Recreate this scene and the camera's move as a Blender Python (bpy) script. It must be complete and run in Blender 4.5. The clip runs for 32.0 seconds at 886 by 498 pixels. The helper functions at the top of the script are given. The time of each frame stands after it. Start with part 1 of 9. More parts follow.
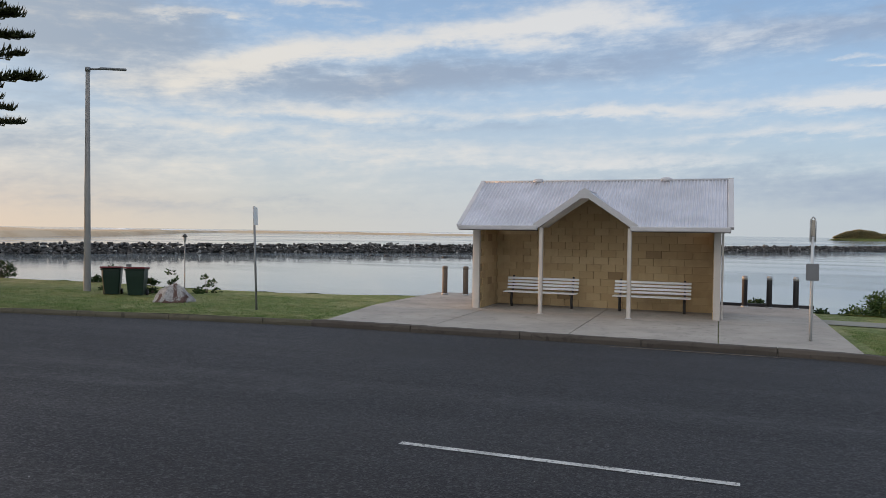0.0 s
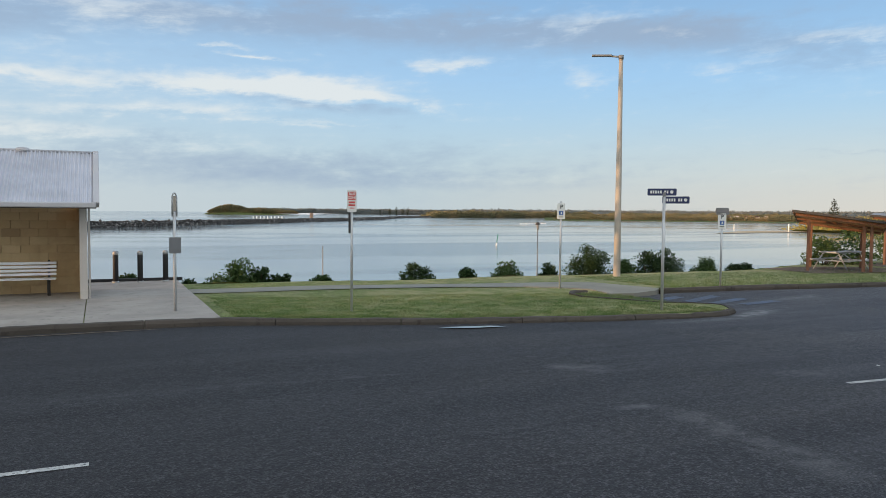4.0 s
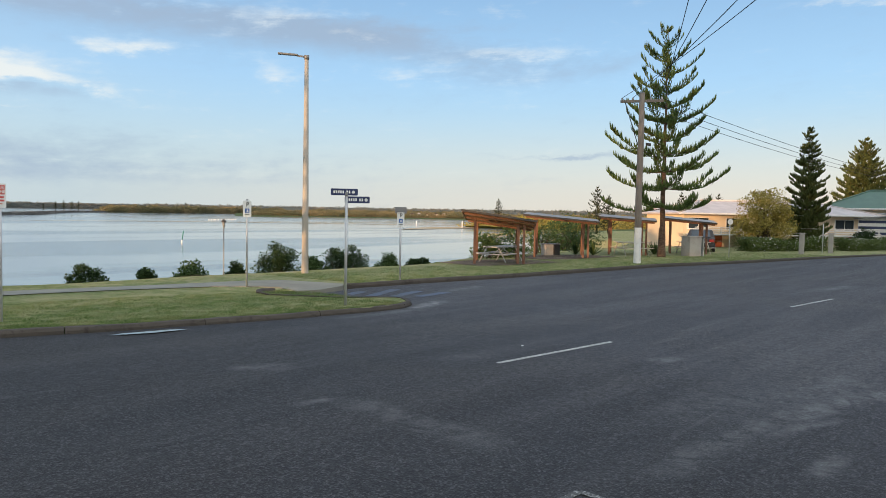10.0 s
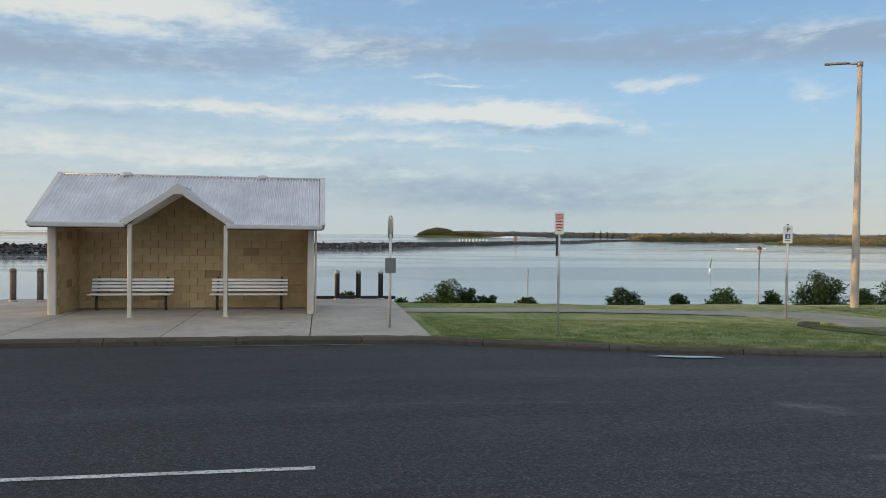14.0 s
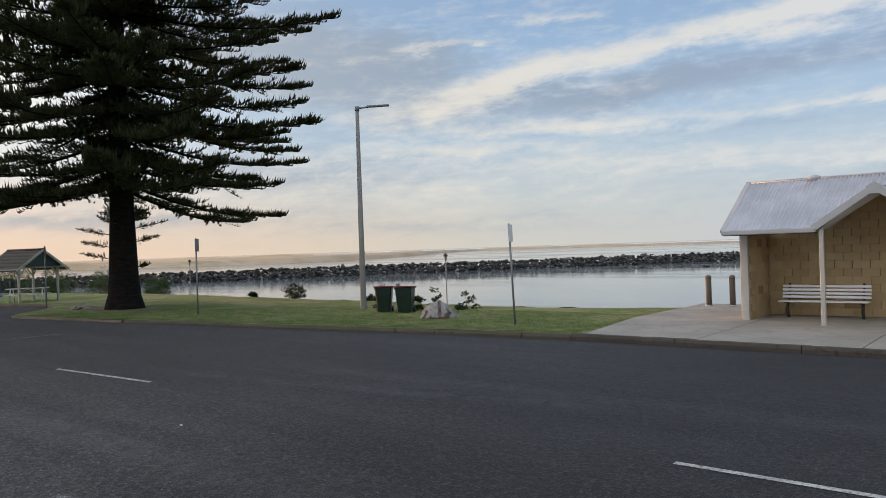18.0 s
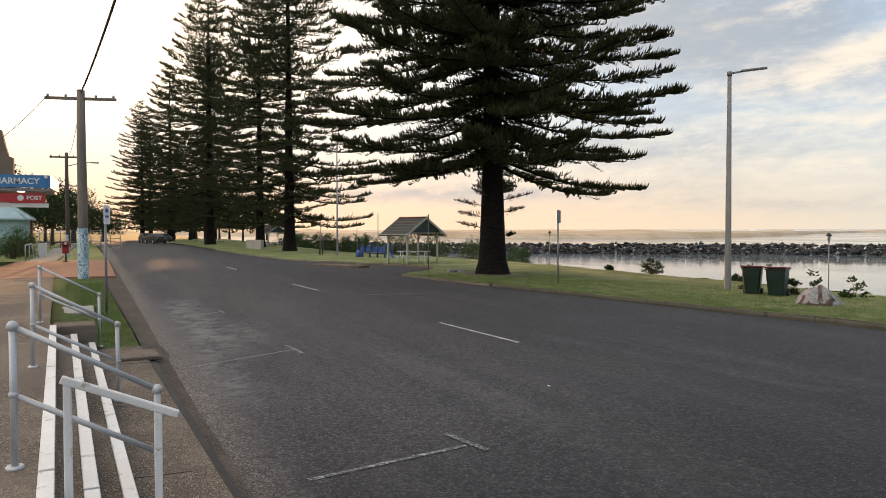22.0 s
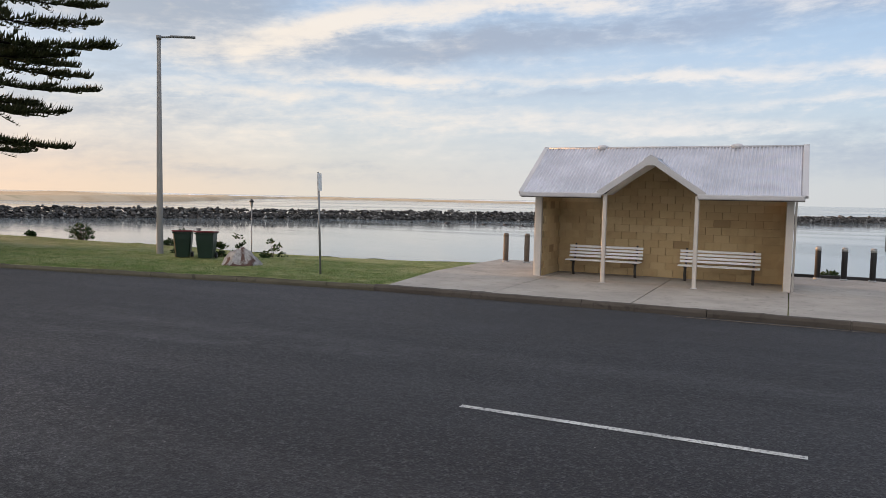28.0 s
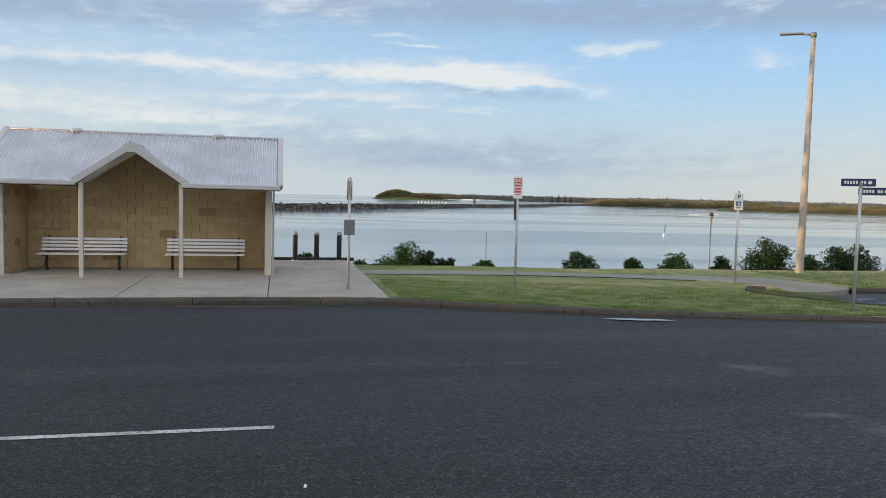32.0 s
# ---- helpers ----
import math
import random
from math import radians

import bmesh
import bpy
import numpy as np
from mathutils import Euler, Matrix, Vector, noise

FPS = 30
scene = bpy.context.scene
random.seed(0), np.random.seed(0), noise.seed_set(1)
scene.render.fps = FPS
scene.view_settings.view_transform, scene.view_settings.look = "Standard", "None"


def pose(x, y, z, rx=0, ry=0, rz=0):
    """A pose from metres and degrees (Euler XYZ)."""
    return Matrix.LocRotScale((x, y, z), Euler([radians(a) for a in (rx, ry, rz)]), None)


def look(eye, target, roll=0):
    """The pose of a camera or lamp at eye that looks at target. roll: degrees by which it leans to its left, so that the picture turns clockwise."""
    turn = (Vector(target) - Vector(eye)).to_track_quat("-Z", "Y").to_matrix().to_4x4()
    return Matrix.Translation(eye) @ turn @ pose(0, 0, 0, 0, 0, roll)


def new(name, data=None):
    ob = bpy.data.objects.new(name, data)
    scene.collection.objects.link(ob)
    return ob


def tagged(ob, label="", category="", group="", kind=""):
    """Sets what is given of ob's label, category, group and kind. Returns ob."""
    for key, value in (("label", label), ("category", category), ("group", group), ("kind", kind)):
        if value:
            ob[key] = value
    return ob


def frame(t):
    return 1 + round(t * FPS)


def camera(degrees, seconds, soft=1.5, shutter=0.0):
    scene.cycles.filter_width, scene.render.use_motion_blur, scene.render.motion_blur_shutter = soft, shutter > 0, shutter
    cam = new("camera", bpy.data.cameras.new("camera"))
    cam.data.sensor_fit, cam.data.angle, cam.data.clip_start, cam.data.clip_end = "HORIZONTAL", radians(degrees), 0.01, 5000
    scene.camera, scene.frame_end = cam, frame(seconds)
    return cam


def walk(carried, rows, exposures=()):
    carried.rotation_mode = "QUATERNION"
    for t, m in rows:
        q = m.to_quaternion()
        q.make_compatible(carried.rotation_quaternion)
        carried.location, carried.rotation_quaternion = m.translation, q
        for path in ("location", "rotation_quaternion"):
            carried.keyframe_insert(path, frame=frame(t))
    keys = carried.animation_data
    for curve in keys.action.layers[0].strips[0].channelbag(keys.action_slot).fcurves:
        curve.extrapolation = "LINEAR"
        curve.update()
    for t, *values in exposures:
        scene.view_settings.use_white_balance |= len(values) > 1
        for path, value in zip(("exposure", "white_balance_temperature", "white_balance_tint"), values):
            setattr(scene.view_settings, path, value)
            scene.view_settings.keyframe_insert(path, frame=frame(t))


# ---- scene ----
cam = camera(62.1, 32.0, soft=0.75)
METRES, EYE, TILT, LEAN, TURN = 1.6, 2.1, 0.0, 0.0, 16.4
PATH = [
    (0, (-0.075, -0.113, 2.016), (-0.776, 1.76, 1.969), 0.8),
    (0.5, (-0.064, -0.089, 2.006), (-0.569, 1.846, 1.949), 1.0),
    (1, (-0.02, -0.09, 2.007), (-0.335, 1.884, 1.935), 0.9),
    (1.5, (0.018, -0.104, 2.002), (-0.094, 1.891, 1.913), 0.8),
    (2, (0.044, -0.109, 2.007), (0.138, 1.887, 1.905), 0.9),
    (2.5, (0.079, -0.115, 2.02), (0.343, 1.864, 1.903), 0.6),
    (3, (0.12, -0.109, 2.024), (0.567, 1.837, 1.912), 0.5),
    (3.5, (0.163, -0.124, 2.022), (0.788, 1.773, 1.922), 0.5),
    (4, (0.221, -0.178, 2.034), (1.069, 1.63, 1.937), 0.5),
    (4.5, (0.241, -0.271, 2.041), (1.336, 1.4, 1.936), 0.3),
    (6.5, (0.245, -0.482, 2.097), (1.929, 0.589, 1.978), 0.1),
    (7, (0.259, -0.506, 2.093), (2.022, 0.431, 1.979), 0.3),
    (7.5, (0.269, -0.523, 2.093), (2.073, 0.333, 1.983), 0.6),
    (8, (0.266, -0.507, 2.09), (2.076, 0.339, 1.986), 0.9),
    (8.5, (0.238, -0.488, 2.09), (2.01, 0.434, 1.99), 1.0),
    (9, (0.248, -0.457, 2.091), (1.941, 0.603, 1.99), 0.9),
    (9.5, (0.238, -0.428, 2.094), (1.832, 0.775, 1.994), 0.9),
    (10, (0.257, -0.382, 2.093), (1.759, 0.935, 1.996), 1.0),
    (10.5, (0.27, -0.308, 2.069), (1.678, 1.109, 1.979), 1.2),
    (11, (0.305, -0.256, 2.053), (1.596, 1.27, 1.969), 1.1),
    (11.5, (0.297, -0.241, 2.06), (1.457, 1.386, 1.978), 1.0),
    (12, (0.255, -0.185, 2.049), (1.273, 1.535, 1.977), 1.0),
    (12.5, (0.253, -0.132, 2.02), (1.121, 1.669, 1.959), 1.0),
    (13, (0.219, -0.079, 2.011), (0.922, 1.793, 1.955), 1.0),
    (13.5, (0.192, -0.079, 2.013), (0.705, 1.853, 1.962), 0.9),
    (15.5, (0.049, -0.063, 2.012), (-0.181, 1.923, 1.989), -0.4),
    (16, (0.012, -0.047, 2.005), (-0.425, 1.904, 2.006), -1.0),
    (16.5, (-0.028, -0.029, 1.987), (-0.7, 1.854, 1.997), -1.9),
    (17, (-0.087, -0.047, 1.992), (-1.038, 1.712, 1.992), -2.6),
    (17.5, (-0.141, -0.092, 1.994), (-1.304, 1.536, 1.986), -2.5),
    (18, (-0.169, -0.123, 2.006), (-1.451, 1.412, 2.004), -1.9),
    (18.5, (-0.18, -0.132, 1.987), (-1.553, 1.323, 1.994), -0.9),
    (19, (-0.213, -0.165, 1.99), (-1.732, 1.137, 1.998), -0.4),
    (19.5, (-0.29, -0.185, 1.976), (-1.95, 0.93, 1.975), -0.6),
    (20, (-0.351, -0.197, 1.963), (-2.116, 0.744, 1.951), -0.8),
    (20.5, (-0.387, -0.214, 1.953), (-2.215, 0.596, 1.93), -0.7),
    (21, (-0.382, -0.217, 1.946), (-2.226, 0.556, 1.911), -0.7),
    (21.5, (-0.374, -0.217, 1.952), (-2.216, 0.561, 1.904), -0.5),
    (22, (-0.377, -0.222, 1.954), (-2.216, 0.563, 1.9), -0.1),
    (22.5, (-0.372, -0.224, 1.954), (-2.207, 0.568, 1.899), 0.2),
    (23, (-0.369, -0.227, 1.955), (-2.199, 0.579, 1.898), 0.3),
    (23.5, (-0.348, -0.228, 1.959), (-2.161, 0.613, 1.896), 0.1),
    (24, (-0.322, -0.209, 1.96), (-2.095, 0.714, 1.889), -0.1),
    (24.5, (-0.309, -0.191, 1.966), (-2.015, 0.85, 1.89), 0.2),
    (25, (-0.26, -0.195, 1.975), (-1.886, 0.967, 1.89), 0.5),
    (25.5, (-0.219, -0.183, 1.984), (-1.735, 1.117, 1.885), 0.5),
    (27.5, (-0.111, -0.17, 2.015), (-1.11, 1.558, 1.885), 1.2),
    (28, (-0.087, -0.123, 1.994), (-0.937, 1.683, 1.856), 1.2),
    (28.5, (-0.067, -0.085, 1.99), (-0.766, 1.784, 1.847), 1.0),
    (29, (-0.043, -0.088, 2.001), (-0.614, 1.823, 1.855), 0.9),
    (29.5, (-0.019, -0.088, 1.999), (-0.464, 1.856, 1.853), 1.0),
    (30, (0.015, -0.085, 2.0), (-0.269, 1.889, 1.853), 1.2),
    (30.5, (0.047, -0.106, 2.011), (-0.039, 1.887, 1.862), 1.1),
    (31, (0.08, -0.132, 2.012), (0.171, 1.86, 1.863), 1.2),
    (31.5, (0.11, -0.147, 2.026), (0.369, 1.831, 1.878), 1.3),
    (32, (0.146, -0.145, 2.029), (0.584, 1.802, 1.889), 1.5),
]
walk(cam, [(t, look(eye, target, roll)) for t, eye, target, roll in PATH], exposures=((0, 0.15, 6450, 9), (1, 0.18, 6400, 7), (2, 0.22, 6450, 4), (3, 0.28, 6450, 3), (4, 0.28, 6300, 4), (7, 0.47, 6450, 4), (9, 0.46, 6450, 4), (12, 0.30, 6450, 3), (16, 0.12, 6500, 4), (18, 0.15, 6480, 8), (19, 0.24, 6900, 9), (21, 0.47, 7300, 11), (23, 0.5, 7400, 11), (25, 0.48, 7300, 12), (28, 0.38, 6850, 12), (30, 0.32, 6550, 10), (32, 0.32, 6400, 6)))

# ---- world, sun ----
SUN_AZ, SUN_EL = radians(178.4), radians(4.0)   # the way to the sun, from +x towards +y
sun_way = Vector((math.cos(SUN_AZ) * math.cos(SUN_EL), math.sin(SUN_AZ) * math.cos(SUN_EL), math.sin(SUN_EL)))
sun_data = bpy.data.lights.new("sun", "SUN")
sun_data.energy, sun_data.angle, sun_data.color = 4.4, radians(0.6), (1.0, 0.56, 0.28)
sun = new("sun", sun_data)
sun.matrix_world = look((0, 0, 60), Vector((0, 0, 60)) - sun_way)


GLOW_WAY = (math.cos(radians(180)), math.sin(radians(180)), 0.10)
# clouds over the bay: bearing from its middle, height, half width, half height, tilt, weight
SUNLIT = ((30, 12.3, 5.0, 1.1, -0.22, 0.85), (18, 14.5, 12, 0.9, -0.13, 0.72), (6, 15.6, 6, 1.5, -0.1, 0.85), (24, 9.0, 10, 0.6, 0.0, 0.62), (37, 10.4, 6, 1.2, -0.1, 0.4), (33, 7.5, 12, 0.7, 0.0, 0.4),
          (18, 6.2, 18, 0.9, 0.0, 0.4), (3, 9.2, 7, 0.5, -0.02, 0.75), (-12, 9.2, 9, 0.7, -0.05, 0.85), (-20, 9.4, 6, 0.75, 0.02, 0.9), (-9, 7.3, 9, 0.5, -0.05, 0.6), (0, 5.4, 9, 0.5, 0.0, 0.5),
          (-26, 8.7, 5, 0.5, 0.16, 0.6), (-20, 6.7, 6, 0.22, 0.05, 0.4), (-14.6, 11.8, 1.5, 0.25, 0.0, 0.6), (-16.4, 11.2, 2.0, 0.2, 0.0, 0.7), (-31, 11.3, 3, 0.55, -0.05, 0.7), (-39.5, 10.3, 3, 0.9, 0.15, 0.45),
          (-41, 14.4, 5, 0.6, 0.0, 0.45), (-46.5, 13.0, 2, 0.4, 0.0, 0.4), (-58, 12.0, 5, 0.55, -0.06, 0.5), (-6, 14.2, 8, 0.9, 0.0, 0.4), (26, 16.8, 5, 0.5, 0.1, 0.4), (34, 15.4, 4, 0.35, -0.08, 0.5),
          (-81, 14.4, 2.5, 0.4, 0.0, 0.5), (-53, 10.6, 5, 0.4, 0.0, 0.35), (42, 4.5, 16, 1.6, 0.0, 0.2))
SHADED = ((21, 11.3, 9, 1.5, -0.08, 1.0), (6, 12.2, 10, 1.2, -0.03, 0.6), (14, 7.9, 12, 0.45, 0.0, 0.3), (-20, 8.1, 7, 0.5, 0.08, 0.5), (-8, 14.0, 14, 1.4, 0.0, 0.5), (-25, 14.0, 12, 1.4, 0.0, 0.6),
          (-40, 13.2, 12, 1.4, 0.0, 0.55), (-50, 12.6, 10, 1.3, 0.1, 0.5), (-62, 10.8, 8, 1.2, -0.1, 0.4), (-14, 3.9, 20, 1.3, 0.0, 0.5), (-24, 2.5, 20, 0.9, 0.0, 0.45), (-63, 4.45, 4, 0.22, 0.0, 0.6), (34, 1.5, 16, 0.6, 0.0, 0.3), (38, 10.5, 9, 2.2, 0.0, 0.45), (42, 14.0, 10, 2.5, 0.0, 0.95), (46, 6.0, 10, 1.8, 0.0, 0.5), (52, 15.5, 12, 3.0, 0.0, 0.7), (60, 2.7, 15, 0.7, 0.0, 0.55))


class Nodes:
    """A short hand for node trees: n('ShaderNodeX', inputs..., prop=value) returns the node."""

    def __init__(self, tree):
        self.tree = tree
        tree.nodes.clear()

    def __call__(self, kind, *ins, named=None):
        node = self.tree.nodes.new(kind)
        for k, v in (named or {}).items():
            self.put(node.inputs[k], v)
        for i, v in enumerate(ins):
            if v is not None:
                self.put(node.inputs[i], v)
        return node

    def put(self, socket, v):
        if isinstance(v, bpy.types.Node):
            v = v.outputs[0]
        if isinstance(v, bpy.types.NodeSocket):
            self.tree.links.new(v, socket)
        else:
            socket.default_value = v

    def math(self, op, a, b=0.0, clamp=False):
        node = self("ShaderNodeMath", a, b)
        node.operation, node.use_clamp = op, clamp
        return node

    def mix(self, f, a, b, blend="MIX"):
        node = self("ShaderNodeMix")
        node.data_type, node.blend_type = "RGBA", blend
        self.put(node.inputs[0], f)
        self.put(node.inputs[6], a)
        self.put(node.inputs[7], b)
        return node.outputs[2]

    def ramp(self, f, *stops, ease="LINEAR"):
        node = self("ShaderNodeValToRGB", f)
        node.color_ramp.interpolation = ease
        while len(node.color_ramp.elements) < len(stops):
            node.color_ramp.elements.new(0.5)
        for el, (at, c) in zip(node.color_ramp.elements, stops):
            el.position = at
            el.color = c if isinstance(c, tuple) and len(c) == 4 else (*c, 1) if isinstance(c, tuple) else (c, c, c, 1)
        return node.outputs[0]

    def smooth(self, f, lo, hi):
        node = self("ShaderNodeMapRange", f, lo, hi, 0.0, 1.0)
        node.interpolation_type = "SMOOTHSTEP"
        return node.outputs[0]

    def noise(self, vec, scale, detail=4.0, rough=0.55, distortion=0.0):
        return self("ShaderNodeTexNoise", vec, named={"Scale": scale, "Detail": detail, "Roughness": rough, "Distortion": distortion}).outputs[0]


def make_world():
    world = bpy.data.worlds.new("world")
    scene.world = world
    world.use_nodes = True
    n = Nodes(world.node_tree)
    way = n("ShaderNodeTexCoord").outputs["Generated"]
    sky = n("ShaderNodeTexSky")
    sky.sky_type, sky.sun_disc = "NISHITA", False
    sky.sun_elevation, sky.sun_rotation = SUN_EL, radians(90) - SUN_AZ
    sky.altitude, sky.air_density, sky.dust_density, sky.ozone_density = 5.0, 1.0, 1.6, 1.6
    sep = n("ShaderNodeSeparateXYZ", way)
    turn = n("ShaderNodeVectorRotate", way, named={"Axis": (0, 0, 1), "Angle": radians(-95)})
    tsep = n("ShaderNodeSeparateXYZ", turn)
    # bearing from the middle of the bay and height above the horizon, in degrees
    az = n.math("MULTIPLY", n.math("ARCTAN2", tsep.outputs[1], tsep.outputs[0]), 57.296)
    el = n.math("MULTIPLY", n.math("ARCSINE", sep.outputs[2]), 57.296)
    dot = n("ShaderNodeVectorMath", way, tuple(GLOW_WAY))
    dot.operation = "DOT_PRODUCT"
    toward = dot.outputs["Value"]

    def field(sx, sy, shift, detail, rough):
        """Streaky noise about zero, longer than it is high."""
        p = n("ShaderNodeCombineXYZ", n.math("MULTIPLY", az, sx), n.math("MULTIPLY", n.math("ADD", el, n.math("MULTIPLY", az, 0.05)), sy), shift)
        return n.math("SUBTRACT", n.noise(p, 1.0, detail, rough, 0.25), 0.5)

    puff, thread = field(0.16, 0.42, 3.0, 8.0, 0.62), field(0.13, 0.95, 7.0, 8.0, 0.66)
    mottle = field(0.55, 1.35, 17.0, 6.0, 0.6)
    # the banks' outlines wander
    az2 = n.math("ADD", az, n.math("MULTIPLY", field(0.12, 0.3, 11.0, 5.0, 0.6), 10.0))
    el2 = n.math("ADD", el, n.math("ADD", n.math("MULTIPLY", puff, 2.8), n.math("MULTIPLY", thread, 0.8)))

    def banks(rows):
        """Long clouds, each at its bearing and height, with soft ends."""
        total = None
        for a, e, wide, high, tilt, weight in rows:
            da = n.math("SUBTRACT", az2, a)
            de = n.math("SUBTRACT", n.math("SUBTRACT", el2, e), n.math("MULTIPLY", da, tilt))
            u, v = n.math("DIVIDE", da, wide), n.math("DIVIDE", de, high)
            q = n.math("ADD", n.math("MULTIPLY", u, u), n.math("MULTIPLY", v, v))
            one = n.math("MULTIPLY", n.math("EXPONENT", n.math("MULTIPLY", q, -1.0)), weight)
            total = one if total is None else n.math("ADD", total, one)
        return total

    veil = n.math("ADD", n.math("MULTIPLY", n.smooth(az, -40.0, 25.0), 0.14), 0.05)
    white = n.math("ADD", n.math("ADD", banks(SUNLIT), veil), n.math("ADD", n.math("ADD", n.math("MULTIPLY", thread, 0.9), n.math("MULTIPLY", mottle, 0.75)), n.math("MULTIPLY", puff, 0.95)))
    white = n.math("MULTIPLY", n.smooth(white, 0.10, 1.05), n.smooth(el, 1.0, 4.0))
    grey = n.math("MULTIPLY", n.smooth(n.math("ADD", banks(SHADED), n.math("ADD", n.math("SUBTRACT", n.math("MULTIPLY", puff, -0.8), n.math("MULTIPLY", mottle, 0.5)), n.math("MULTIPLY", thread, -0.5))), 0.0, 0.95), 0.85)
    near_sun = n.smooth(toward, 0.0, 0.95)
    lit = n.mix(near_sun, (0.69, 0.68, 0.675, 1), (0.77, 0.70, 0.60, 1))
    dark = n.mix(near_sun, (0.285, 0.35, 0.47, 1), (0.30, 0.35, 0.42, 1))
    day = n.ramp(n.math("DIVIDE", el, 60.0, True), (0.0, (0.53, 0.60, 0.64)), (0.05, (0.51, 0.65, 0.745)), (0.17, (0.365, 0.56, 0.82)), (0.30, (0.24, 0.40, 0.66)), (0.75, (0.30, 0.42, 0.66)))
    base = n.mix(0.82, n.mix(1.0, sky, (0.12, 0.12, 0.12, 1), "MULTIPLY"), day)
    base = n.mix(n.math("MULTIPLY", n.smooth(az, -45.0, 15.0), n.math("SUBTRACT", 0.55, n.math("MULTIPLY", n.smooth(el, 8.0, 16.0), 0.35))), base, (0.46, 0.525, 0.595, 1))
    # warm air low over the horizon: strongest about the sun, peach opposite it
    low = n.math("SUBTRACT", 1.0, n.smooth(el, -1.0, 9.0))
    warm = n.ramp(n.math("ADD", n.math("MULTIPLY", toward, 0.5), 0.5), (0.0, (0.70, 0.58, 0.47)), (0.32, (0.44, 0.49, 0.53)), (0.62, (0.53, 0.54, 0.55)), (0.78, (0.60, 0.56, 0.495)), (0.88, (0.72, 0.57, 0.425)), (1.0, (0.94, 0.63, 0.42)))
    base = n.mix(n.math("MULTIPLY", low, 0.82), base, warm)
    both = n.mix(grey, base, dark)
    both = n.mix(n.math("MULTIPLY", white, 0.85), both, lit)
    glow = n.math("POWER", n.math("MAXIMUM", toward, 0.0), 12.0)
    both = n.mix(n.math("MULTIPLY", glow, n.smooth(el, 1.5, 12.0)), both, (1.25, 1.10, 0.90, 1))
    # a bright cloud veil overhead, added unseen to lift the ground's light
    both = n.mix(n.smooth(el, 24.0, 60.0), both, (0.62, 0.68, 0.80, 1))
    # and a broad bright cloud bank behind, unseen, added to light the shelter
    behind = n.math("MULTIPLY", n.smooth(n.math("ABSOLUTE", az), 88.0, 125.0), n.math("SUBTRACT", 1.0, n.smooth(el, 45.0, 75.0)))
    # its high part thins away from the sun, to shade the shelter's side wall
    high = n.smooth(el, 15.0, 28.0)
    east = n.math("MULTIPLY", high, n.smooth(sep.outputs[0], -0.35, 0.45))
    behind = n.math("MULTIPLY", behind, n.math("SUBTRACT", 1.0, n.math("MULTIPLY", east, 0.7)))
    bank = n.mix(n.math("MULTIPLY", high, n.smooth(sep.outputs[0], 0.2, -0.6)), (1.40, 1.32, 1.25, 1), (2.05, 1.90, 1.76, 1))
    # faded towards the horizon to darken the top of the shelter wall
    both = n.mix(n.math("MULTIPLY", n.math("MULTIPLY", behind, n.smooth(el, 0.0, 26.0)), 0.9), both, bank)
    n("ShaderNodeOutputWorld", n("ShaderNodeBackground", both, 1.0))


make_world()

# ---- materials ----
def material(name):
    m = bpy.data.materials.new(name)
    m.use_nodes = True
    return m, Nodes(m.node_tree)


def finish(n, color, rough=0.6, metal=0.0, bump=None, strength=0.3, distance=0.01, spec=0.5, **more):
    b = n("ShaderNodeBsdfPrincipled", named={"Base Color": color, "Roughness": rough, "Metallic": metal, "Specular IOR Level": spec, **more})
    if bump is not None:
        n.put(b.inputs["Normal"], n("ShaderNodeBump", named={"Strength": strength, "Distance": distance, "Height": bump}))
    n("ShaderNodeOutputMaterial", b)


def rgb(c, k=1.0):
    return (c[0] * k, c[1] * k, c[2] * k, 1)


def plain(name, color, rough=0.6, metal=0.0, grain=40.0, vary=0.18, wear=None, stain=1.3, strength=0.15, spec=0.5, island=0.0):
    """Paint, wood, metal or stone: a colour with grain, stains and, where given, a worn colour that shows through."""
    m, n = material(name)
    pos = n("ShaderNodeTexCoord").outputs["Object"]
    fine, broad = n.noise(pos, grain, 5.0), n.noise(pos, stain, 4.0)
    c = n.mix(n.smooth(broad, 0.3, 0.7), rgb(color, 1 - vary), rgb(color, 1 + vary * 0.5))
    c = n.mix(n.math("MULTIPLY", n.smooth(fine, 0.35, 0.75), 0.5), c, rgb(color, 1 - 1.3 * vary))
    if island:
        rnd = n("ShaderNodeNewGeometry").outputs["Random Per Island"]
        c = n.mix(1.0, c, n.ramp(rnd, (0.0, 1 - island), (1.0, 1.0)), "MULTIPLY")
    if wear:
        c = n.mix(n.smooth(n.noise(pos, stain * 6, 6.0, 0.7), 0.58, 0.68), c, rgb(wear))
    r = n.ramp(broad, (0.3, min(1, rough * 0.85)), (0.7, min(1, rough * 1.12)))
    finish(n, c, r, metal, fine, strength, 0.004, spec)
    return m


def timber(name, color, rough=0.6, along=(1, 1, 8), vary=0.35):
    m, n = material(name)
    pos = n("ShaderNodeTexCoord").outputs["Object"]
    rnd = n("ShaderNodeObjectInfo").outputs["Random"]
    s = n("ShaderNodeMapping", pos, (0, 0, 0), (0, 0, 0), tuple(14.0 / a for a in along))
    g = n.noise(s, 2.5, 6.0, 0.6, 0.4)
    c = n.mix(n.smooth(g, 0.3, 0.72), rgb(color, 1 + vary * 0.4), rgb(color, 1 - vary))
    c = n.mix(n.math("MULTIPLY", rnd, 0.35), c, rgb(color, 0.7))
    finish(n, c, rough, 0.0, g, 0.25, 0.004)
    return m


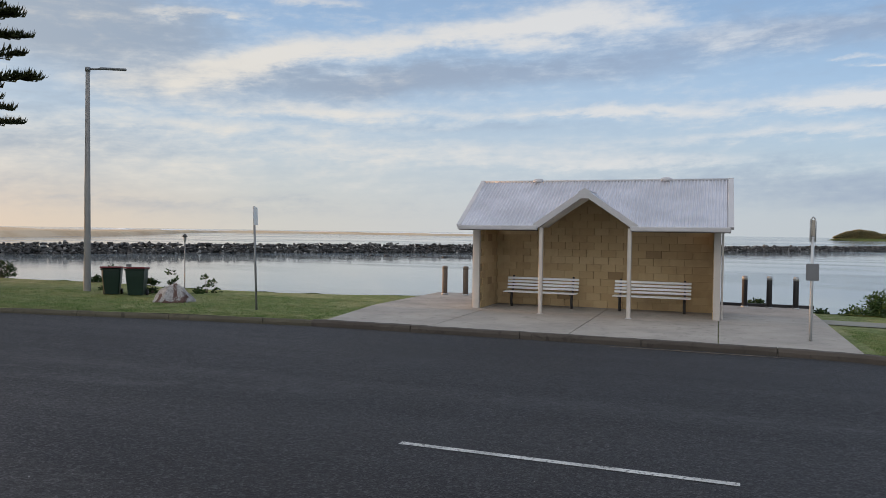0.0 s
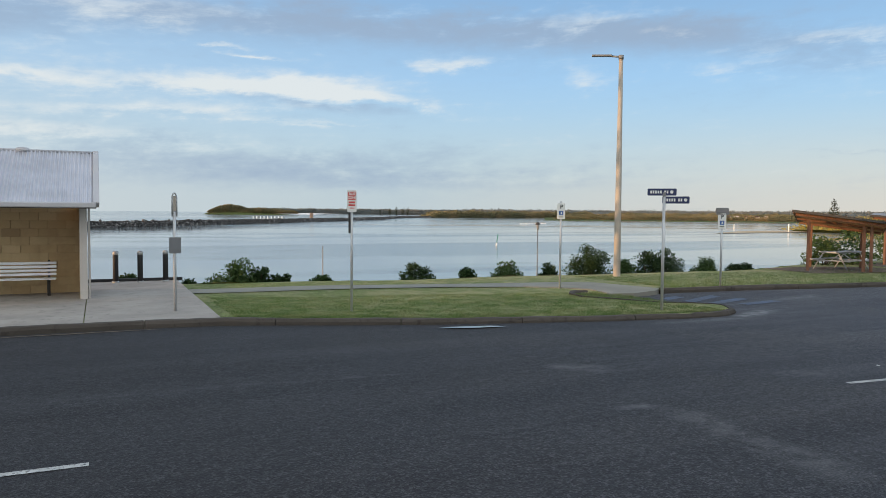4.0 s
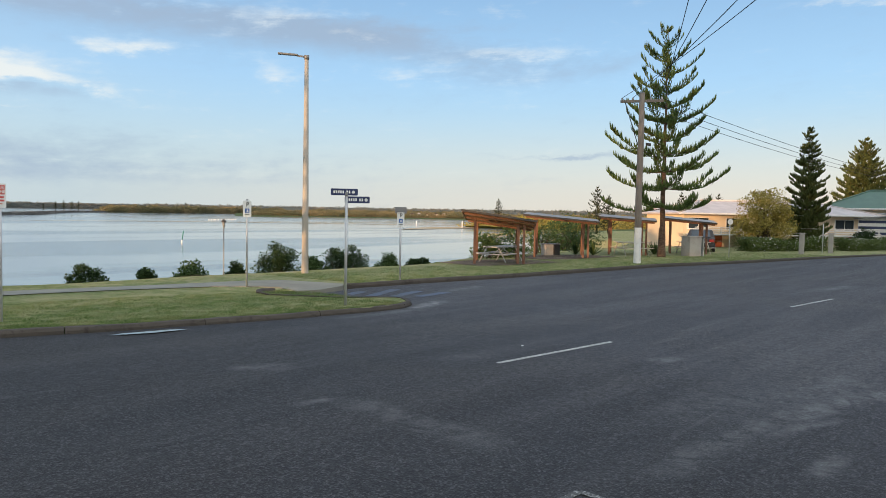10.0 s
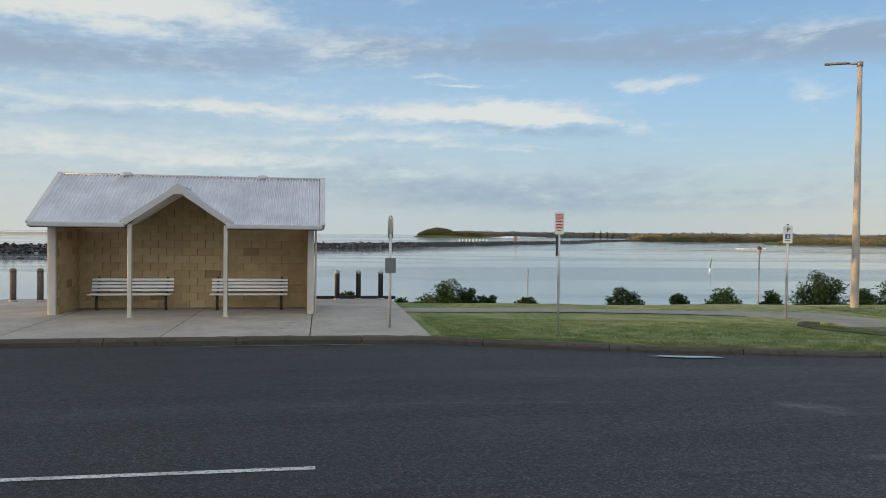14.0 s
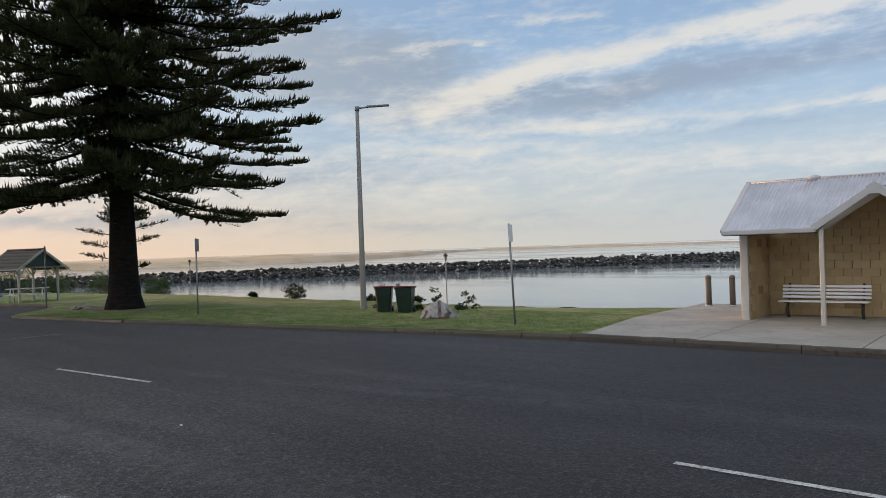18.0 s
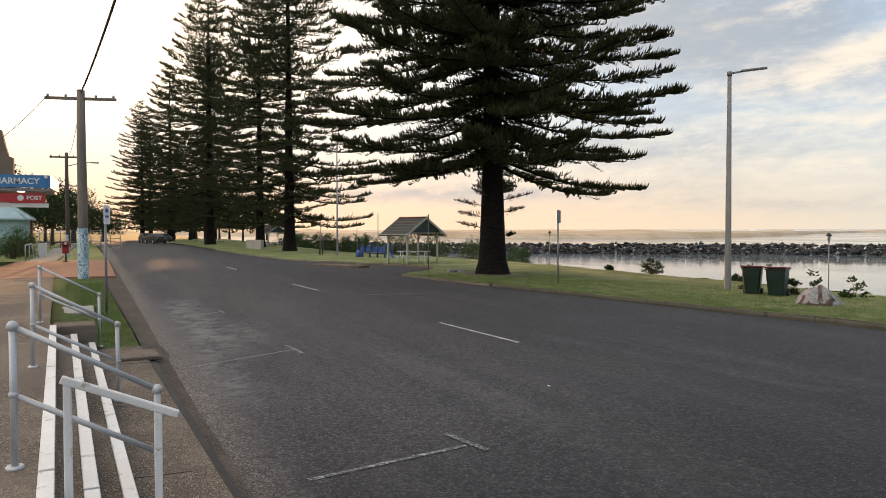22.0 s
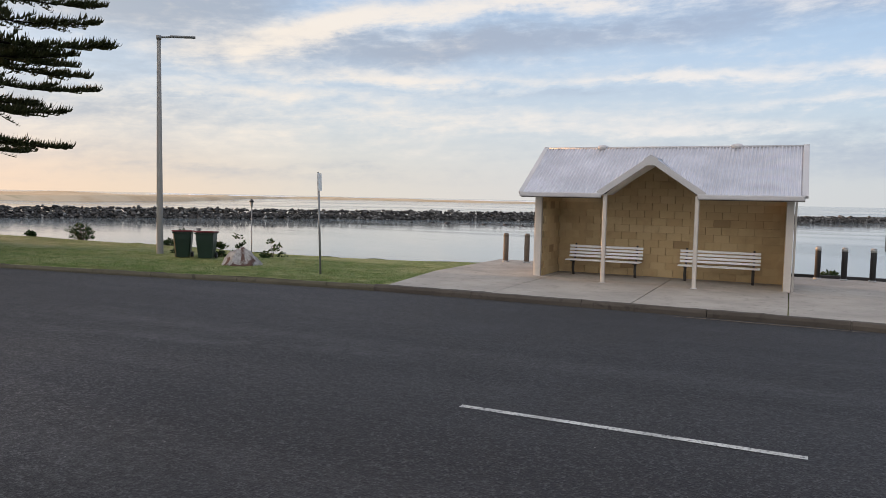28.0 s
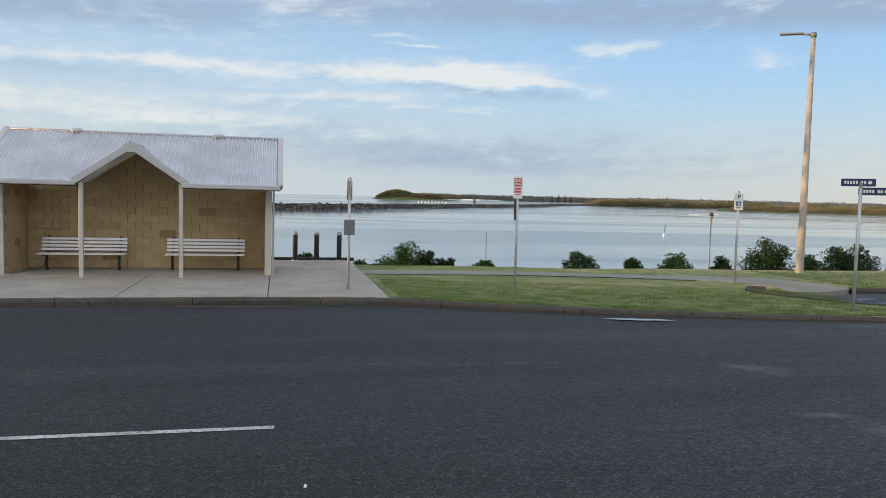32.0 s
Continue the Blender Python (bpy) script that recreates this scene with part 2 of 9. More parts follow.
def treated_pine():
    """Pale green treated log: streaks along the grain, drying cracks, knots and a stained foot."""
    m, n = material("treated_pine")
    pos = n("ShaderNodeTexCoord").outputs["Object"]
    streak = n.noise(n("ShaderNodeMapping", pos, (0, 0, 0), (0, 0, 0), (9, 9, 0.55)), 2.2, 6.0, 0.62, 0.35)
    broad = n.noise(n("ShaderNodeMapping", pos, (0, 0, 0), (0, 0, 0), (1, 1, 0.5)), 2.4, 4.0, 0.6)
    crack = n.noise(n("ShaderNodeMapping", pos, (3, 1, 0), (0, 0, 0), (26, 26, 1.1)), 1.6, 4.0, 0.6, 0.3)
    knot = n("ShaderNodeTexVoronoi", n("ShaderNodeMapping", pos, (0, 0, 0), (0, 0, 0), (3.2, 3.2, 1.5)), named={"Scale": 1.0}).outputs[0]
    c = n.mix(n.smooth(streak, 0.30, 0.70), (0.25, 0.375, 0.27, 1), (0.37, 0.475, 0.345, 1))
    c = n.mix(n.math("MULTIPLY", n.smooth(broad, 0.48, 0.68), 0.55), c, (0.42, 0.46, 0.34, 1))
    c = n.mix(n.math("MULTIPLY", n.smooth(broad, 0.46, 0.30), 0.5), c, (0.22, 0.33, 0.26, 1))
    c = n.mix(n.math("MULTIPLY", n.smooth(crack, 0.67, 0.74), 0.7), c, (0.10, 0.14, 0.10, 1))
    c = n.mix(n.math("MULTIPLY", n.smooth(knot, 0.10, 0.06), 0.8), c, (0.10, 0.105, 0.075, 1))
    foot = n.smooth(n("ShaderNodeSeparateXYZ", pos).outputs[2], 0.22, 0.02)
    c = n.mix(n.math("MULTIPLY", foot, 0.6), c, (0.20, 0.145, 0.085, 1))
    finish(n, c, 0.88, 0.0, n.math("SUBTRACT", streak, n.smooth(crack, 0.66, 0.74)), 0.45, 0.006, 0.2)
    return m


# scuffs left by tyres: start, end, width, weight
SCUFFS = (((5.65, 6.1), (5.6, 3.3), 0.26, 0.5), ((4.95, 6.05), (5.75, 5.95), 0.14, 0.7), ((5.6, 2.3), (8.9, 2.05), 0.24, 0.42), ((8.2, 2.1), (10.9, 1.6), 0.24, 0.5), ((10.2, 1.75), (12.0, 0.8), 0.26, 0.5),
          ((7.2, 3.0), (12.2, 1.6), 0.5, 0.25), ((6.8, 1.3), (8.0, 1.25), 0.14, 0.55), ((7.7, 1.9), (9.2, 1.55), 0.12, 0.4), ((5.6, 8.25), (6.5, 7.7), 0.28, 0.6), ((-1.2, 8.85), (4.6, 8.45), 0.09, 0.32), ((-14, 8.0), (4.0, 8.9), 0.5, 0.16),
          ((-16, 3.6), (6, 4.2), 0.45, 0.12), ((-9, 10.6), (9, 10.4), 0.5, 0.12), ((-24, 0.9), (-11.0, 1.25), 0.75, 0.75), ((-14.5, 0.85), (-8.5, 1.0), 0.5, 0.6), ((-17.5, 1.6), (-13.0, 1.9), 0.5, 0.45), ((9.6, 11.0), (12.8, 10.9), 0.3, 0.3), ((8.0, 6.6), (9.2, 6.2), 0.2, 0.3), ((12.2, 11.15), (14.2, 11.75), 0.3, 0.95), ((15.5, 13.2), (18.5, 13.8), 0.3, 0.3), ((10.2, 4.4), (11.0, 4.2), 0.2, 0.4), ((24, 5.5), (27, 5.2), 0.3, 0.4), ((-9.0, 7.2), (-4.0, 8.1), 0.3, 0.3), ((-13, 6.6), (-7, 7.6), 0.35, 0.25))


def asphalt():
    m, n = material("asphalt")
    pos = n("ShaderNodeNewGeometry").outputs["Position"]
    sep = n("ShaderNodeSeparateXYZ", pos)
    long = n("ShaderNodeMapping", pos, (0, 0, 0), (0, 0, radians(-2)), (0.10, 1.1, 1))
    tracks, patches = n.noise(long, 1.0, 6.0, 0.62, 0.4), n.noise(pos, 0.28, 5.0, 0.6, 0.8)
    stone = n("ShaderNodeTexVoronoi", pos, named={"Scale": 58.0})
    fine = n.noise(pos, 140.0, 3.0)
    mottle = n.noise(pos, 14.0, 6.0, 0.75)
    ragged = n.noise(pos, 3.2, 7.0, 0.7, 0.6)
    c = n.mix(n.smooth(tracks, 0.38, 0.66), (0.021, 0.021, 0.026, 1), (0.047, 0.046, 0.050, 1))
    c = n.mix(n.math("MULTIPLY", n.smooth(patches, 0.5, 0.66), 0.5), c, (0.058, 0.056, 0.055, 1))
    lines = n.noise(n("ShaderNodeMapping", pos, (0, 0, 0), (0, 0, radians(-3)), (0.22, 5.5, 1)), 1.0, 6.0, 0.68, 0.35)
    c = n.mix(n.math("MULTIPLY", n.smooth(lines, 0.54, 0.70), 0.42), c, (0.085, 0.083, 0.083, 1))
    scuff = n.math("MULTIPLY", n.smooth(n.noise(pos, 1.7, 7.0, 0.72, 1.2), 0.60, 0.70), n.smooth(patches, 0.46, 0.6))
    c = n.mix(n.math("MULTIPLY", scuff, 0.45), c, (0.13, 0.127, 0.125, 1))
    c = n.mix(n.math("MULTIPLY", n.smooth(stone.outputs["Color"], 0.45, 0.95), n.math("SUBTRACT", 0.86, n.math("MULTIPLY", n.smooth(sep.outputs[0], 2.0, 9.0), 0.36))), c, (0.138, 0.135, 0.133, 1))
    c = n.mix(n.math("MULTIPLY", n.smooth(mottle, 0.44, 0.60), 0.62), c, (0.012, 0.012, 0.014, 1))
    pits = n.noise(pos, 36.0, 3.0, 0.6)
    c = n.mix(n.math("MULTIPLY", n.smooth(pits, 0.56, 0.66), 0.75), c, (0.008, 0.008, 0.010, 1))
    c = n.mix(n.math("MULTIPLY", n.smooth(fine, 0.52, 0.72), 0.6), c, (0.014, 0.014, 0.016, 1))
    total = None
    stray = n.math("MULTIPLY", n.math("SUBTRACT", n.noise(pos, 0.9, 4.0, 0.6), 0.5), 0.55)
    for (x0, y0), (x1, y1), wide, weight in SCUFFS:
        L = math.hypot(x1 - x0, y1 - y0)
        tx, ty = (x1 - x0) / L, (y1 - y0) / L
        dx, dy = n.math("SUBTRACT", sep.outputs[0], x0), n.math("SUBTRACT", sep.outputs[1], y0)
        u = n.math("ADD", n.math("MULTIPLY", dx, tx), n.math("MULTIPLY", dy, ty))
        v = n.math("ABSOLUTE", n.math("ADD", n.math("SUBTRACT", n.math("MULTIPLY", dy, tx), n.math("MULTIPLY", dx, ty)), stray))
        one = n.math("MULTIPLY", n.smooth(v, wide * 1.25, 0.0), n.math("MULTIPLY", n.smooth(u, 0.0, 0.25 * L), n.smooth(u, L, 0.72 * L)))
        one = n.math("MULTIPLY", one, weight)
        total = one if total is None else n.math("MAXIMUM", total, one)
    c = n.mix(n.math("MULTIPLY", total, n.smooth(ragged, 0.34, 0.66)), c, (0.17, 0.168, 0.165, 1))
    # pebbly shoulder along the near gutter
    side = n.math("SUBTRACT", sep.outputs[1], n.math("ADD", n.math("MULTIPLY", sep.outputs[0], 0.0375), 0.78))
    near_edge = n.math("MULTIPLY", n.smooth(n.math("ADD", side, n.math("MULTIPLY", n.math("SUBTRACT", ragged, 0.5), 0.9)), 0.62, 0.12), n.smooth(sep.outputs[0], 5.0, 1.0))
    c = n.mix(n.math("MULTIPLY", near_edge, 0.75), c, n.ramp(n("ShaderNodeSeparateColor", stone.outputs["Color"]), (0.0, (0.035, 0.03, 0.027)), (0.6, (0.11, 0.095, 0.082)), (1.0, (0.26, 0.235, 0.21))))
    # pale wear towards the side street, and the road's uneven light put into colour
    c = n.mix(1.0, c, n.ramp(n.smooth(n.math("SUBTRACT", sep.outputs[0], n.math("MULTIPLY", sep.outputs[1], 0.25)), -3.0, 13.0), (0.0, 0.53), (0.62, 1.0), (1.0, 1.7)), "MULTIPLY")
    # raised again towards -x: kerbside grit, plus road brightness put into the colour
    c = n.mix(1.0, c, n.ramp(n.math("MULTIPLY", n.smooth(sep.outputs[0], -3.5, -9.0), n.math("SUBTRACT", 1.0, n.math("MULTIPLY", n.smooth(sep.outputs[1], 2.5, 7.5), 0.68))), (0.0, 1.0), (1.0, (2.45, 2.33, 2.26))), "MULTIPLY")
    c = n.mix(1.0, c, (0.98, 1.0, 1.05, 1), "MULTIPLY")
    grit = n.smooth(n("ShaderNodeTexVoronoi", pos, named={"Scale": 5.5}).outputs[0], 0.055, 0.03)
    c = n.mix(n.math("MULTIPLY", grit, n.smooth(patches, 0.5, 0.62)), c, (0.26, 0.25, 0.24, 1))
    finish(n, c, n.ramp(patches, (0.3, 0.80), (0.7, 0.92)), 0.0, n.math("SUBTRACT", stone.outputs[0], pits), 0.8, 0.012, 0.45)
    return m


def road_paint(name, color, worn=0.5):
    m, n = material(name)
    pos = n("ShaderNodeNewGeometry").outputs["Position"]
    w = n.smooth(n.noise(pos, 26.0, 7.0, 0.75), worn - 0.06, worn + 0.1)
    broad = n.smooth(n.noise(pos, 2.2, 4.0), 0.3, 0.65)
    c = n.mix(n.math("MULTIPLY", w, n.math("ADD", n.math("MULTIPLY", broad, 0.5), 0.5)), (0.06, 0.06, 0.06, 1), rgb(color))
    finish(n, c, 0.75, 0.0, w, 0.2, 0.003)
    return m


def lawn_material(name, a, b, dry, scale=1.0, parched=False):
    m, n = material(name)
    pos = n("ShaderNodeNewGeometry").outputs["Position"]
    blades = n.noise(n("ShaderNodeMapping", pos, (0, 0, 0), (0, 0, 0.5), (1, 1, 0.3)), 60.0 * scale, 5.0, 0.75)
    tuft, clump, patch = n.noise(pos, 13.0 * scale, 6.0, 0.72), n.noise(pos, 2.6 * scale, 5.0, 0.65, 0.5), n.noise(pos, 0.45, 5.0, 0.6, 0.4)
    c = n.mix(n.smooth(tuft, 0.36, 0.66), rgb(a, 0.75), rgb(b))
    c = n.mix(n.math("MULTIPLY", n.smooth(clump, 0.50, 0.66), 0.55), c, rgb(dry, 0.85))
    c = n.mix(n.math("MULTIPLY", n.smooth(patch, 0.46, 0.64), 0.5), c, rgb(dry))
    if parched:
        sun_side = n.smooth(n("ShaderNodeSeparateXYZ", pos).outputs[0], 2.0, 16.0)
        c = n.mix(n.math("MULTIPLY", n.math("MULTIPLY", n.smooth(clump, 0.34, 0.60), sun_side), 0.6), c, rgb(dry))
    # dark gaps: shadow between the blades, put into the colour
    c = n.mix(n.math("MULTIPLY", n.smooth(blades, 0.50, 0.68), 0.75), c, rgb(a, 0.28))
    c = n.mix(n.math("MULTIPLY", n.smooth(n.noise(pos, 1.6, 6.0, 0.7), 0.62, 0.70), 0.75), c, (0.115, 0.095, 0.058, 1))
    h = n.math("ADD", n.math("MULTIPLY", blades, 0.5), tuft)
    finish(n, c, 0.9, 0.0, h, 1.0, 0.05, 0.15)
    return m


def concrete(name, color=(0.33, 0.315, 0.29), rough=0.85, dirt=0.5):
    m, n = material(name)
    pos = n("ShaderNodeNewGeometry").outputs["Position"]
    rnd = n("ShaderNodeObjectInfo").outputs["Random"]
    fine, broad, blot = n.noise(pos, 60.0, 5.0, 0.7), n.noise(pos, 0.8, 5.0, 0.6), n.noise(pos, 4.0, 6.0, 0.7, 0.6)
    c = n.mix(n.smooth(broad, 0.3, 0.7), rgb(color, 0.78), rgb(color, 1.08))
    c = n.mix(n.math("MULTIPLY", n.smooth(blot, 0.52, 0.68), dirt), c, rgb(color, 0.48))
    c = n.mix(n.math("MULTIPLY", n.smooth(fine, 0.5, 0.75), 0.5), c, rgb(color, 0.62))
    c = n.mix(n.math("MULTIPLY", rnd, 0.3), c, rgb(color, 0.8))
    finish(n, c, rough, 0.0, n.math("ADD", fine, blot), 0.3, 0.006, 0.3)
    return m


def pebbles(name, color, scale=52.0):
    """Worn concrete with its aggregate laid bare: small stones of many tones in a dark matrix."""
    m, n = material(name)
    pos = n("ShaderNodeNewGeometry").outputs["Position"]
    stone = n("ShaderNodeTexVoronoi", pos, named={"Scale": scale})
    tone = n("ShaderNodeSeparateColor", stone.outputs["Color"])
    broad, blot = n.noise(pos, 0.9, 5.0, 0.6), n.noise(pos, 5.0, 6.0, 0.7, 0.5)
    c = n.ramp(tone, (0.0, rgb(color, 0.45)), (0.35, rgb(color, 0.9)), (0.7, rgb(color, 1.25)), (0.9, rgb(color, 1.55)), (1.0, rgb(color, 2.1)))
    c = n.mix(n.smooth(stone.outputs["Distance"], 0.30, 0.62), c, rgb(color, 0.35))
    c = n.mix(n.math("MULTIPLY", n.smooth(blot, 0.48, 0.64), 0.7), c, rgb(color, 0.42))
    c = n.mix(n.math("MULTIPLY", n.smooth(broad, 0.4, 0.7), 0.4), c, rgb(color, 1.25))
    h = n.math("SUBTRACT", 1.0, stone.outputs["Distance"])
    finish(n, c, 0.9, 0.0, n.math("ADD", h, blot), 0.6, 0.01, 0.25)
    return m


def foliage(name, dark, light, tip=None, rough=0.6, scale=1.5, detail=3.0):
    m, n = material(name)
    g = n("ShaderNodeNewGeometry")
    rnd = g.outputs["Random Per Island"]
    pos = n("ShaderNodeTexCoord").outputs["Object"]
    c = n.mix(rnd, rgb(dark), rgb(light))
    c = n.mix(n.smooth(n.noise(pos, scale, detail, 0.65), 0.45, 0.65), c, rgb(tip or light))
    leaf = n("ShaderNodeBsdfPrincipled", named={"Base Color": c, "Roughness": rough, "Specular IOR Level": 0.12})
    thin = n("ShaderNodeBsdfTranslucent", c)
    n("ShaderNodeOutputMaterial", n("ShaderNodeMixShader", 0.22, leaf, thin))
    return m


def bark(name, color):
    m, n = material(name)
    pos = n("ShaderNodeTexCoord").outputs["Object"]
    rings = n.noise(n("ShaderNodeMapping", pos, (0, 0, 0), (0, 0, 0), (1, 1, 3.5)), 3.2, 7.0, 0.7, 0.8)
    c = n.mix(n.smooth(rings, 0.35, 0.68), rgb(color, 0.5), rgb(color, 1.3))
    c = n.mix(n.math("MULTIPLY", n.smooth(n.noise(pos, 1.1, 5.0), 0.55, 0.7), 0.5), c, rgb(color, 2.0))
    finish(n, c, 0.95, 0.0, rings, 0.9, 0.04, 0.15)
    return m


def water_material():
    m, n = material("water")
    pos = n("ShaderNodeNewGeometry").outputs["Position"]
    wind = n("ShaderNodeMapping", pos, (0, 0, 0), (0, 0, radians(25)), (0.25, 1.0, 1))
    ripple = n.noise(wind, 2.2, 4.0, 0.6, 0.5)
    swell = n.noise(wind, 0.16, 4.0, 0.6, 0.5)
    calm = n.smooth(n.noise(n("ShaderNodeMapping", pos, (9, 4, 0), (0, 0, radians(20)), (0.012, 0.05, 1)), 1.0, 5.0, 0.6, 0.8), 0.42, 0.62)
    h = n.math("ADD", n.math("MULTIPLY", ripple, n.math("ADD", n.math("MULTIPLY", calm, n.math("ADD", n.math("MULTIPLY", n.smooth(n("ShaderNodeSeparateXYZ", pos).outputs[0], -10.0, 25.0), 1.9), 0.6)), 0.1)), n.math("MULTIPLY", swell, 0.9))
    depth = n.mix(calm, (0.175, 0.198, 0.205, 1), (0.125, 0.150, 0.165, 1))
    finish(n, depth, n.ramp(calm, (0.0, 0.06), (1.0, 0.14)), 0.0, h, 0.11, 0.10, 0.5, IOR=1.34)
    return m


def sand_material():
    m, n = material("sand")
    pos = n("ShaderNodeNewGeometry").outputs["Position"]
    dune = n.noise(n("ShaderNodeMapping", pos, (0, 0, 0), (0, 0, radians(-35)), (0.018, 0.045, 0.05)), 1.0, 6.0, 0.6, 0.6)
    c = n.mix(n.smooth(dune, 0.35, 0.6), (0.42, 0.31, 0.20, 1), (0.52, 0.41, 0.29, 1))
    c = n.mix(n.math("MULTIPLY", n.smooth(dune, 0.56, 0.68), 0.6), c, (0.17, 0.17, 0.09, 1))
    finish(n, c, 0.95, 0.0, dune, 0.5, 0.5, 0.1)
    return m


def rock_material(name, tints, island=True, grain=6.0, dark=0.6):
    m, n = material(name)
    pos = n("ShaderNodeTexCoord").outputs["Object"]
    rnd = n("ShaderNodeNewGeometry").outputs["Random Per Island"] if island else 0.4
    c = n.ramp(rnd, *[(i / max(1, len(tints) - 1), t) for i, t in enumerate(tints)])
    g = n.noise(pos, grain, 7.0, 0.7)
    c = n.mix(n.math("MULTIPLY", n.smooth(g, 0.4, 0.66), dark), c, (0.05, 0.048, 0.045, 1))
    finish(n, c, 0.9, 0.0, g, 0.6, 0.03, 0.2)
    return m


def boulder_material():
    """Pale grey stone with large red brown faces and fine cracks."""
    m, n = material("boulder")
    pos = n("ShaderNodeTexCoord").outputs["Object"]
    broad, fine = n.noise(pos, 1.9, 4.0, 0.55, 0.8), n.noise(pos, 9.0, 7.0, 0.72)
    c = n.mix(n.smooth(fine, 0.35, 0.65), (0.20, 0.195, 0.195, 1), (0.35, 0.34, 0.335, 1))
    c = n.mix(n.smooth(broad, 0.47, 0.53), c, (0.095, 0.058, 0.050, 1))
    c = n.mix(n.math("MULTIPLY", n.smooth(n.noise(pos, 22.0, 6.0, 0.75), 0.56, 0.70), 0.7), c, (0.06, 0.055, 0.05, 1))
    finish(n, c, 0.9, 0.0, fine, 0.6, 0.03, 0.2)
    return m


def corrugated_coat(name, color, rough=0.45, metal=0.0, dirt=0.35):
    m, n = material(name)
    pos = n("ShaderNodeTexCoord").outputs["Object"]
    broad, fine = n.noise(pos, 1.2, 5.0, 0.6), n.noise(pos, 30.0, 4.0)
    c = n.mix(n.smooth(broad, 0.35, 0.7), rgb(color, 0.86), rgb(color, 1.05))
    c = n.mix(n.math("MULTIPLY", n.smooth(n.noise(pos, 5.0, 7.0, 0.75), 0.6, 0.75), dirt), c, rgb(color, 0.55))
    finish(n, c, rough, metal, fine, 0.08, 0.003, 0.5)
    return m


def block_material():
    m, n = material("concrete_block")
    pos = n("ShaderNodeTexCoord").outputs["Object"]
    rnd = n("ShaderNodeObjectInfo").outputs["Random"]
    c = n.ramp(rnd, (0.0, (0.49, 0.355, 0.195)), (0.5, (0.54, 0.40, 0.225)), (0.95, (0.58, 0.44, 0.255)), (0.97, (0.37, 0.26, 0.145)), (1.0, (0.34, 0.235, 0.13)))
    g = n.noise(pos, 70.0, 5.0, 0.75)
    soil = n.noise(n("ShaderNodeNewGeometry").outputs["Position"], 1.3, 6.0, 0.7, 0.5)
    c = n.mix(n.math("MULTIPLY", n.smooth(soil, 0.46, 0.66), 0.35), c, (0.33, 0.235, 0.13, 1))
    c = n.mix(n.math("MULTIPLY", n.smooth(g, 0.45, 0.75), 0.5), c, (0.31, 0.22, 0.12, 1))
    finish(n, c, 0.93, 0.0, g, 0.5, 0.006, 0.2)
    return m


def mural_material():
    m, n = material("mural_paint")
    pos = n("ShaderNodeTexCoord").outputs["Object"]
    k = n.noise(pos, 4.0, 3.0, 0.5, 1.8)
    line = n.smooth(n.math("ABSOLUTE", n.math("SUBTRACT", k, 0.5)), 0.03, 0.015)
    c = n.mix(n.smooth(n.noise(pos, 2.0, 2.0), 0.45, 0.6), (0.42, 0.58, 0.64, 1), (0.58, 0.70, 0.72, 1))
    c = n.mix(line, c, (0.07, 0.10, 0.18, 1))
    finish(n, c, 0.7)
    return m


def emit(name, color, strength):
    m, n = material(name)
    n("ShaderNodeOutputMaterial", n("ShaderNodeEmission", (*color, 1), strength))
    return m


def clear_glass():
    m, n = material("window_glass")
    finish(n, (0.03, 0.04, 0.05, 1), 0.06, 0.0, spec=0.8)
    return m


M_ASPHALT = asphalt()
M_LINE = road_paint("line_paint", (0.52, 0.52, 0.50), 0.42)
M_LINE_WORN = road_paint("worn_line_paint", (0.46, 0.46, 0.45), 0.53)
M_BLUE_LINE = road_paint("blue_line_paint", (0.075, 0.13, 0.26), 0.50)
M_LAWN = lawn_material("lawn", (0.125, 0.172, 0.052), (0.245, 0.290, 0.108), (0.375, 0.350, 0.195), parched=True)
M_VERGE = lawn_material("verge_grass", (0.055, 0.100, 0.024), (0.115, 0.170, 0.045), (0.16, 0.14, 0.07))
M_GROUND = lawn_material("ground", (0.06, 0.095, 0.025), (0.10, 0.14, 0.04), (0.14, 0.13, 0.06), 0.5)
M_CONCRETE = concrete("slab_concrete", (0.345, 0.318, 0.285), 0.85, 0.65)
M_KERB = concrete("kerb_concrete", (0.074, 0.064, 0.055), 0.9, 0.9)
M_KERB_PALE = concrete("pale_kerb_concrete", (0.088, 0.080, 0.058), 0.9, 0.9)
M_GUTTER = concrete("gutter_concrete", (0.135, 0.110, 0.095), 0.9, 0.6)
M_PATH = concrete("path_concrete", (0.25, 0.242, 0.205), 0.88, 0.4)
M_PALE = concrete("pale_concrete", (0.38, 0.36, 0.33), 0.88, 0.35)
M_PEBBLE = pebbles("pebble_concrete", (0.215, 0.172, 0.135), 74.0)
M_MOSSY = concrete("mossy_stone", (0.13, 0.115, 0.065), 0.95, 0.8)
M_BRICKPAVE = concrete("brick_paving", (0.36, 0.185, 0.115), 0.9, 0.4)
M_DIRT = concrete("gutter_dirt", (0.155, 0.125, 0.10), 0.95, 0.7)
M_GRAVELLY = pebbles("gutter_gravel", (0.125, 0.10, 0.082), 75.0)
M_SLAB = concrete("slab_concrete", (0.335, 0.310, 0.295), 0.9, 0.4)
M_WATER = water_material()
M_SAND = sand_material()
M_ROCKS = rock_material("breakwater_rock", [(0.018, 0.018, 0.020), (0.055, 0.052, 0.050), (0.11, 0.104, 0.10), (0.028, 0.029, 0.031), (0.30, 0.295, 0.285)])
M_ROCK = boulder_material()
M_BLOCK = block_material()
M_MORTAR = plain("mortar", (0.42, 0.315, 0.18), 0.95)
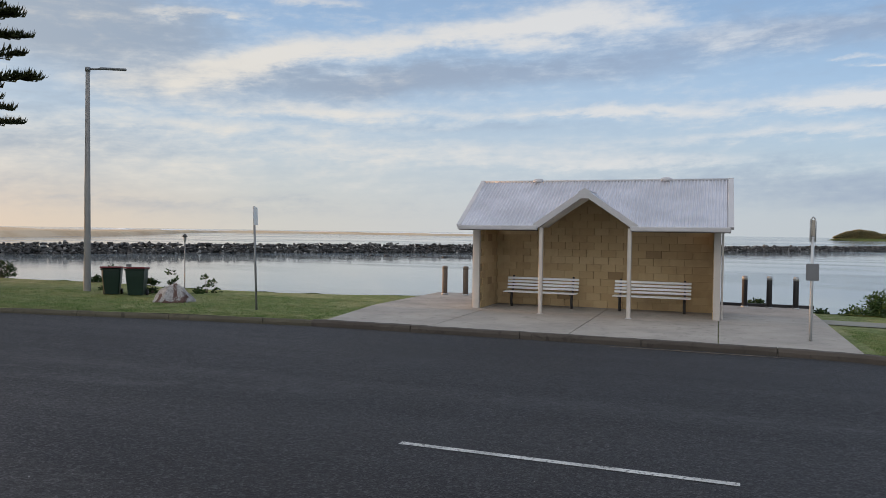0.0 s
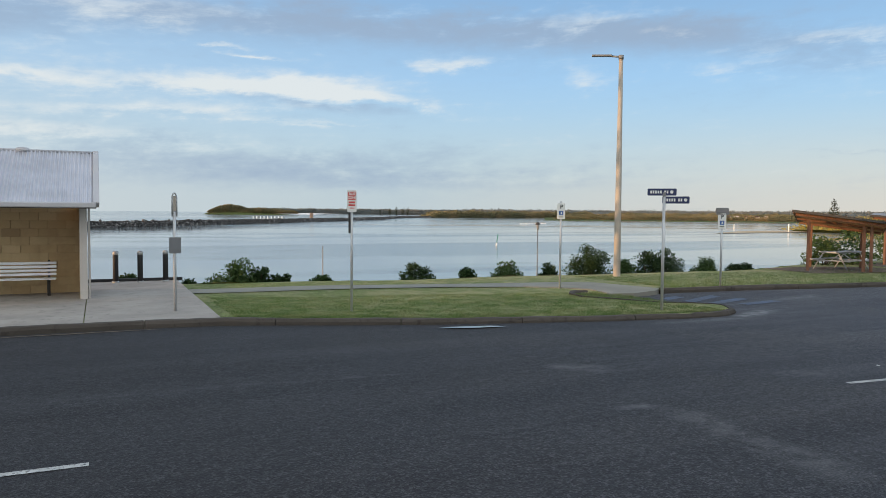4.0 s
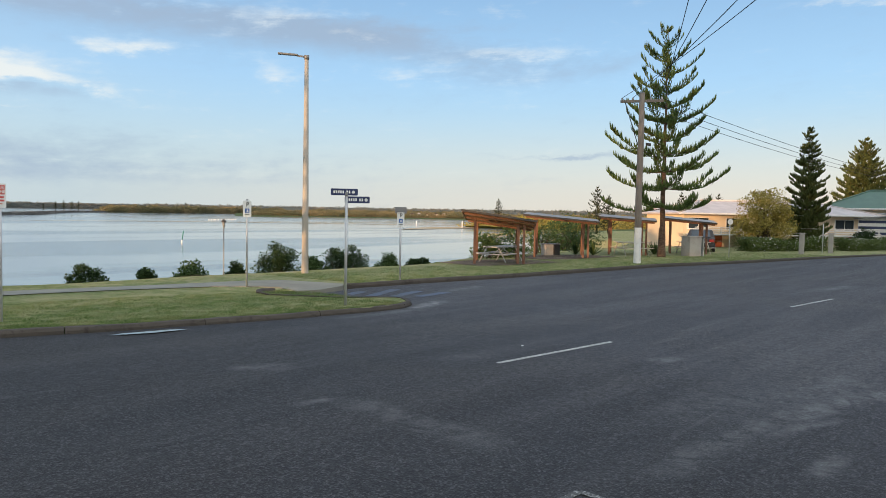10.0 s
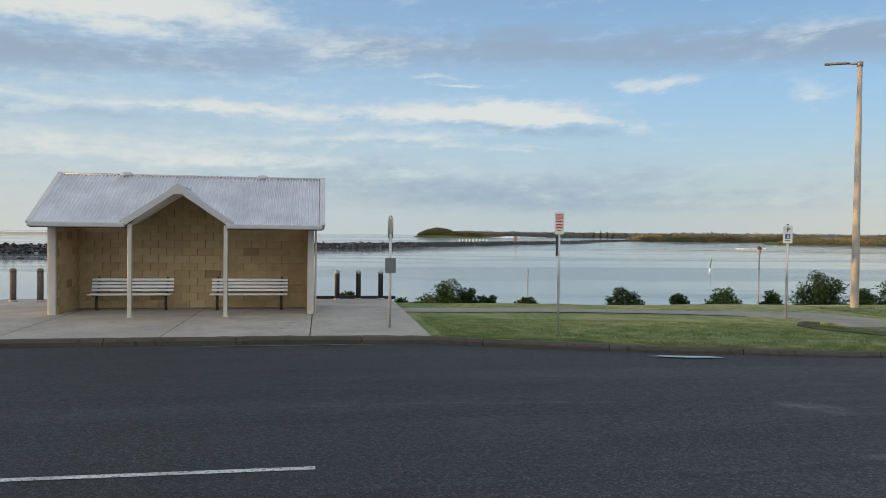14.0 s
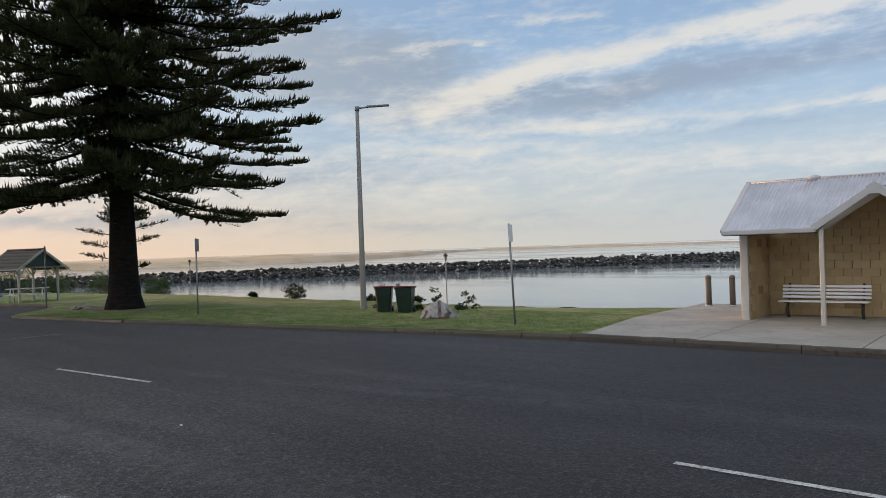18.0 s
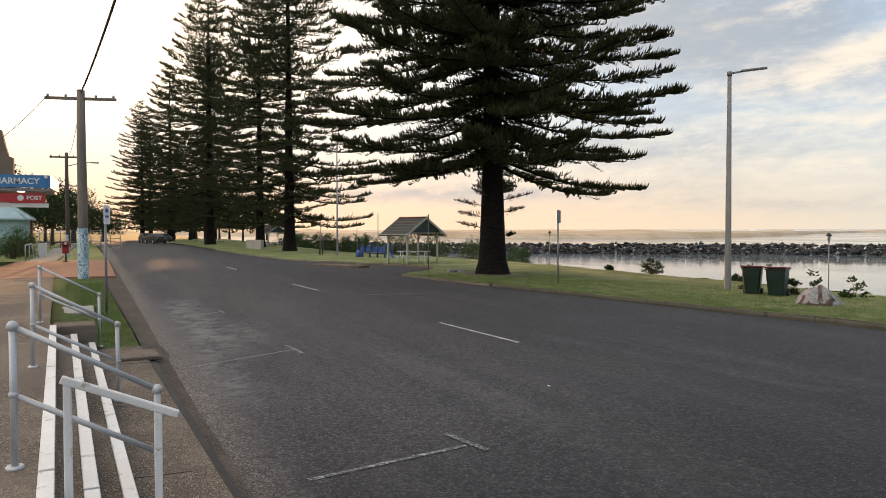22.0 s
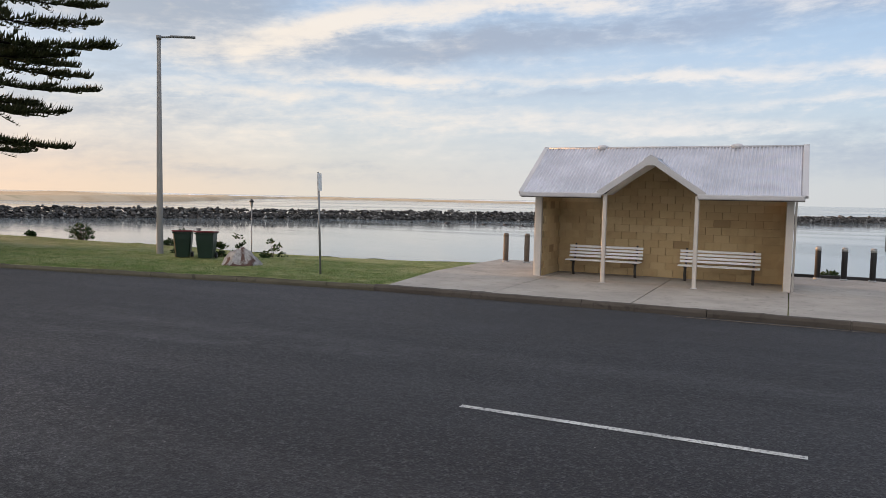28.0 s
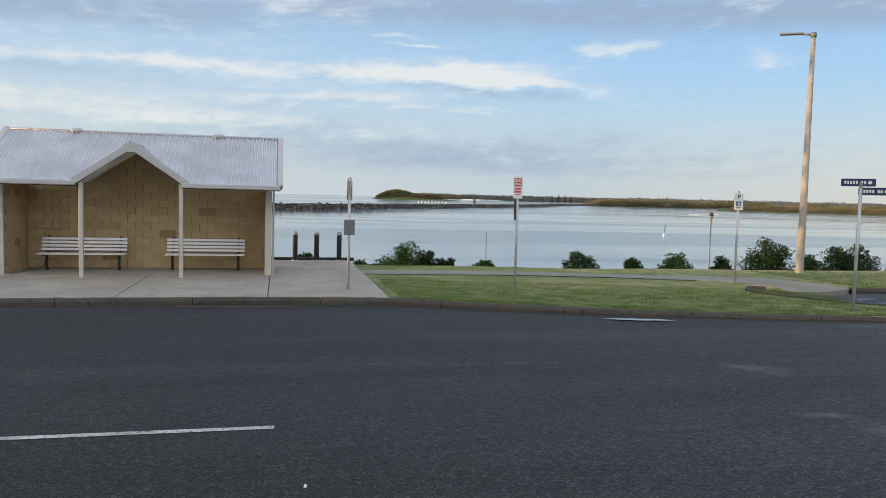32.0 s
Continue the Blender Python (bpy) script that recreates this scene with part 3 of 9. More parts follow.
# lining and fascia darkened to hold the shade under the shelter roof
M_SHADE_LINING = plain("dark_lining", (0.075, 0.06, 0.045), 0.9)
M_ROOF = corrugated_coat("roof_steel", (0.56, 0.55, 0.58), 0.34, 0.55, 0.08)
M_CREAM = plain("cream_paint", (0.50, 0.46, 0.42), 0.55, grain=25, vary=0.12)
M_TRIM = plain("grey_trim", (0.44, 0.435, 0.45), 0.45, vary=0.08)
M_WHITE = plain("white_paint", (0.72, 0.71, 0.69), 0.5, vary=0.12, wear=(0.40, 0.36, 0.31))
M_SEAT = plain("seat_aluminium", (0.80, 0.80, 0.80), 0.42, 0.0, vary=0.05)
M_DARKSTEEL = plain("dark_steel", (0.055, 0.05, 0.048), 0.6, 0.3)
M_GALV = plain("galvanised_steel", (0.50, 0.51, 0.52), 0.5, 0.45, grain=60, vary=0.2)
M_GALV_DULL = plain("dull_galvanised_steel", (0.24, 0.245, 0.25), 0.6, 0.55, grain=60, vary=0.25)
M_ALU = plain("sign_aluminium", (0.20, 0.205, 0.215), 0.55, 0.5, vary=0.1)
M_BLACKPLASTIC = plain("black_recycled_plastic", (0.028, 0.028, 0.03), 0.7, vary=0.3)
M_CAP = plain("bollard_cap", (0.42, 0.42, 0.42), 0.5, 0.3)
M_TIMBER_BOLLARD = timber("weathered_bollard", (0.17, 0.14, 0.115), 0.9)
M_POLE = timber("weathered_pole", (0.23, 0.195, 0.165), 0.9, (1, 1, 14))
M_CREOSOTE = timber("dark_pole", (0.105, 0.085, 0.07), 0.92, (1, 1, 14))
M_GREYPOLE = plain("grey_concrete_column", (0.25, 0.24, 0.225), 0.85, grain=50, vary=0.2)
M_CONCPOLE = plain("concrete_column", (0.37, 0.335, 0.29), 0.85, grain=50, vary=0.2)
M_BIN = plain("bin_green", (0.006, 0.024, 0.016), 0.45, vary=0.2)
M_BINLID = plain("bin_lid_red", (0.17, 0.022, 0.03), 0.45, vary=0.2)
M_RUBBER = plain("rubber", (0.02, 0.02, 0.02), 0.85)
M_SIGNWHITE = plain("sign_white", (0.72, 0.72, 0.70), 0.4, vary=0.05)
M_SIGNRED = plain("sign_red", (0.50, 0.05, 0.045), 0.4, vary=0.05)
M_SIGNBLUE = plain("sign_blue", (0.03, 0.10, 0.32), 0.4, vary=0.05)
M_SIGNNAVY = plain("sign_navy", (0.018, 0.03, 0.10), 0.4, vary=0.05)
M_SIGNBLACK = plain("sign_black", (0.02, 0.02, 0.02), 0.5, vary=0.05)
M_POSTRED = plain("post_red", (0.42, 0.025, 0.03), 0.4, vary=0.08)
M_PHARMBLUE = plain("fascia_blue", (0.035, 0.19, 0.42), 0.45, vary=0.06)
M_BARK = bark("pine_bark", (0.015, 0.012, 0.010))
M_BARK_WARM = bark("young_pine_bark", (0.13, 0.085, 0.06))
M_PINE = foliage("pine_needles", (0.024, 0.031, 0.014), (0.058, 0.062, 0.026), (0.044, 0.050, 0.021))
M_PINE_MID = foliage("garden_pine_needles", (0.052, 0.074, 0.028), (0.135, 0.158, 0.058), (0.105, 0.125, 0.046))
M_PINE_YOUNG = foliage("young_pine_needles", (0.060, 0.105, 0.034), (0.150, 0.195, 0.062), (0.115, 0.155, 0.050))
M_LEAF = foliage("shrub_leaves", (0.025, 0.055, 0.018), (0.085, 0.130, 0.045), (0.055, 0.090, 0.030))
M_LEAF_DARK = foliage("dark_leaves", (0.014, 0.032, 0.012), (0.050, 0.080, 0.028), (0.030, 0.055, 0.018))
M_HEDGE = foliage("hedge_leaves", (0.045, 0.075, 0.022), (0.150, 0.195, 0.065), (0.110, 0.145, 0.045))
M_LEAF_OLIVE = foliage("olive_leaves", (0.19, 0.165, 0.040), (0.44, 0.36, 0.10), (0.36, 0.30, 0.08))
M_WOODS = foliage("far_woods", (0.115, 0.118, 0.068), (0.240, 0.215, 0.115), (0.310, 0.240, 0.130), scale=0.05, detail=9.0)
# distance haze is mixed into this pale grey leaf colour
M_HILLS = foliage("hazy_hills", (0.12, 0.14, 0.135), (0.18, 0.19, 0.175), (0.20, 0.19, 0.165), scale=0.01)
M_STEM = bark("shrub_stem", (0.10, 0.075, 0.055))
M_GRASSBLADE = foliage("grass_blades", (0.070, 0.120, 0.034), (0.190, 0.255, 0.088), (0.22, 0.235, 0.100), scale=1.3)
M_REDWOOD = timber("red_stained_timber", (0.19, 0.088, 0.050), 0.7)
M_SOFFIT = timber("pale_pine_lining", (0.52, 0.31, 0.175), 0.7)
M_ROOFGREY = corrugated_coat("flat_roof_steel", (0.27, 0.275, 0.285))
M_TERRACOTTA = plain("dark_roof_tile", (0.095, 0.045, 0.034), 0.8, vary=0.3, island=0.35)
M_PAINTPOST = plain("cream_post", (0.50, 0.46, 0.40), 0.6, vary=0.12)
M_GREENTIMBER = plain("dark_green_timber", (0.03, 0.05, 0.042), 0.6)
M_HOUSE = plain("cream_render", (0.68, 0.56, 0.41), 0.85, vary=0.12, stain=0.4)
M_CLUBROOF = corrugated_coat("pink_grey_roof", (0.52, 0.46, 0.44))
M_GREENROOF = corrugated_coat("green_roof", (0.070, 0.135, 0.095))
M_BRICKDOOR = plain("rust_door", (0.33, 0.095, 0.045), 0.7)
M_GLASS = clear_glass()
M_NAVY = plain("navy_paint", (0.03, 0.045, 0.11), 0.55)
M_CAR = plain("silver_car_paint", (0.40, 0.42, 0.45), 0.28, 0.6, vary=0.03)
M_TAIL = plain("tail_light", (0.35, 0.02, 0.02), 0.3)
M_GREENPOLE = treated_pine()
M_GREENMURAL = mural_material()
M_PLAYBLUE = plain("play_blue", (0.025, 0.075, 0.30), 0.45)
M_TURQUOISE = plain("turquoise_paint", (0.32, 0.46, 0.47), 0.7)
M_CABLE = plain("cable", (0.02, 0.02, 0.022), 0.7)
M_WETPUDDLE = plain("puddle", (0.012, 0.012, 0.014), 0.03, 0.0, vary=0.05, strength=0.0, spec=0.9)
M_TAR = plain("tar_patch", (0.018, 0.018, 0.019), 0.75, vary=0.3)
M_FOAM = plain("surf_foam", (0.75, 0.76, 0.77), 0.9, vary=0.1)
M_FENCE = plain("fence_steel", (0.22, 0.23, 0.24), 0.6, 0.4)
M_LAMPGLASS = plain("lamp_lens", (0.26, 0.26, 0.25), 0.3)
M_MARKGREEN = plain("marker_green", (0.02, 0.20, 0.13), 0.5)

# ---- building blocks ----
class Shape:
    """Vertices and faces that grow piece by piece; smooth faces are marked."""

    def __init__(self):
        self.v, self.f, self.s = [], [], []

    def add(self, verts, faces, smooth=False):
        k = len(self.v)
        self.v += [tuple(p) for p in verts]
        self.f += [tuple(i + k for i in face) for face in faces]
        self.s += [smooth] * len(faces) if isinstance(smooth, bool) else smooth
        return self

    def box(self, x, y, z, sx, sy, sz, m=None, b=0.006):
        """A box about (x, y, z) with sizes, its edges cut by b."""
        hx, hy, hz = sx / 2, sy / 2, sz / 2
        b = min(b, 0.45 * min(hx, hy, hz))
        verts, at = [], {}
        for i in (-1, 1):
            for j in (-1, 1):
                for k in (-1, 1):
                    for axis in range(3):
                        p = [i * hx, j * hy, k * hz]
                        for other in range(3):
                            if other != axis:
                                p[other] -= (i, j, k)[other] * b
                        at[i, j, k, axis] = len(verts)
                        verts.append(Vector(p))
        faces = []
        for axis in range(3):
            o1, o2 = (axis + 1) % 3, (axis + 2) % 3
            for side in (-1, 1):
                ring = []
                for a, c in ((-1, -1), (1, -1), (1, 1), (-1, 1)):
                    key = [0, 0, 0]
                    key[axis], key[o1], key[o2] = side, a, c
                    ring.append(at[key[0], key[1], key[2], axis])
                faces.append(ring if side > 0 else ring[::-1])
            for a in (-1, 1):
                for c in (-1, 1):
                    lo, hi = [0, 0, 0], [0, 0, 0]
                    lo[axis], lo[o1], lo[o2] = -1, a, c
                    hi[axis], hi[o1], hi[o2] = 1, a, c
                    q = [at[lo[0], lo[1], lo[2], o1], at[hi[0], hi[1], hi[2], o1], at[hi[0], hi[1], hi[2], o2], at[lo[0], lo[1], lo[2], o2]]
                    faces.append(q if a * c < 0 else q[::-1])
        for i in (-1, 1):
            for j in (-1, 1):
                for k in (-1, 1):
                    q = [at[i, j, k, 0], at[i, j, k, 1], at[i, j, k, 2]]
                    faces.append(q if i * j * k > 0 else q[::-1])
        t = Matrix.Translation((x, y, z)) @ (m or Matrix())
        return self.add([t @ p for p in verts], faces)

    def tube(self, points, radii, seg=10, caps=True):
        """A round bar through points."""
        pts = [Vector(p) for p in points]
        if not isinstance(radii, (list, tuple)):
            radii = [radii] * len(pts)
        verts, faces, flags = [], [], []
        side = None
        for i, p in enumerate(pts):
            d = (pts[min(i + 1, len(pts) - 1)] - pts[max(i - 1, 0)]).normalized()
            if side is None:
                side = d.orthogonal().normalized()
            side = (side - d * side.dot(d)).normalized()
            up = d.cross(side)
            for k in range(seg):
                a = 2 * math.pi * k / seg
                verts.append(p + radii[i] * (math.cos(a) * side + math.sin(a) * up))
        for i in range(len(pts) - 1):
            for k in range(seg):
                l = (k + 1) % seg
                faces.append((i * seg + k, i * seg + l, (i + 1) * seg + l, (i + 1) * seg + k))
                flags.append(True)
        if caps:
            faces += [tuple(range(seg))[::-1], tuple(range((len(pts) - 1) * seg, len(pts) * seg))]
            flags += [False, False]
        return self.add(verts, faces, flags)

    def ball(self, c, r, squash=1.0, rings=6, seg=10):
        verts, faces = [Vector(c) - Vector((0, 0, r * squash))], []
        for i in range(1, rings):
            a = math.pi * i / rings - math.pi / 2
            for k in range(seg):
                b = 2 * math.pi * k / seg
                verts.append(Vector(c) + Vector((r * math.cos(a) * math.cos(b), r * math.cos(a) * math.sin(b), r * squash * math.sin(a))))
        verts.append(Vector(c) + Vector((0, 0, r * squash)))
        for k in range(seg):
            l = (k + 1) % seg
            faces.append((0, 1 + l, 1 + k))
            for i in range(rings - 2):
                faces.append((1 + i * seg + k, 1 + i * seg + l, 1 + (i + 1) * seg + l, 1 + (i + 1) * seg + k))
            faces.append((1 + (rings - 2) * seg + k, 1 + (rings - 2) * seg + l, len(verts) - 1))
        return self.add(verts, faces, True)

    def prism(self, outline, z0, z1):
        """An upright prism over an outline that runs anticlockwise; z0 and z1 may be functions of x, y."""
        k = len(outline)
        low = [(x, y, z0(x, y) if callable(z0) else z0) for x, y in outline]
        high = [(x, y, z1(x, y) if callable(z1) else z1) for x, y in outline]
        faces = [tuple(range(k, 2 * k)), tuple(range(k))[::-1]] + [(i, (i + 1) % k, (i + 1) % k + k, i + k) for i in range(k)]
        return self.add(low + high, faces)

    def grid(self, rows, smooth=True):
        """A sheet through rows of points, all of one length."""
        w = len(rows[0])
        faces = [(i * w + j, i * w + j + 1, (i + 1) * w + j + 1, (i + 1) * w + j) for i in range(len(rows) - 1) for j in range(w - 1)]
        return self.add([p for row in rows for p in row], faces, smooth)

    def mesh(self, name):
        me = bpy.data.meshes.new(name)
        me.from_pydata(self.v, [], self.f)
        me.polygons.foreach_set("use_smooth", self.s)
        return me


def part(name, shape, mat, parent=None, label="", m=None):
    """Links a shape as ONE mesh object, under a thing or a part where one is given."""
    me = shape.mesh(name) if isinstance(shape, Shape) else shape
    if mat is not None and not me.materials:
        me.materials.append(mat)
    ob = new(name, me)
    if parent is not None:
        ob.parent = parent
    if m is not None:
        ob.matrix_basis = m
    return tagged(ob, label)


def thing(name, label, category, x, y, z=0.0, rz=0.0, group=""):
    ob = new(name)
    ob.empty_display_size = 0.2
    ob.matrix_basis = pose(x, y, z, 0, 0, rz)
    return tagged(ob, label, category, group)


def structure(name, shape, mat, label, category):
    return tagged(part(name, shape, mat), label, category, "", "structure")


def raw_mesh(name, verts, faces, smooth=False):
    """A mesh straight from arrays of triangles or quads."""
    me = bpy.data.meshes.new(name)
    verts, faces = np.asarray(verts, np.float32), np.asarray(faces, np.int32)
    me.vertices.add(len(verts))
    me.vertices.foreach_set("co", verts.ravel())
    w = faces.shape[1]
    me.loops.add(faces.size)
    me.loops.foreach_set("vertex_index", faces.ravel())
    me.polygons.add(len(faces))
    me.polygons.foreach_set("loop_start", np.arange(0, faces.size, w, dtype=np.int32))
    me.polygons.foreach_set("use_smooth", np.full(len(faces), smooth))
    me.update(calc_edges=True)
    return me


def words(text, size, mat, parent, m, name="lettering", bold=0.0):
    """Flat letters, as a mesh, centred on m and facing its -y."""
    c = bpy.data.curves.new(name, "FONT")
    c.body, c.size, c.align_x, c.align_y, c.extrude, c.offset = text, size, "CENTER", "CENTER", 0.001, bold
    ob = bpy.data.objects.new(name, c)
    scene.collection.objects.link(ob)
    bpy.context.view_layer.update()
    me = bpy.data.meshes.new_from_object(ob.evaluated_get(bpy.context.evaluated_depsgraph_get()))
    bpy.data.objects.remove(ob)
    me.materials.clear()
    me.materials.append(mat)
    return part(name, me, mat, parent, "", m @ pose(0, 0, 0, 90, 0, 0))


# ---- plan of the street ----
FRONT = ((-160, 0.6), (-150, 1.6), (-103, 6.6), (-75, 7.6), (-58.3, 8.45), (-49.5, 9.4), (-45.5, 10.8), (-43.9, 11.6), (-41, 13.3), (-37, 14.6), (-34, 13.6), (-32.4, 12.3), (-31.2, 10.9), (-30.6, 10.75),
         (-25.3, 11.5), (-21, 12.35), (-15, 13.3), (-11.6, 13.95), (-8.4, 14.35), (-2.4, 14.45), (1.0, 14.42), (2.4, 14.25), (4.2, 13.45), (6.2, 12.65), (9.2, 11.8), (11.3, 11.4), (12.3, 11.38), (12.9, 11.65), (13.3, 12.2), (13.4, 12.6))
BAY = ((11.3, 15.6), (11.5, 15.9), (12.0, 16.2), (12.35, 15.35), (13.0, 15.15), (14.0, 15.4), (14.45, 15.72), (15.5, 15.52), (17.5, 15.40), (21, 14.85), (27.5, 14.25), (31.3, 13.9), (35.5, 12.9), (47.3, 10.7), (59.3, 7.6), (75, 6.9), (95, 7.6), (125, 9.5))
TONGUE = ((11.3, 15.1), (11.73, 14.4), (12.31, 13.4), (13.04, 12.9), (13.4, 12.6))
CROWN = ((-160, -3.5), (-100, 1.4), (-60, 3.4), (-37, 4.57), (-26.7, 5.12), (-14.5, 5.72), (-11.5, 5.92), (-2.87, 6.26), (0.13, 6.26), (8.5, 5.78), (11.28, 5.51), (19.5, 4.82), (30.1, 4.16), (60, 2.8), (95, 2.6), (125, 4.0))
NEAR = ((-160, -8), (-100, -3.6), (-44.7, -1.0), (-15.7, 0.18), (-8.9, 0.45), (-6.8, 0.58), (0, 0.78), (5.8, 0.6), (7.4, 0.42), (10.2, 0.06), (24.8, -1.0), (27, -1.2), (51, -2.7), (75, -3.0), (112, -1.2), (125, 0.5))
SHORE = ((-400, 20), (-150, 19), (-90, 17.5), (-62, 17.5), (-52, 20.5), (-41, 22.3), (-27, 21.6), (-20, 21.4), (-14, 20.9), (-9, 22.6), (-8, 23.1), (2.4, 23.1), (3.2, 22.4), (9, 21.7), (14, 21.4), (22, 21.0), (26, 21.8), (30, 23.4), (48, 25), (60, 30), (75, 45), (130, 70))


LANDING = ((-75, -2.75), (-44.7, -1.75), (-28.7, -0.95), (-16.3, -0.19), (-11.4, 0.075), (-7.6, 0.34), (-5.8, 0.467), (-2.0, 0.60), (2.4, 0.62))


def along(line, x):
    return float(np.interp(x, [p[0] for p in line], [p[1] for p in line]))


def road_z(x, y):
    """The camber: a crown in the middle, gutters 0.13 below it."""
    c = along(CROWN, x)
    if y >= c:
        dip = max(0.0, 1.0 - (along(FRONT, x) - y) / 0.7) if x < 13 else 0.0
        return -0.135 * min(1.0, (y - c) / 8.3) ** 1.3 - 0.018 * min(1.0, dip) ** 1.5
    return -0.10 * min(1.0, (c - y) / 5.5) ** 1.3


def lawn_z(x, y):
    return -0.02 - 0.012 * max(0.0, y - 14.0) + 0.012 * math.sin(0.9 * x + 0.4 * y) + 0.03 * noise.noise((x * 0.2, y * 0.2, 3.0))


def steps_between(a, b, step):
    return np.linspace(a, b, max(2, int(abs(b - a) / step) + 1))


def sheet(xs, low, high, z, rows):
    out = []
    for x in xs:
        a, b = low(x), high(x)
        out.append([(x, y, z(x, y)) for y in np.linspace(a, b, rows)])
    return out


def flipped(rows):
    return rows[::-1]


# one ground sheet to the horizon, below all else
def ground_height(x, y):
    edge = along(SHORE, x)
    if y > edge:
        return -0.55 - 2.6 * min(1.0, (y - edge) / 6.0)
    return -0.55


xs = sorted(set([-4500, -2500, -1200, -600, -400, -300, -220] + list(range(-180, 181, 4)) + [220, 300, 400, 600, 1200, 2500, 4500]))
ys = sorted(set([-4500, -2000, -900, -400, -200, -120, -60, -30] + list(range(-20, 60, 2)) + [70, 90, 120, 200, 400, 900, 2000, 4500]))
structure("ground", Shape().grid([[(x, y, ground_height(x, y)) for y in ys] for x in xs][::-1]), M_GROUND, "earth ground sheet reaching under the water to the horizon", "ground")

# road
road = Shape()
road.grid(flipped(sheet(steps_between(-160, 11.3, 0.7), lambda x: along(NEAR, x), lambda x: along(FRONT, x), road_z, 16)))
road.grid(flipped(sheet(steps_between(11.3, 13.4, 0.3), lambda x: along(NEAR, x), lambda x: along(FRONT, x), road_z, 16)))
road.grid(flipped(sheet(steps_between(11.3, 13.4, 0.15), lambda x: along(TONGUE, x), lambda x: along(BAY, x), lambda x, y: -0.125, 4)))
road.grid(flipped(sheet(steps_between(13.4, 125, 0.8), lambda x: along(NEAR, x), lambda x: along(BAY, x), road_z, 16)))
road.grid(flipped(sheet(steps_between(10.2, 26.6, 0.8), lambda x: -40, lambda x: along(NEAR, x), lambda x, y: road_z(x, along(NEAR, x)) + 0.004 * (along(NEAR, x) - y), 14)))
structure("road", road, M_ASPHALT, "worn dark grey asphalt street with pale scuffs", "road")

# lawn by the water, with its bank
def bank(x):
    return along(SHORE, x)


lawn = Shape()
lawn.grid(flipped(sheet(steps_between(-160, 11.3, 0.6), lambda x: along(FRONT, x) + 0.08, bank, lawn_z, 14)))
lawn.grid(flipped(sheet(steps_between(11.3, 13.4, 0.15), lambda x: along(FRONT, x) + 0.05, lambda x: along(TONGUE, x) - 0.05, lawn_z, 5)))
lawn.grid(flipped(sheet(steps_between(11.3, 125, 0.6), lambda x: along(BAY, x) + 0.08, bank, lawn_z, 12)))
lawn.grid(flipped(sheet(steps_between(-160, 125, 0.8), bank, lambda x: bank(x) + 4.5, lambda x, y: lawn_z(x, bank(x)) - 2.0 * ((y - bank(x)) / 4.5) ** 0.8 + 0.08 * noise.noise((x, y, 0)), 7)))
structure("lawn", lawn, M_LAWN, "short green park lawn with dry patches sloping to the water", "lawn")

# water
structure("water", Shape().add([(-4500, 18, -1.5), (4500, 18, -1.5), (4500, 4800, -1.5), (-4500, 4800, -1.5)], [(0, 1, 2, 3)]), M_WATER, "calm pale estuary water running out to the sea", "water")


# sand spit and dunes beyond the breakwater
SPIT = ((-900, -160, 1.9), (-420, 60, 2.2), (-252, 126, 2.4), (-206, 164, 2.6), (-228, 225, 2.4), (-339, 404, 1.9), (-430, 560, 1.5), (-340, 590, 1.5), (-235, 610, 1.45), (-180, 690, 1.3), (-120, 860, 1.15), (-60, 1040, 1.06))


def spit_rows():
    """From the channel outwards: wet edge, low dunes, and down to the sea."""
    pts = np.array(SPIT, float)
    d = np.r_[0, np.cumsum(np.hypot(*np.diff(pts[:, :2], axis=0).T))]
    rows = []
    for u in np.linspace(0, d[-1], 120):
        x, y, far = (np.interp(u, d, pts[:, k]) for k in range(3))
        row = []
        for v in np.linspace(0, 1, 15):
            k = 1 + (far - 1) * v ** 1.5
            px, py = x * k, y * k
            hump = math.sin(math.pi * v ** 0.6) ** 0.7
            z = -1.58 + hump * (1.1 + 1.5 * abs(noise.noise((px * 0.02, py * 0.02, 1.0))) + 0.5 * noise.noise((px * 0.07, py * 0.07, 4.0))) * min(1.0, (far - 1) * 5) * float(np.interp(y, [100, 450], [1.75, 1.1]))
            row.append((px, py, z))
        rows.append(row)
    return rows


structure("sand_spit", Shape().grid(spit_rows()[::-1]), M_SAND, "low bare sand spit with dry dune grass", "sand spit")


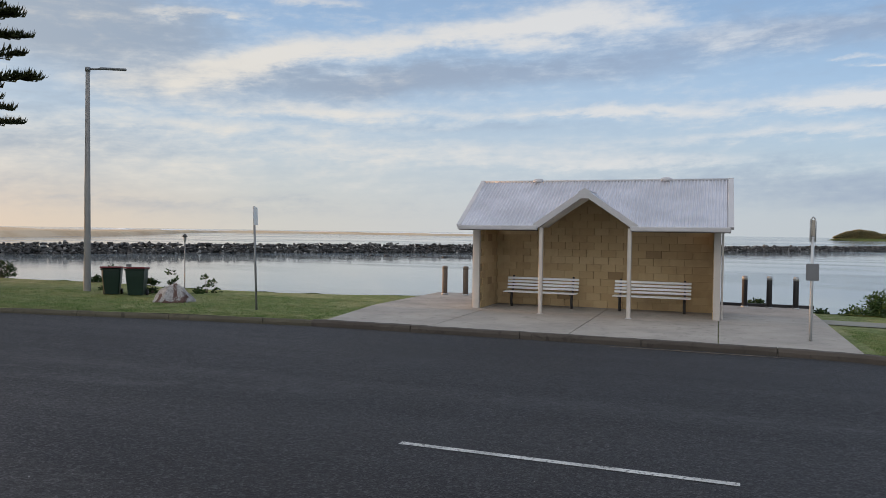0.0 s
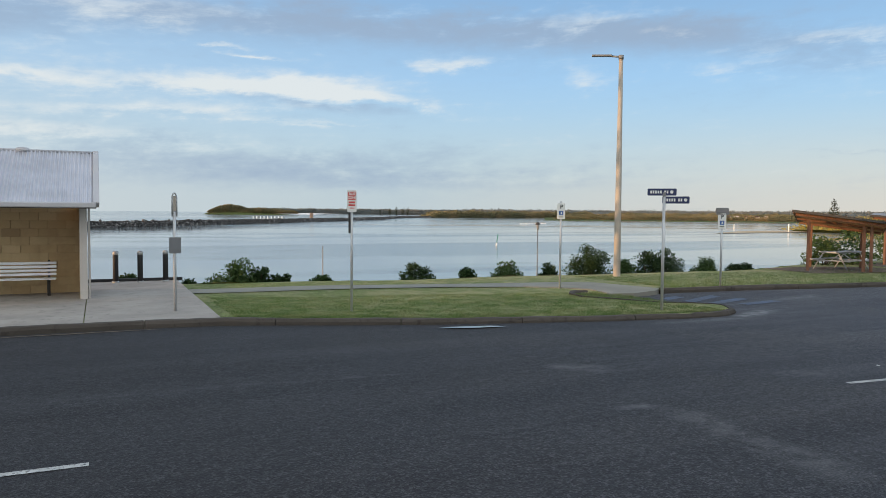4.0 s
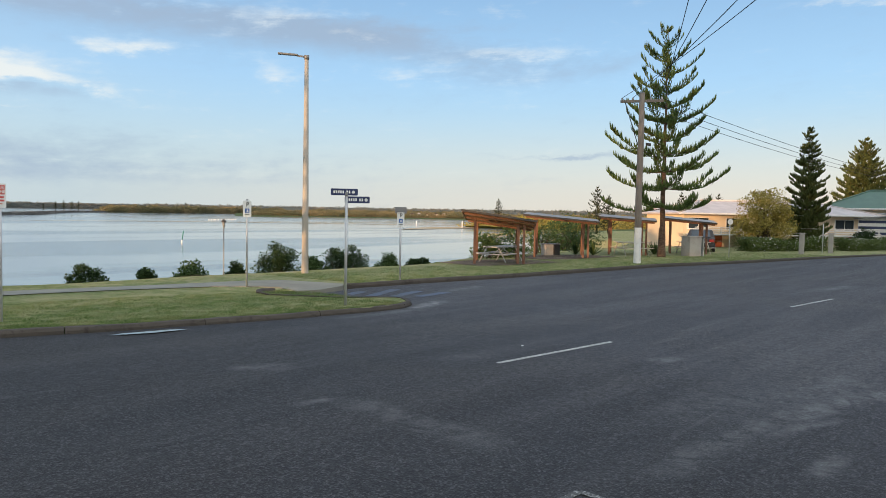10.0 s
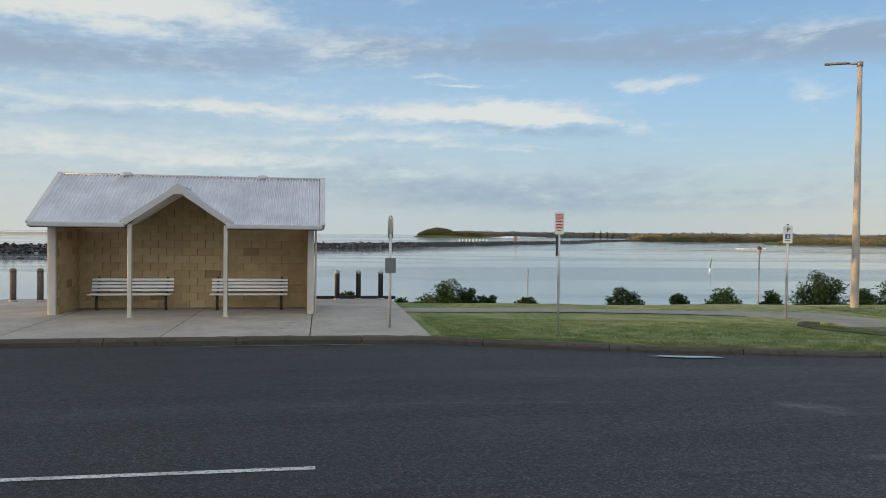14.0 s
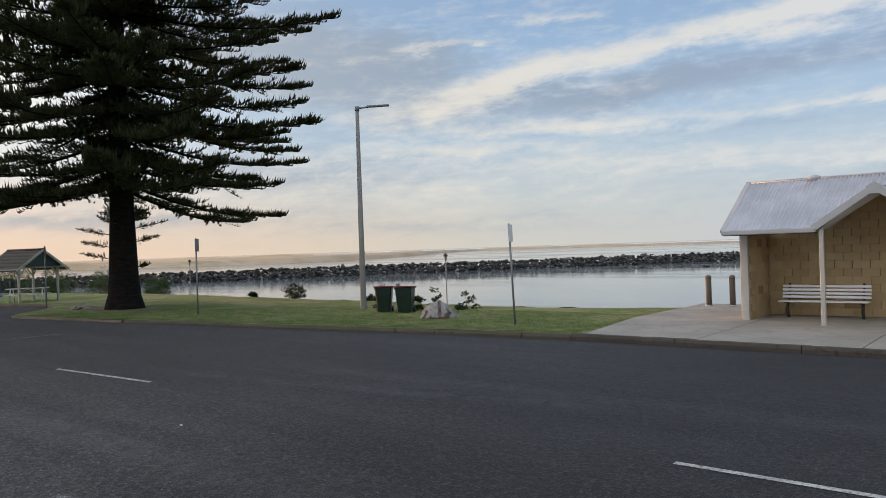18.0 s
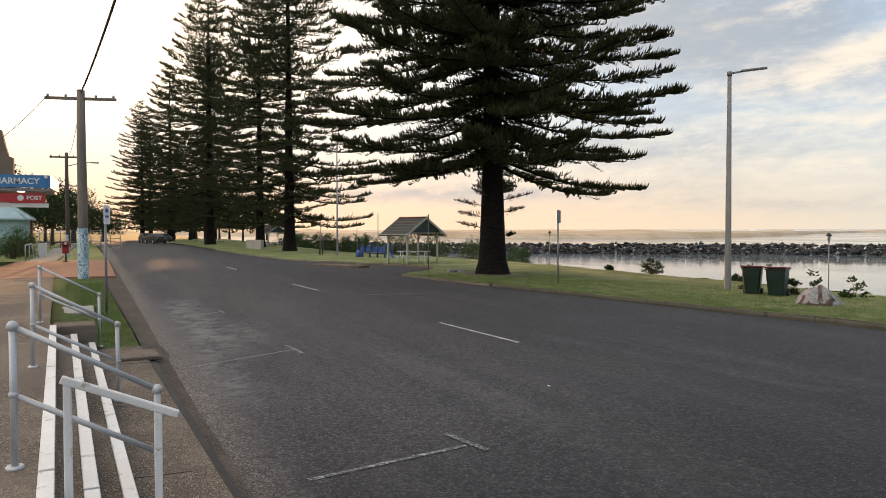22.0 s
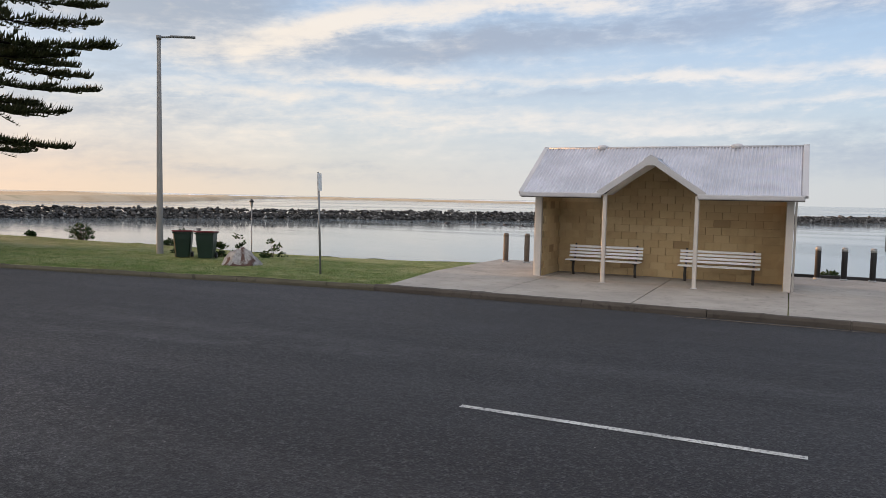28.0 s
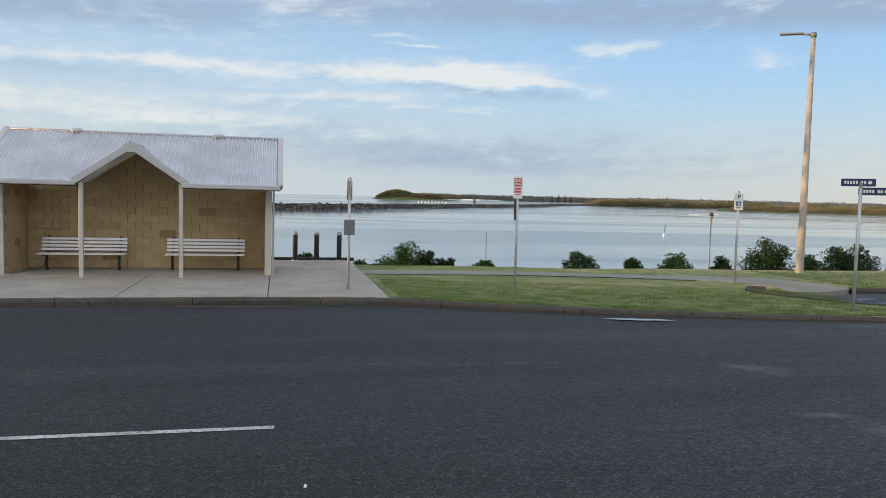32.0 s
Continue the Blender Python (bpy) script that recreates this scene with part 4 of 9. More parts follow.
# ---- kerbs ----
def kerb_run(points, name, label, width=0.14, top=-0.01, low=-0.34, length=2.4, mat=M_KERB):
    """Cast kerb blocks one after another along a line, with open joints."""
    root = tagged(new(name), label, "kerb", "", "structure")
    pts = [Vector((*p, 0)) for p in points]
    dists = [0.0]
    for a, b in zip(pts, pts[1:]):
        dists.append(dists[-1] + (b - a).length)

    def at(d):
        d = max(0.0, min(dists[-1], d))
        k = max(i for i in range(len(pts) - 1) if dists[i] <= d + 1e-9)
        return pts[k].lerp(pts[k + 1], (d - dists[k]) / max(1e-6, dists[k + 1] - dists[k]))

    d = 0.0
    while d < dists[-1] - 0.05:
        e = min(d + length, dists[-1])
        s = Shape()
        cuts = [d + (e - d - 0.015) * i / 10 for i in range(11)]
        rows = []
        for c in cuts:
            p, q = at(c), at(c + 0.05)
            if (q - p).length < 1e-5:
                p, q = at(c - 0.05), at(c)
            t = (q - p).normalized()
            side = Vector((-t.y, t.x, 0))
            p = at(c)
            wob = 0.006 * noise.noise((p.x * 0.7, p.y * 0.7, 2.0))
            prof = ((0.0, low), (0.0, top - 0.06), (0.03, top - 0.012), (0.05, top), (width, top + 0.004), (width, low))
            rows.append([p + side * (o + 0.012 * noise.noise((p.x * 2.3, p.y * 2.3, o * 40))) + Vector((0, 0, h + wob + (0.014 * noise.noise((p.x * 3.1, p.y * 3.1, o * 30)) if h > low else 0))) for o, h in prof])
        s.grid(rows, False)
        s.f += [tuple(range(len(prof)))[::-1], tuple(len(rows[0]) * 10 + i for i in range(len(prof)))]
        s.s += [False, False]
        part("kerb_block", s, mat, root)
        d = e
    return root


def clip_line(line, a, b):
    return [(a, along(line, a))] + [p for p in line if a < p[0] < b] + [(b, along(line, b))]


kerb_run(clip_line(FRONT, -75, -24.1), "kerb", "low pale concrete kerb by the pines", top=-0.03, mat=M_PEBBLE)
kerb_run(clip_line(FRONT, -24, -8.61), "kerb", "sunken grassy concrete kerb by the lawn", top=-0.025, mat=M_KERB_PALE)
kerb_run(clip_line(FRONT, -8.62, 12.3) + [(12.9, 11.65), (13.3, 12.2), (13.38, 12.55), (13.04, 12.9), (12.31, 13.4), (11.73, 14.4), (11.35, 15.1), (11.45, 15.7), (11.8, 16.1), (12.15, 16.0)], "kerb", "weathered grey concrete kerb edging the park")
kerb_run([(14.4, 15.74), (15.5, 15.52)] + clip_line(BAY, 15.6, 100)[1:], "kerb", "low grey concrete kerb along the picnic lawn", top=0.0)
kerb_run([(22.3, -16), (22.3, -3), (22.45, -1.9), (23.0, -1.25), (24.2, -0.98), (26, -1.0), (28, -1.15), (51, -2.7), (75, -3.0)][::-1], "kerb", "rounded grey concrete kerb at the side street corner", top=0.02)
kerb_run([(10.5, -22), (10.5, -3), (10.45, -1.2), (10.25, -0.35), (9.7, -0.02)], "kerb", "broken brown concrete kerb beside the grass verge", top=-0.02, mat=M_DIRT)


edge = Shape().grid([[(x, along(NEAR, x) + 0.06, -0.105), (x, along(NEAR, x) - 0.04, -0.05), (x, along(NEAR, x) - 0.22, -0.035), (x, along(NEAR, x) - 0.5, 0.0), (x, along(NEAR, x) - 0.75, 0.0)] for x in steps_between(2.2, 10.2, 0.4)], False)
structure("kerb_edge", edge, M_GUTTER, "crumbled brown concrete edge between road and verge", "kerb")


# ---- road markings ----
def stripe(name, a, b, width, mat, label, lift=0.006):
    a, b = Vector((*a, 0)), Vector((*b, 0))
    t = (b - a).normalized()
    side = Vector((-t.y, t.x, 0)) * width / 2
    k = max(2, int((b - a).length / 0.5) + 1)
    rows = []
    for i in range(k):
        p = a.lerp(b, i / (k - 1))
        rows.append([(q.x, q.y, road_z(q.x, q.y) + lift) for q in (p + side, p - side)])
    return structure(name, Shape().grid(rows), mat, label, "road marking")


dash = "worn white painted centre line dash on the asphalt"
for a, b in (((-2.87, 6.265), (0.13, 6.265)), ((-14.48, 5.725), (-11.46, 5.92)), ((-26.7, 5.12), (-23.5, 5.32)), ((-40.0, 4.42), (-37.0, 4.58)), ((8.5, 5.78), (11.28, 5.51)), ((18.9, 4.88), (21.75, 4.64)), ((30.0, 4.17), (33.0, 4.08)), ((42.5, 3.5), (45.5, 3.42))):
    stripe("centre_line", a, b, 0.085, M_LINE, dash)
bay = "faint white parking bay line on the asphalt"
for (a, b) in (((-6.27, 1.1), (-6.52, 2.63)), ((-11.82, 0.5), (-12.62, 2.3)), ((-17.95, 0.58), (-19.03, 1.84)), ((-21.45, 6.2), (-21.6, 8.7))):
    stripe("bay_line", a, b, 0.065, M_LINE_WORN, bay)
for (a, b) in (((-6.97, 2.60), (-6.29, 2.74)), ((-13.1, 2.255), (-12.2, 2.35)), ((-19.4, 1.81), (-18.7, 1.87)), ((4.3, 2.52), (5.2, 2.5)), ((5.2, 2.5), (5.22, 1.3))):
    stripe("bay_line", a, b, 0.065, M_LINE_WORN, bay, 0.010)
stripe("bay_line", (21.75, -1.2), (21.2, -1.66), 0.14, M_LINE, "short white arrow stub by the side street", 0.01)
for a, b in (((13.35, 14.45), (14.2, 14.8)), ((13.6, 13.85), (15.3, 14.62)), ((13.95, 13.33), (15.5, 13.88)), ((14.4, 12.85), (15.85, 13.12))):
    stripe("bay_line", a, b, 0.30, M_BLUE_LINE, "faded blue hatching of the accessible bay", 0.008)


# ---- trees ----
def tails(p, d, length, radius, up, rng, sides=3):
    """Upcurved tapering foliage ropes: arrays of starts, ways, lengths, radii and how far each bends up."""
    d = d / (np.linalg.norm(d, axis=1, keepdims=True) + 1e-9)
    a = np.cross(d, rng.normal(0, 1, d.shape))
    a /= np.linalg.norm(a, axis=1, keepdims=True) + 1e-9
    b = np.cross(d, a)
    z = np.array([0, 0, 1.0])
    mid = p + d * (length * 0.5)[:, None] + z * (0.16 * up * length)[:, None]
    tip = p + d * (length * (1.0 - 0.25 * up))[:, None] + z * (0.75 * up * length)[:, None]
    k = len(p)
    if sides == 2:
        w = a * radius[:, None]
        verts = np.stack([p, mid + w, tip, mid - w], 1).reshape(-1, 3)
        return verts, (np.arange(k) * 4)[:, None] + [[0, 1, 2, 3]]
    ring = [mid + radius[:, None] * (math.cos(t) * a + math.sin(t) * b) for t in (0, 2.094, 4.189)]
    verts = np.stack([p, *ring, tip], 1).reshape(-1, 3)
    base = (np.arange(k) * 5)[:, None]
    faces = np.concatenate([base + [[0, 2, 1]], base + [[0, 3, 2]], base + [[0, 1, 3]], base + [[4, 1, 2]], base + [[4, 2, 3]], base + [[4, 3, 1]]], 0)
    return verts, faces


def norfolk(seed, height, first, reach, whorls, arms, tilt, upturn, gap, lateral, tail, thick, per, trunk, cone=0.72, foot=0.75, jitter=0.12, bend=0.9, bare=0.10, sides=3, flat=0.12, wild=1.0):
    """A Norfolk pine: trunk, limbs and foliage meshes. Whorls of arms, each arm a flat frond of side twigs that carry upcurved foliage ropes.
    tilt: the arms' slope at the foot and at the top; upturn: how their ends rise; gap: between side twigs; per: ropes on a twig."""
    rng = np.random.default_rng(seed)
    wood, limbs = Shape(), Shape()
    pts = [(0.02 * math.sin(i), 0.02 * math.cos(1.7 * i), height * i / 14) for i in range(15)]
    rad = [trunk * (1 - 0.93 * (i / 14) ** 0.9) for i in range(15)]
    wood.tube([(0, 0, -0.2), (0, 0, 0.12), (0, 0, 0.6), (0, 0, 1.5)] + pts[2:], [trunk * 1.5, trunk * 1.38, trunk * 1.14, trunk * 1.02] + rad[2:], 14)
    P, D, L, R, U = [], [], [], [], []
    z3 = np.array([0, 0, 1.0])
    for w in range(whorls):
        f = w / (whorls - 1)
        z = first + (height - first) * f ** 0.94
        r = reach * ((1 - f) ** cone + 0.05) * min(1.0, foot + f * 2.6)
        turn = rng.uniform(0, 6.28)
        for k in range(arms):
            if rng.random() < 0.07 and f < 0.8:
                continue
            a = turn + 6.283 * k / arms + rng.normal(0, 0.16)
            rr = r * rng.uniform(0.74, 1.06)
            out, side = np.array([math.cos(a), math.sin(a), 0]), np.array([-math.sin(a), math.cos(a), 0])
            sway = rng.normal(0, 0.06) * rr
            zz = z + rng.normal(0, jitter)
            slope = tilt[0] + (tilt[1] - tilt[0]) * f + rng.normal(0, 0.035)
            line = np.array([out * rr * s + side * sway * s * s + z3 * (zz + rr * (slope * s - 0.05 * math.sin(math.pi * s) + upturn * s ** 3)) for s in np.linspace(0, 1, 10)])
            stout = max(0.012, trunk * 0.16 * (1 - 0.75 * f))
            limbs.tube([tuple(q) for q in line], [stout * (1 - 0.85 * i / 9) for i in range(10)], 5, False)
            count = max(8, int(rr / gap))
            s = np.linspace(bare if f < 0.85 else 0.04, 1.0, count) + rng.normal(0, 0.3 / count, count)
            # the fronds thicken into clumps along the longer arms
            s = np.clip(s + 0.22 / rr * np.sin(2.6 * rr * s + rng.uniform(0, 6.28)), 0.02, 1.0)
            i0 = np.clip((s * 9).astype(int), 0, 8)
            base = line[i0] + (line[i0 + 1] - line[i0]) * (s * 9 - i0)[:, None]
            fwd = line[i0 + 1] - line[i0]
            fwd /= np.linalg.norm(fwd, axis=1, keepdims=True)
            hand = np.where(np.arange(count) % 2 == 0, 1.0, -1.0)[:, None] * rng.uniform(0.45, 1.0, count)[:, None]
            way = fwd * (0.45 + 0.6 * s ** 3)[:, None] + side * hand * (1.05 - 0.6 * s ** 4)[:, None] + z3 * rng.normal(-0.02, flat, count)[:, None]
            way /= np.linalg.norm(way, axis=1, keepdims=True)
            span = lateral * (0.80 + 0.40 * np.sin(np.pi * np.clip(s, 0, 1)) - 0.35 * s ** 3) * rng.uniform(0.6, 1.15, count) * min(1.0, 0.3 + rr / 3.5)
            for q in range(per):
                g = (q + rng.uniform(0.1, 0.9, count)) / per
                start = base + way * (span * g)[:, None] + z3 * (0.05 * span * g * g)[:, None]
                kick = way * 0.9 + fwd * rng.uniform(0.0, 0.5, count)[:, None] + side * rng.normal(0, 0.45 * wild, count)[:, None] + z3 * rng.uniform(0.0, 0.35, count)[:, None] * wild
                size = min(1.0, 0.45 + rr / 4.0)
                P.append(start), D.append(kick), L.append(tail * rng.uniform(0.6, 1.25, count) * size), R.append(np.full(count, thick) * rng.uniform(0.8, 1.2, count) * size), U.append(np.clip(rng.normal(bend, 0.25, count), 0.1, 1.4))
            P.append(base), D.append(way), L.append(span * 1.1), R.append(np.full(count, thick * 0.7)), U.append(np.full(count, 0.15))
    verts, faces = tails(np.concatenate(P), np.concatenate(D), np.concatenate(L), np.concatenate(R), np.concatenate(U), rng, sides)
    return wood.mesh("trunk"), limbs.mesh("branching"), raw_mesh("crown", verts, faces)


def plant_pine(meshes, label, x, y, z, rz, scale, mats, group="", height_scale=None):
    root = thing("norfolk_pine", label, "tree", x, y, z, rz, group)
    root.scale = (scale, scale, height_scale or scale)
    for me, m in zip(meshes, mats):
        ob = part(me.name.split(".")[0], me, m, root)
        if ob.name.startswith("branching"):
            tagged(ob, kind="stuff")
    return root


def leaf_quads(centres, size, rng, lift=0.25):
    """Small pointed leaves with random tilt at the centres."""
    k = len(centres)
    d = rng.normal(0, 1, (k, 3))
    d[:, 2] = np.abs(d[:, 2]) * 0.6 + lift * 0.3
    d /= np.linalg.norm(d, axis=1, keepdims=True)
    e = np.cross(d, rng.normal(0, 1, (k, 3)))
    e /= np.linalg.norm(e, axis=1, keepdims=True)
    s = size * rng.uniform(0.6, 1.3, k)[:, None]
    v = np.stack([centres, centres + d * s * 0.5 + e * s * 0.24, centres + d * s, centres + d * s * 0.5 - e * s * 0.24], 1).reshape(-1, 3)
    base = (np.arange(k) * 4)[:, None]
    return v, base + [[0, 1, 2, 3]]


def clumps(rng, count, box, clump, per, squash=0.8):
    """Leaf centres in clumps inside an ellipsoid with the half sizes box, resting on its base."""
    c = rng.normal(0, 1, (count, 3))
    c /= np.linalg.norm(c, axis=1, keepdims=True)
    c *= rng.uniform(0.35, 1.0, (count, 1)) ** 0.6
    c[:, 2] = np.abs(c[:, 2]) * 1.7 - 0.6
    c *= np.array(box)
    c[:, 2] += box[2] * 0.62
    size = clump * rng.uniform(0.6, 1.35, count)
    q = rng.normal(0, 1, (count, per, 3))
    q /= np.linalg.norm(q, axis=2, keepdims=True)
    q *= rng.uniform(0.3, 1.0, (count, per, 1)) ** 0.5
    pts = (c[:, None] + q * size[:, None, None] * [1, 1, squash]).reshape(-1, 3)
    return c, pts


def bush(name, label, x, y, z, w, d, h, leaf=0.09, count=26, per=60, mat=None, seed=0, category="bush", group=""):
    """A shrub: stems and many small leaves."""
    rng = np.random.default_rng(seed)
    root = thing(name, label, category, x, y, z, group=group)
    c, pts = clumps(rng, count, (w / 2, d / 2, h * 0.62), min(w, h) * 0.20, per)
    pts = pts[pts[:, 2] > 0.01]
    stems = Shape()
    for p in c[: max(5, count // 3)]:
        m = p * 0.5 + rng.normal(0, 0.05, 3) * h
        stems.tube([(p[0] * 0.08, p[1] * 0.08, -0.15), tuple(m * [0.7, 0.7, 1]), tuple(p)], [0.02 * h + 0.006, 0.014 * h + 0.004, 0.004], 5, False)
    part("stems", stems, M_STEM, root)
    part("leaves", raw_mesh("leaves", *leaf_quads(pts, leaf, rng)), mat or M_LEAF, root)
    return root


def broadleaf(name, label, x, y, z, height, spread, mat, seed, leaf=0.22, count=60, per=70, trunk=0.2, group=""):
    rng = np.random.default_rng(seed)
    root = thing(name, label, "tree", x, y, z, group=group)
    c, pts = clumps(rng, count, (spread / 2, spread / 2, height * 0.40), spread * 0.14, per)
    c[:, 2] += height * 0.24
    pts[:, 2] += height * 0.24
    wood = Shape()
    fork = (0.1, 0.05, height * 0.26)
    wood.tube([(0, 0, -0.3), (0.03, 0, height * 0.12), fork], [trunk * 1.2, trunk, trunk * 0.8], 9)
    limbs = Shape()
    for p in c[:14]:
        m = np.array(fork) * 0.45 + p * 0.55 + rng.normal(0, 0.06, 3) * spread
        limbs.tube([fork, tuple(m), tuple(p)], [trunk * 0.5, trunk * 0.28, 0.02], 6, False)
    part("trunk", wood, M_STEM, root)
    part("limbs", limbs, M_STEM, root)
    part("crown", raw_mesh("crown", *leaf_quads(pts, leaf, rng)), mat, root)
    return root


PINE_MATS = (M_BARK, M_BARK, M_PINE)
old_pine = norfolk(3, 29.0, 5.3, 8.9, 27, 9, (-0.20, 0.10), 0.04, 0.08, 1.0, 0.27, 0.040, 13, 0.56, cone=0.42, foot=0.74, jitter=0.25, bend=0.95, bare=0.03, wild=1.5, sides=2)
old_pine_b = norfolk(8, 31.0, 3.6, 9.2, 24, 7, (-0.18, 0.20), 0.07, 0.16, 1.05, 0.36, 0.056, 7, 0.52, jitter=0.25, sides=2, bend=0.9, bare=0.04, wild=1.4)
tall_label = "tall dark Norfolk pine standing on the lawn"
plant_pine(old_pine, "massive dark Norfolk pine with a thick ringed trunk", -29.62, 14.65, -0.05, 35, 1.0, PINE_MATS, "pines along the shore")
for x, y, rz, s in ((-67.8, 13.3, 80, 1.0), (-86.0, 13.6, 10, 0.95), (-103, 9.8, 200, 1.12), (-118, 11.0, 300, 0.98), (-134, 6.4, 150, 0.95), (-152, 2.2, 60, 0.84), (-166, 4.0, 20, 0.8)):
    plant_pine(old_pine_b, tall_label, x, y, -0.1, rz, s, PINE_MATS, "pines along the shore")
young = norfolk(21, 11.9, 2.75, 3.3, 12, 6, (0.0, 0.62), 0.20, 0.055, 0.26, 0.28, 0.036, 4, 0.17, cone=0.60, foot=0.95, jitter=0.06, bend=1.15, bare=0.14, sides=2, wild=1.2)
plant_pine(young, "young Norfolk pine with upturned branches by the picnic lawn", 37.4, 16.7, -0.1, 15, 1.0, (M_BARK_WARM, M_BARK_WARM, M_PINE_YOUNG), "pines by the picnic lawn")
slim = norfolk(31, 8.9, 0.7, 1.8, 22, 8, (0.05, 0.35), 0.10, 0.05, 0.36, 0.34, 0.050, 6, 0.16, cone=0.75, sides=2, wild=1.3)
plant_pine(slim, "slim dark green pine behind the hedge", 60.2, 15.7, -0.1, 0, 1.0, (M_BARK_WARM, M_BARK_WARM, M_PINE_MID), "pines by the picnic lawn")
broad_pine = norfolk(41, 10.9, 2.0, 3.6, 18, 8, (0.0, 0.35), 0.10, 0.09, 0.55, 0.40, 0.075, 5, 0.2, sides=2, wild=1.3)
far_pine = norfolk(43, 10.0, 1.6, 2.6, 13, 5, (-0.05, 0.4), 0.12, 0.22, 0.5, 0.7, 0.13, 1, 0.2, sides=2)
plant_pine(broad_pine, "broad conical pine behind the green roofed house", 93.3, 18.7, 0.0, 0, 1.0, (M_BARK_WARM, M_BARK_WARM, M_PINE_MID), "pines by the picnic lawn")
# extra far pines added to keep the low sun off the road
for x, y, s in ((-148, 10.5, 1.3), (-156, 14, 1.4), (-166, 12, 1.4), (-174, 9, 1.4), (-160, 8, 1.2), (-188, 14, 1.25), (-194, 20, 1.35), (-200, 9, 1.3), (-183, 22, 1.1), (-206, 16, 1.4)):
    plant_pine(far_pine, "far dark pine added beyond the street's end to block sun", x, y, -0.3, 40 * x, s, (M_BARK, M_BARK, M_PINE), "pines along the shore")
for x, y, s in ((112, 52, 0.5), (97.5, 54.6, 0.61), (140, 60, 0.65), (96, 36, 0.5), (98.4, 53.2, 0.5), (164, 123, 0.6), (70, 27, 0.42)):
    plant_pine(far_pine, "distant pine above the far houses", x, y, -0.6, 40 * x, s * 1.1, (M_BARK_WARM, M_BARK_WARM, M_PINE_YOUNG), "distant pines")


# ---- bus shelter ----
def bus_shelter():
    """Local axes: x along the front, y to the back; the floor is z = 0."""
    root = thing("bus_shelter", "block walled bus shelter with a pale corrugated gable roof", "bus shelter", -3.12, 18.06, -0.03)
    half, back, side_front = 2.98, 2.42, 0.78
    # walls: rendered core with single blocks
    wall = part("back_wall", Shape().box(0, back + 0.075, 1.1, 2 * half, 0.11, 2.2).box(-0.085, back + 0.075, 2.65, 2.0, 0.11, 0.95), M_MORTAR, root, "tan concrete block back wall")
    bw, bh = 0.4, 0.2
    blk = Shape().box(0, 0, 0, bw - 0.008, 0.078, bh - 0.0015, b=0.003).mesh("block")
    half_blk = Shape().box(0, 0, 0, bw / 2 - 0.008, 0.078, bh - 0.0015, b=0.003).mesh("block")
    rnd = random.Random(4)
    for row in range(16):
        shift = (row % 2) * bw / 2
        x = -half
        first = True
        while x < half - 0.02:
            w = bw / 2 if first and shift else min(bw, half - x)
            me = blk if w > 0.3 else half_blk
            if not (row > 10 and abs(x + w / 2 + 0.085) > 1.55 - 0.12 * (row - 11)):
                part("block", me, M_BLOCK, wall, "", pose(x + w / 2, -0.0 + back + rnd.uniform(-0.003, 0.003), 0.1 + row * bh))
            x += w
            first = False
    for sx, nm in ((-1, "side_wall"), (1, "side_wall")):
        w2 = part(nm, Shape().box(sx * (half + 0.05), (back + side_front) / 2 + 0.02, 1.1, 0.10, back - side_front + 0.12, 2.2), M_MORTAR, root, "tan block end wall")
        k = int((back - side_front) / bw) + 1
        for row in range(11):
            for i in range(k):
                yy = back - 0.05 - bw * (i + 0.5) + (row % 2) * bw / 2
                if yy - bw / 2 > side_front - 0.03 and yy + bw / 2 < back + 0.1:
                    part("block", blk, M_BLOCK, w2, "", pose(sx * (half - 0.008), yy, 0.1 + row * bh, 0, 0, 90))
        part("wall_end_board", Shape().box(sx * (half + 0.05), side_front - 0.09, 1.08, 0.16, 0.10, 2.16), M_CREAM, root, "cream painted end post")
        part("wall_end_board", Shape().box(sx * (half + 0.17), side_front + 0.05, 1.08, 0.05, 0.16, 2.16), M_CREAM, root)
    # posts under the little front gable
    for x in (-1.13, 1.04):
        part("post", Shape().box(x, 0.02, 1.1, 0.095, 0.095, 2.2, b=0.012), M_CREAM, root, "slim cream timber post")
        part("post_foot", Shape().box(x, 0.02, 0.012, 0.14, 0.14, 0.024), M_GALV, root)
    # corrugated roof: front and back planes
    z_eave, z_ridge, y_ridge, y_back = 2.22, 3.49, 2.1, 4.0
    x0, x1 = -3.32, 3.31

    def rib(x):
        return 0.017 * math.sin(2 * math.pi * x / 0.086)

    cols = np.linspace(x0, x1, 780)
    front, rear = Shape(), Shape()
    pitch = (z_ridge - z_eave) / y_ridge

    def start(x):
        """Where the main roof begins: at the eave, or behind the front gable."""
        inside = 1 - abs(x + 0.045) / 1.14
        return (3.07 - 2.22) * inside / pitch + 0.02 if inside > 0 else -0.02

    front.grid([[(x, start(x), z_eave + pitch * max(0, start(x)) + rib(x)), (x, y_ridge, z_ridge + rib(x))] for x in cols][::-1])
    rear.grid([[(x, y_ridge, z_ridge + rib(x)), (x, y_back, z_eave + rib(x))] for x in cols][::-1])
    part("roof_sheet", front, M_ROOF, root, "pale grey corrugated steel roof sheet")
    part("roof_sheet", rear, M_ROOF, root)
    part("roof_lining", Shape().grid([[(x, max(0.0, start(x)), z_eave + pitch * max(0, start(x)) - 0.05), (x, y_ridge, z_ridge - 0.05)] for x in np.linspace(x0, x1, 60)], False).add([(x0, y_back, z_eave - 0.05), (x1, y_back, z_eave - 0.05), (x1, y_ridge, z_ridge - 0.05), (x0, y_ridge, z_ridge - 0.05)], [(0, 1, 2, 3)]), M_SHADE_LINING, root, "roof lining coloured dark to deepen the shade")
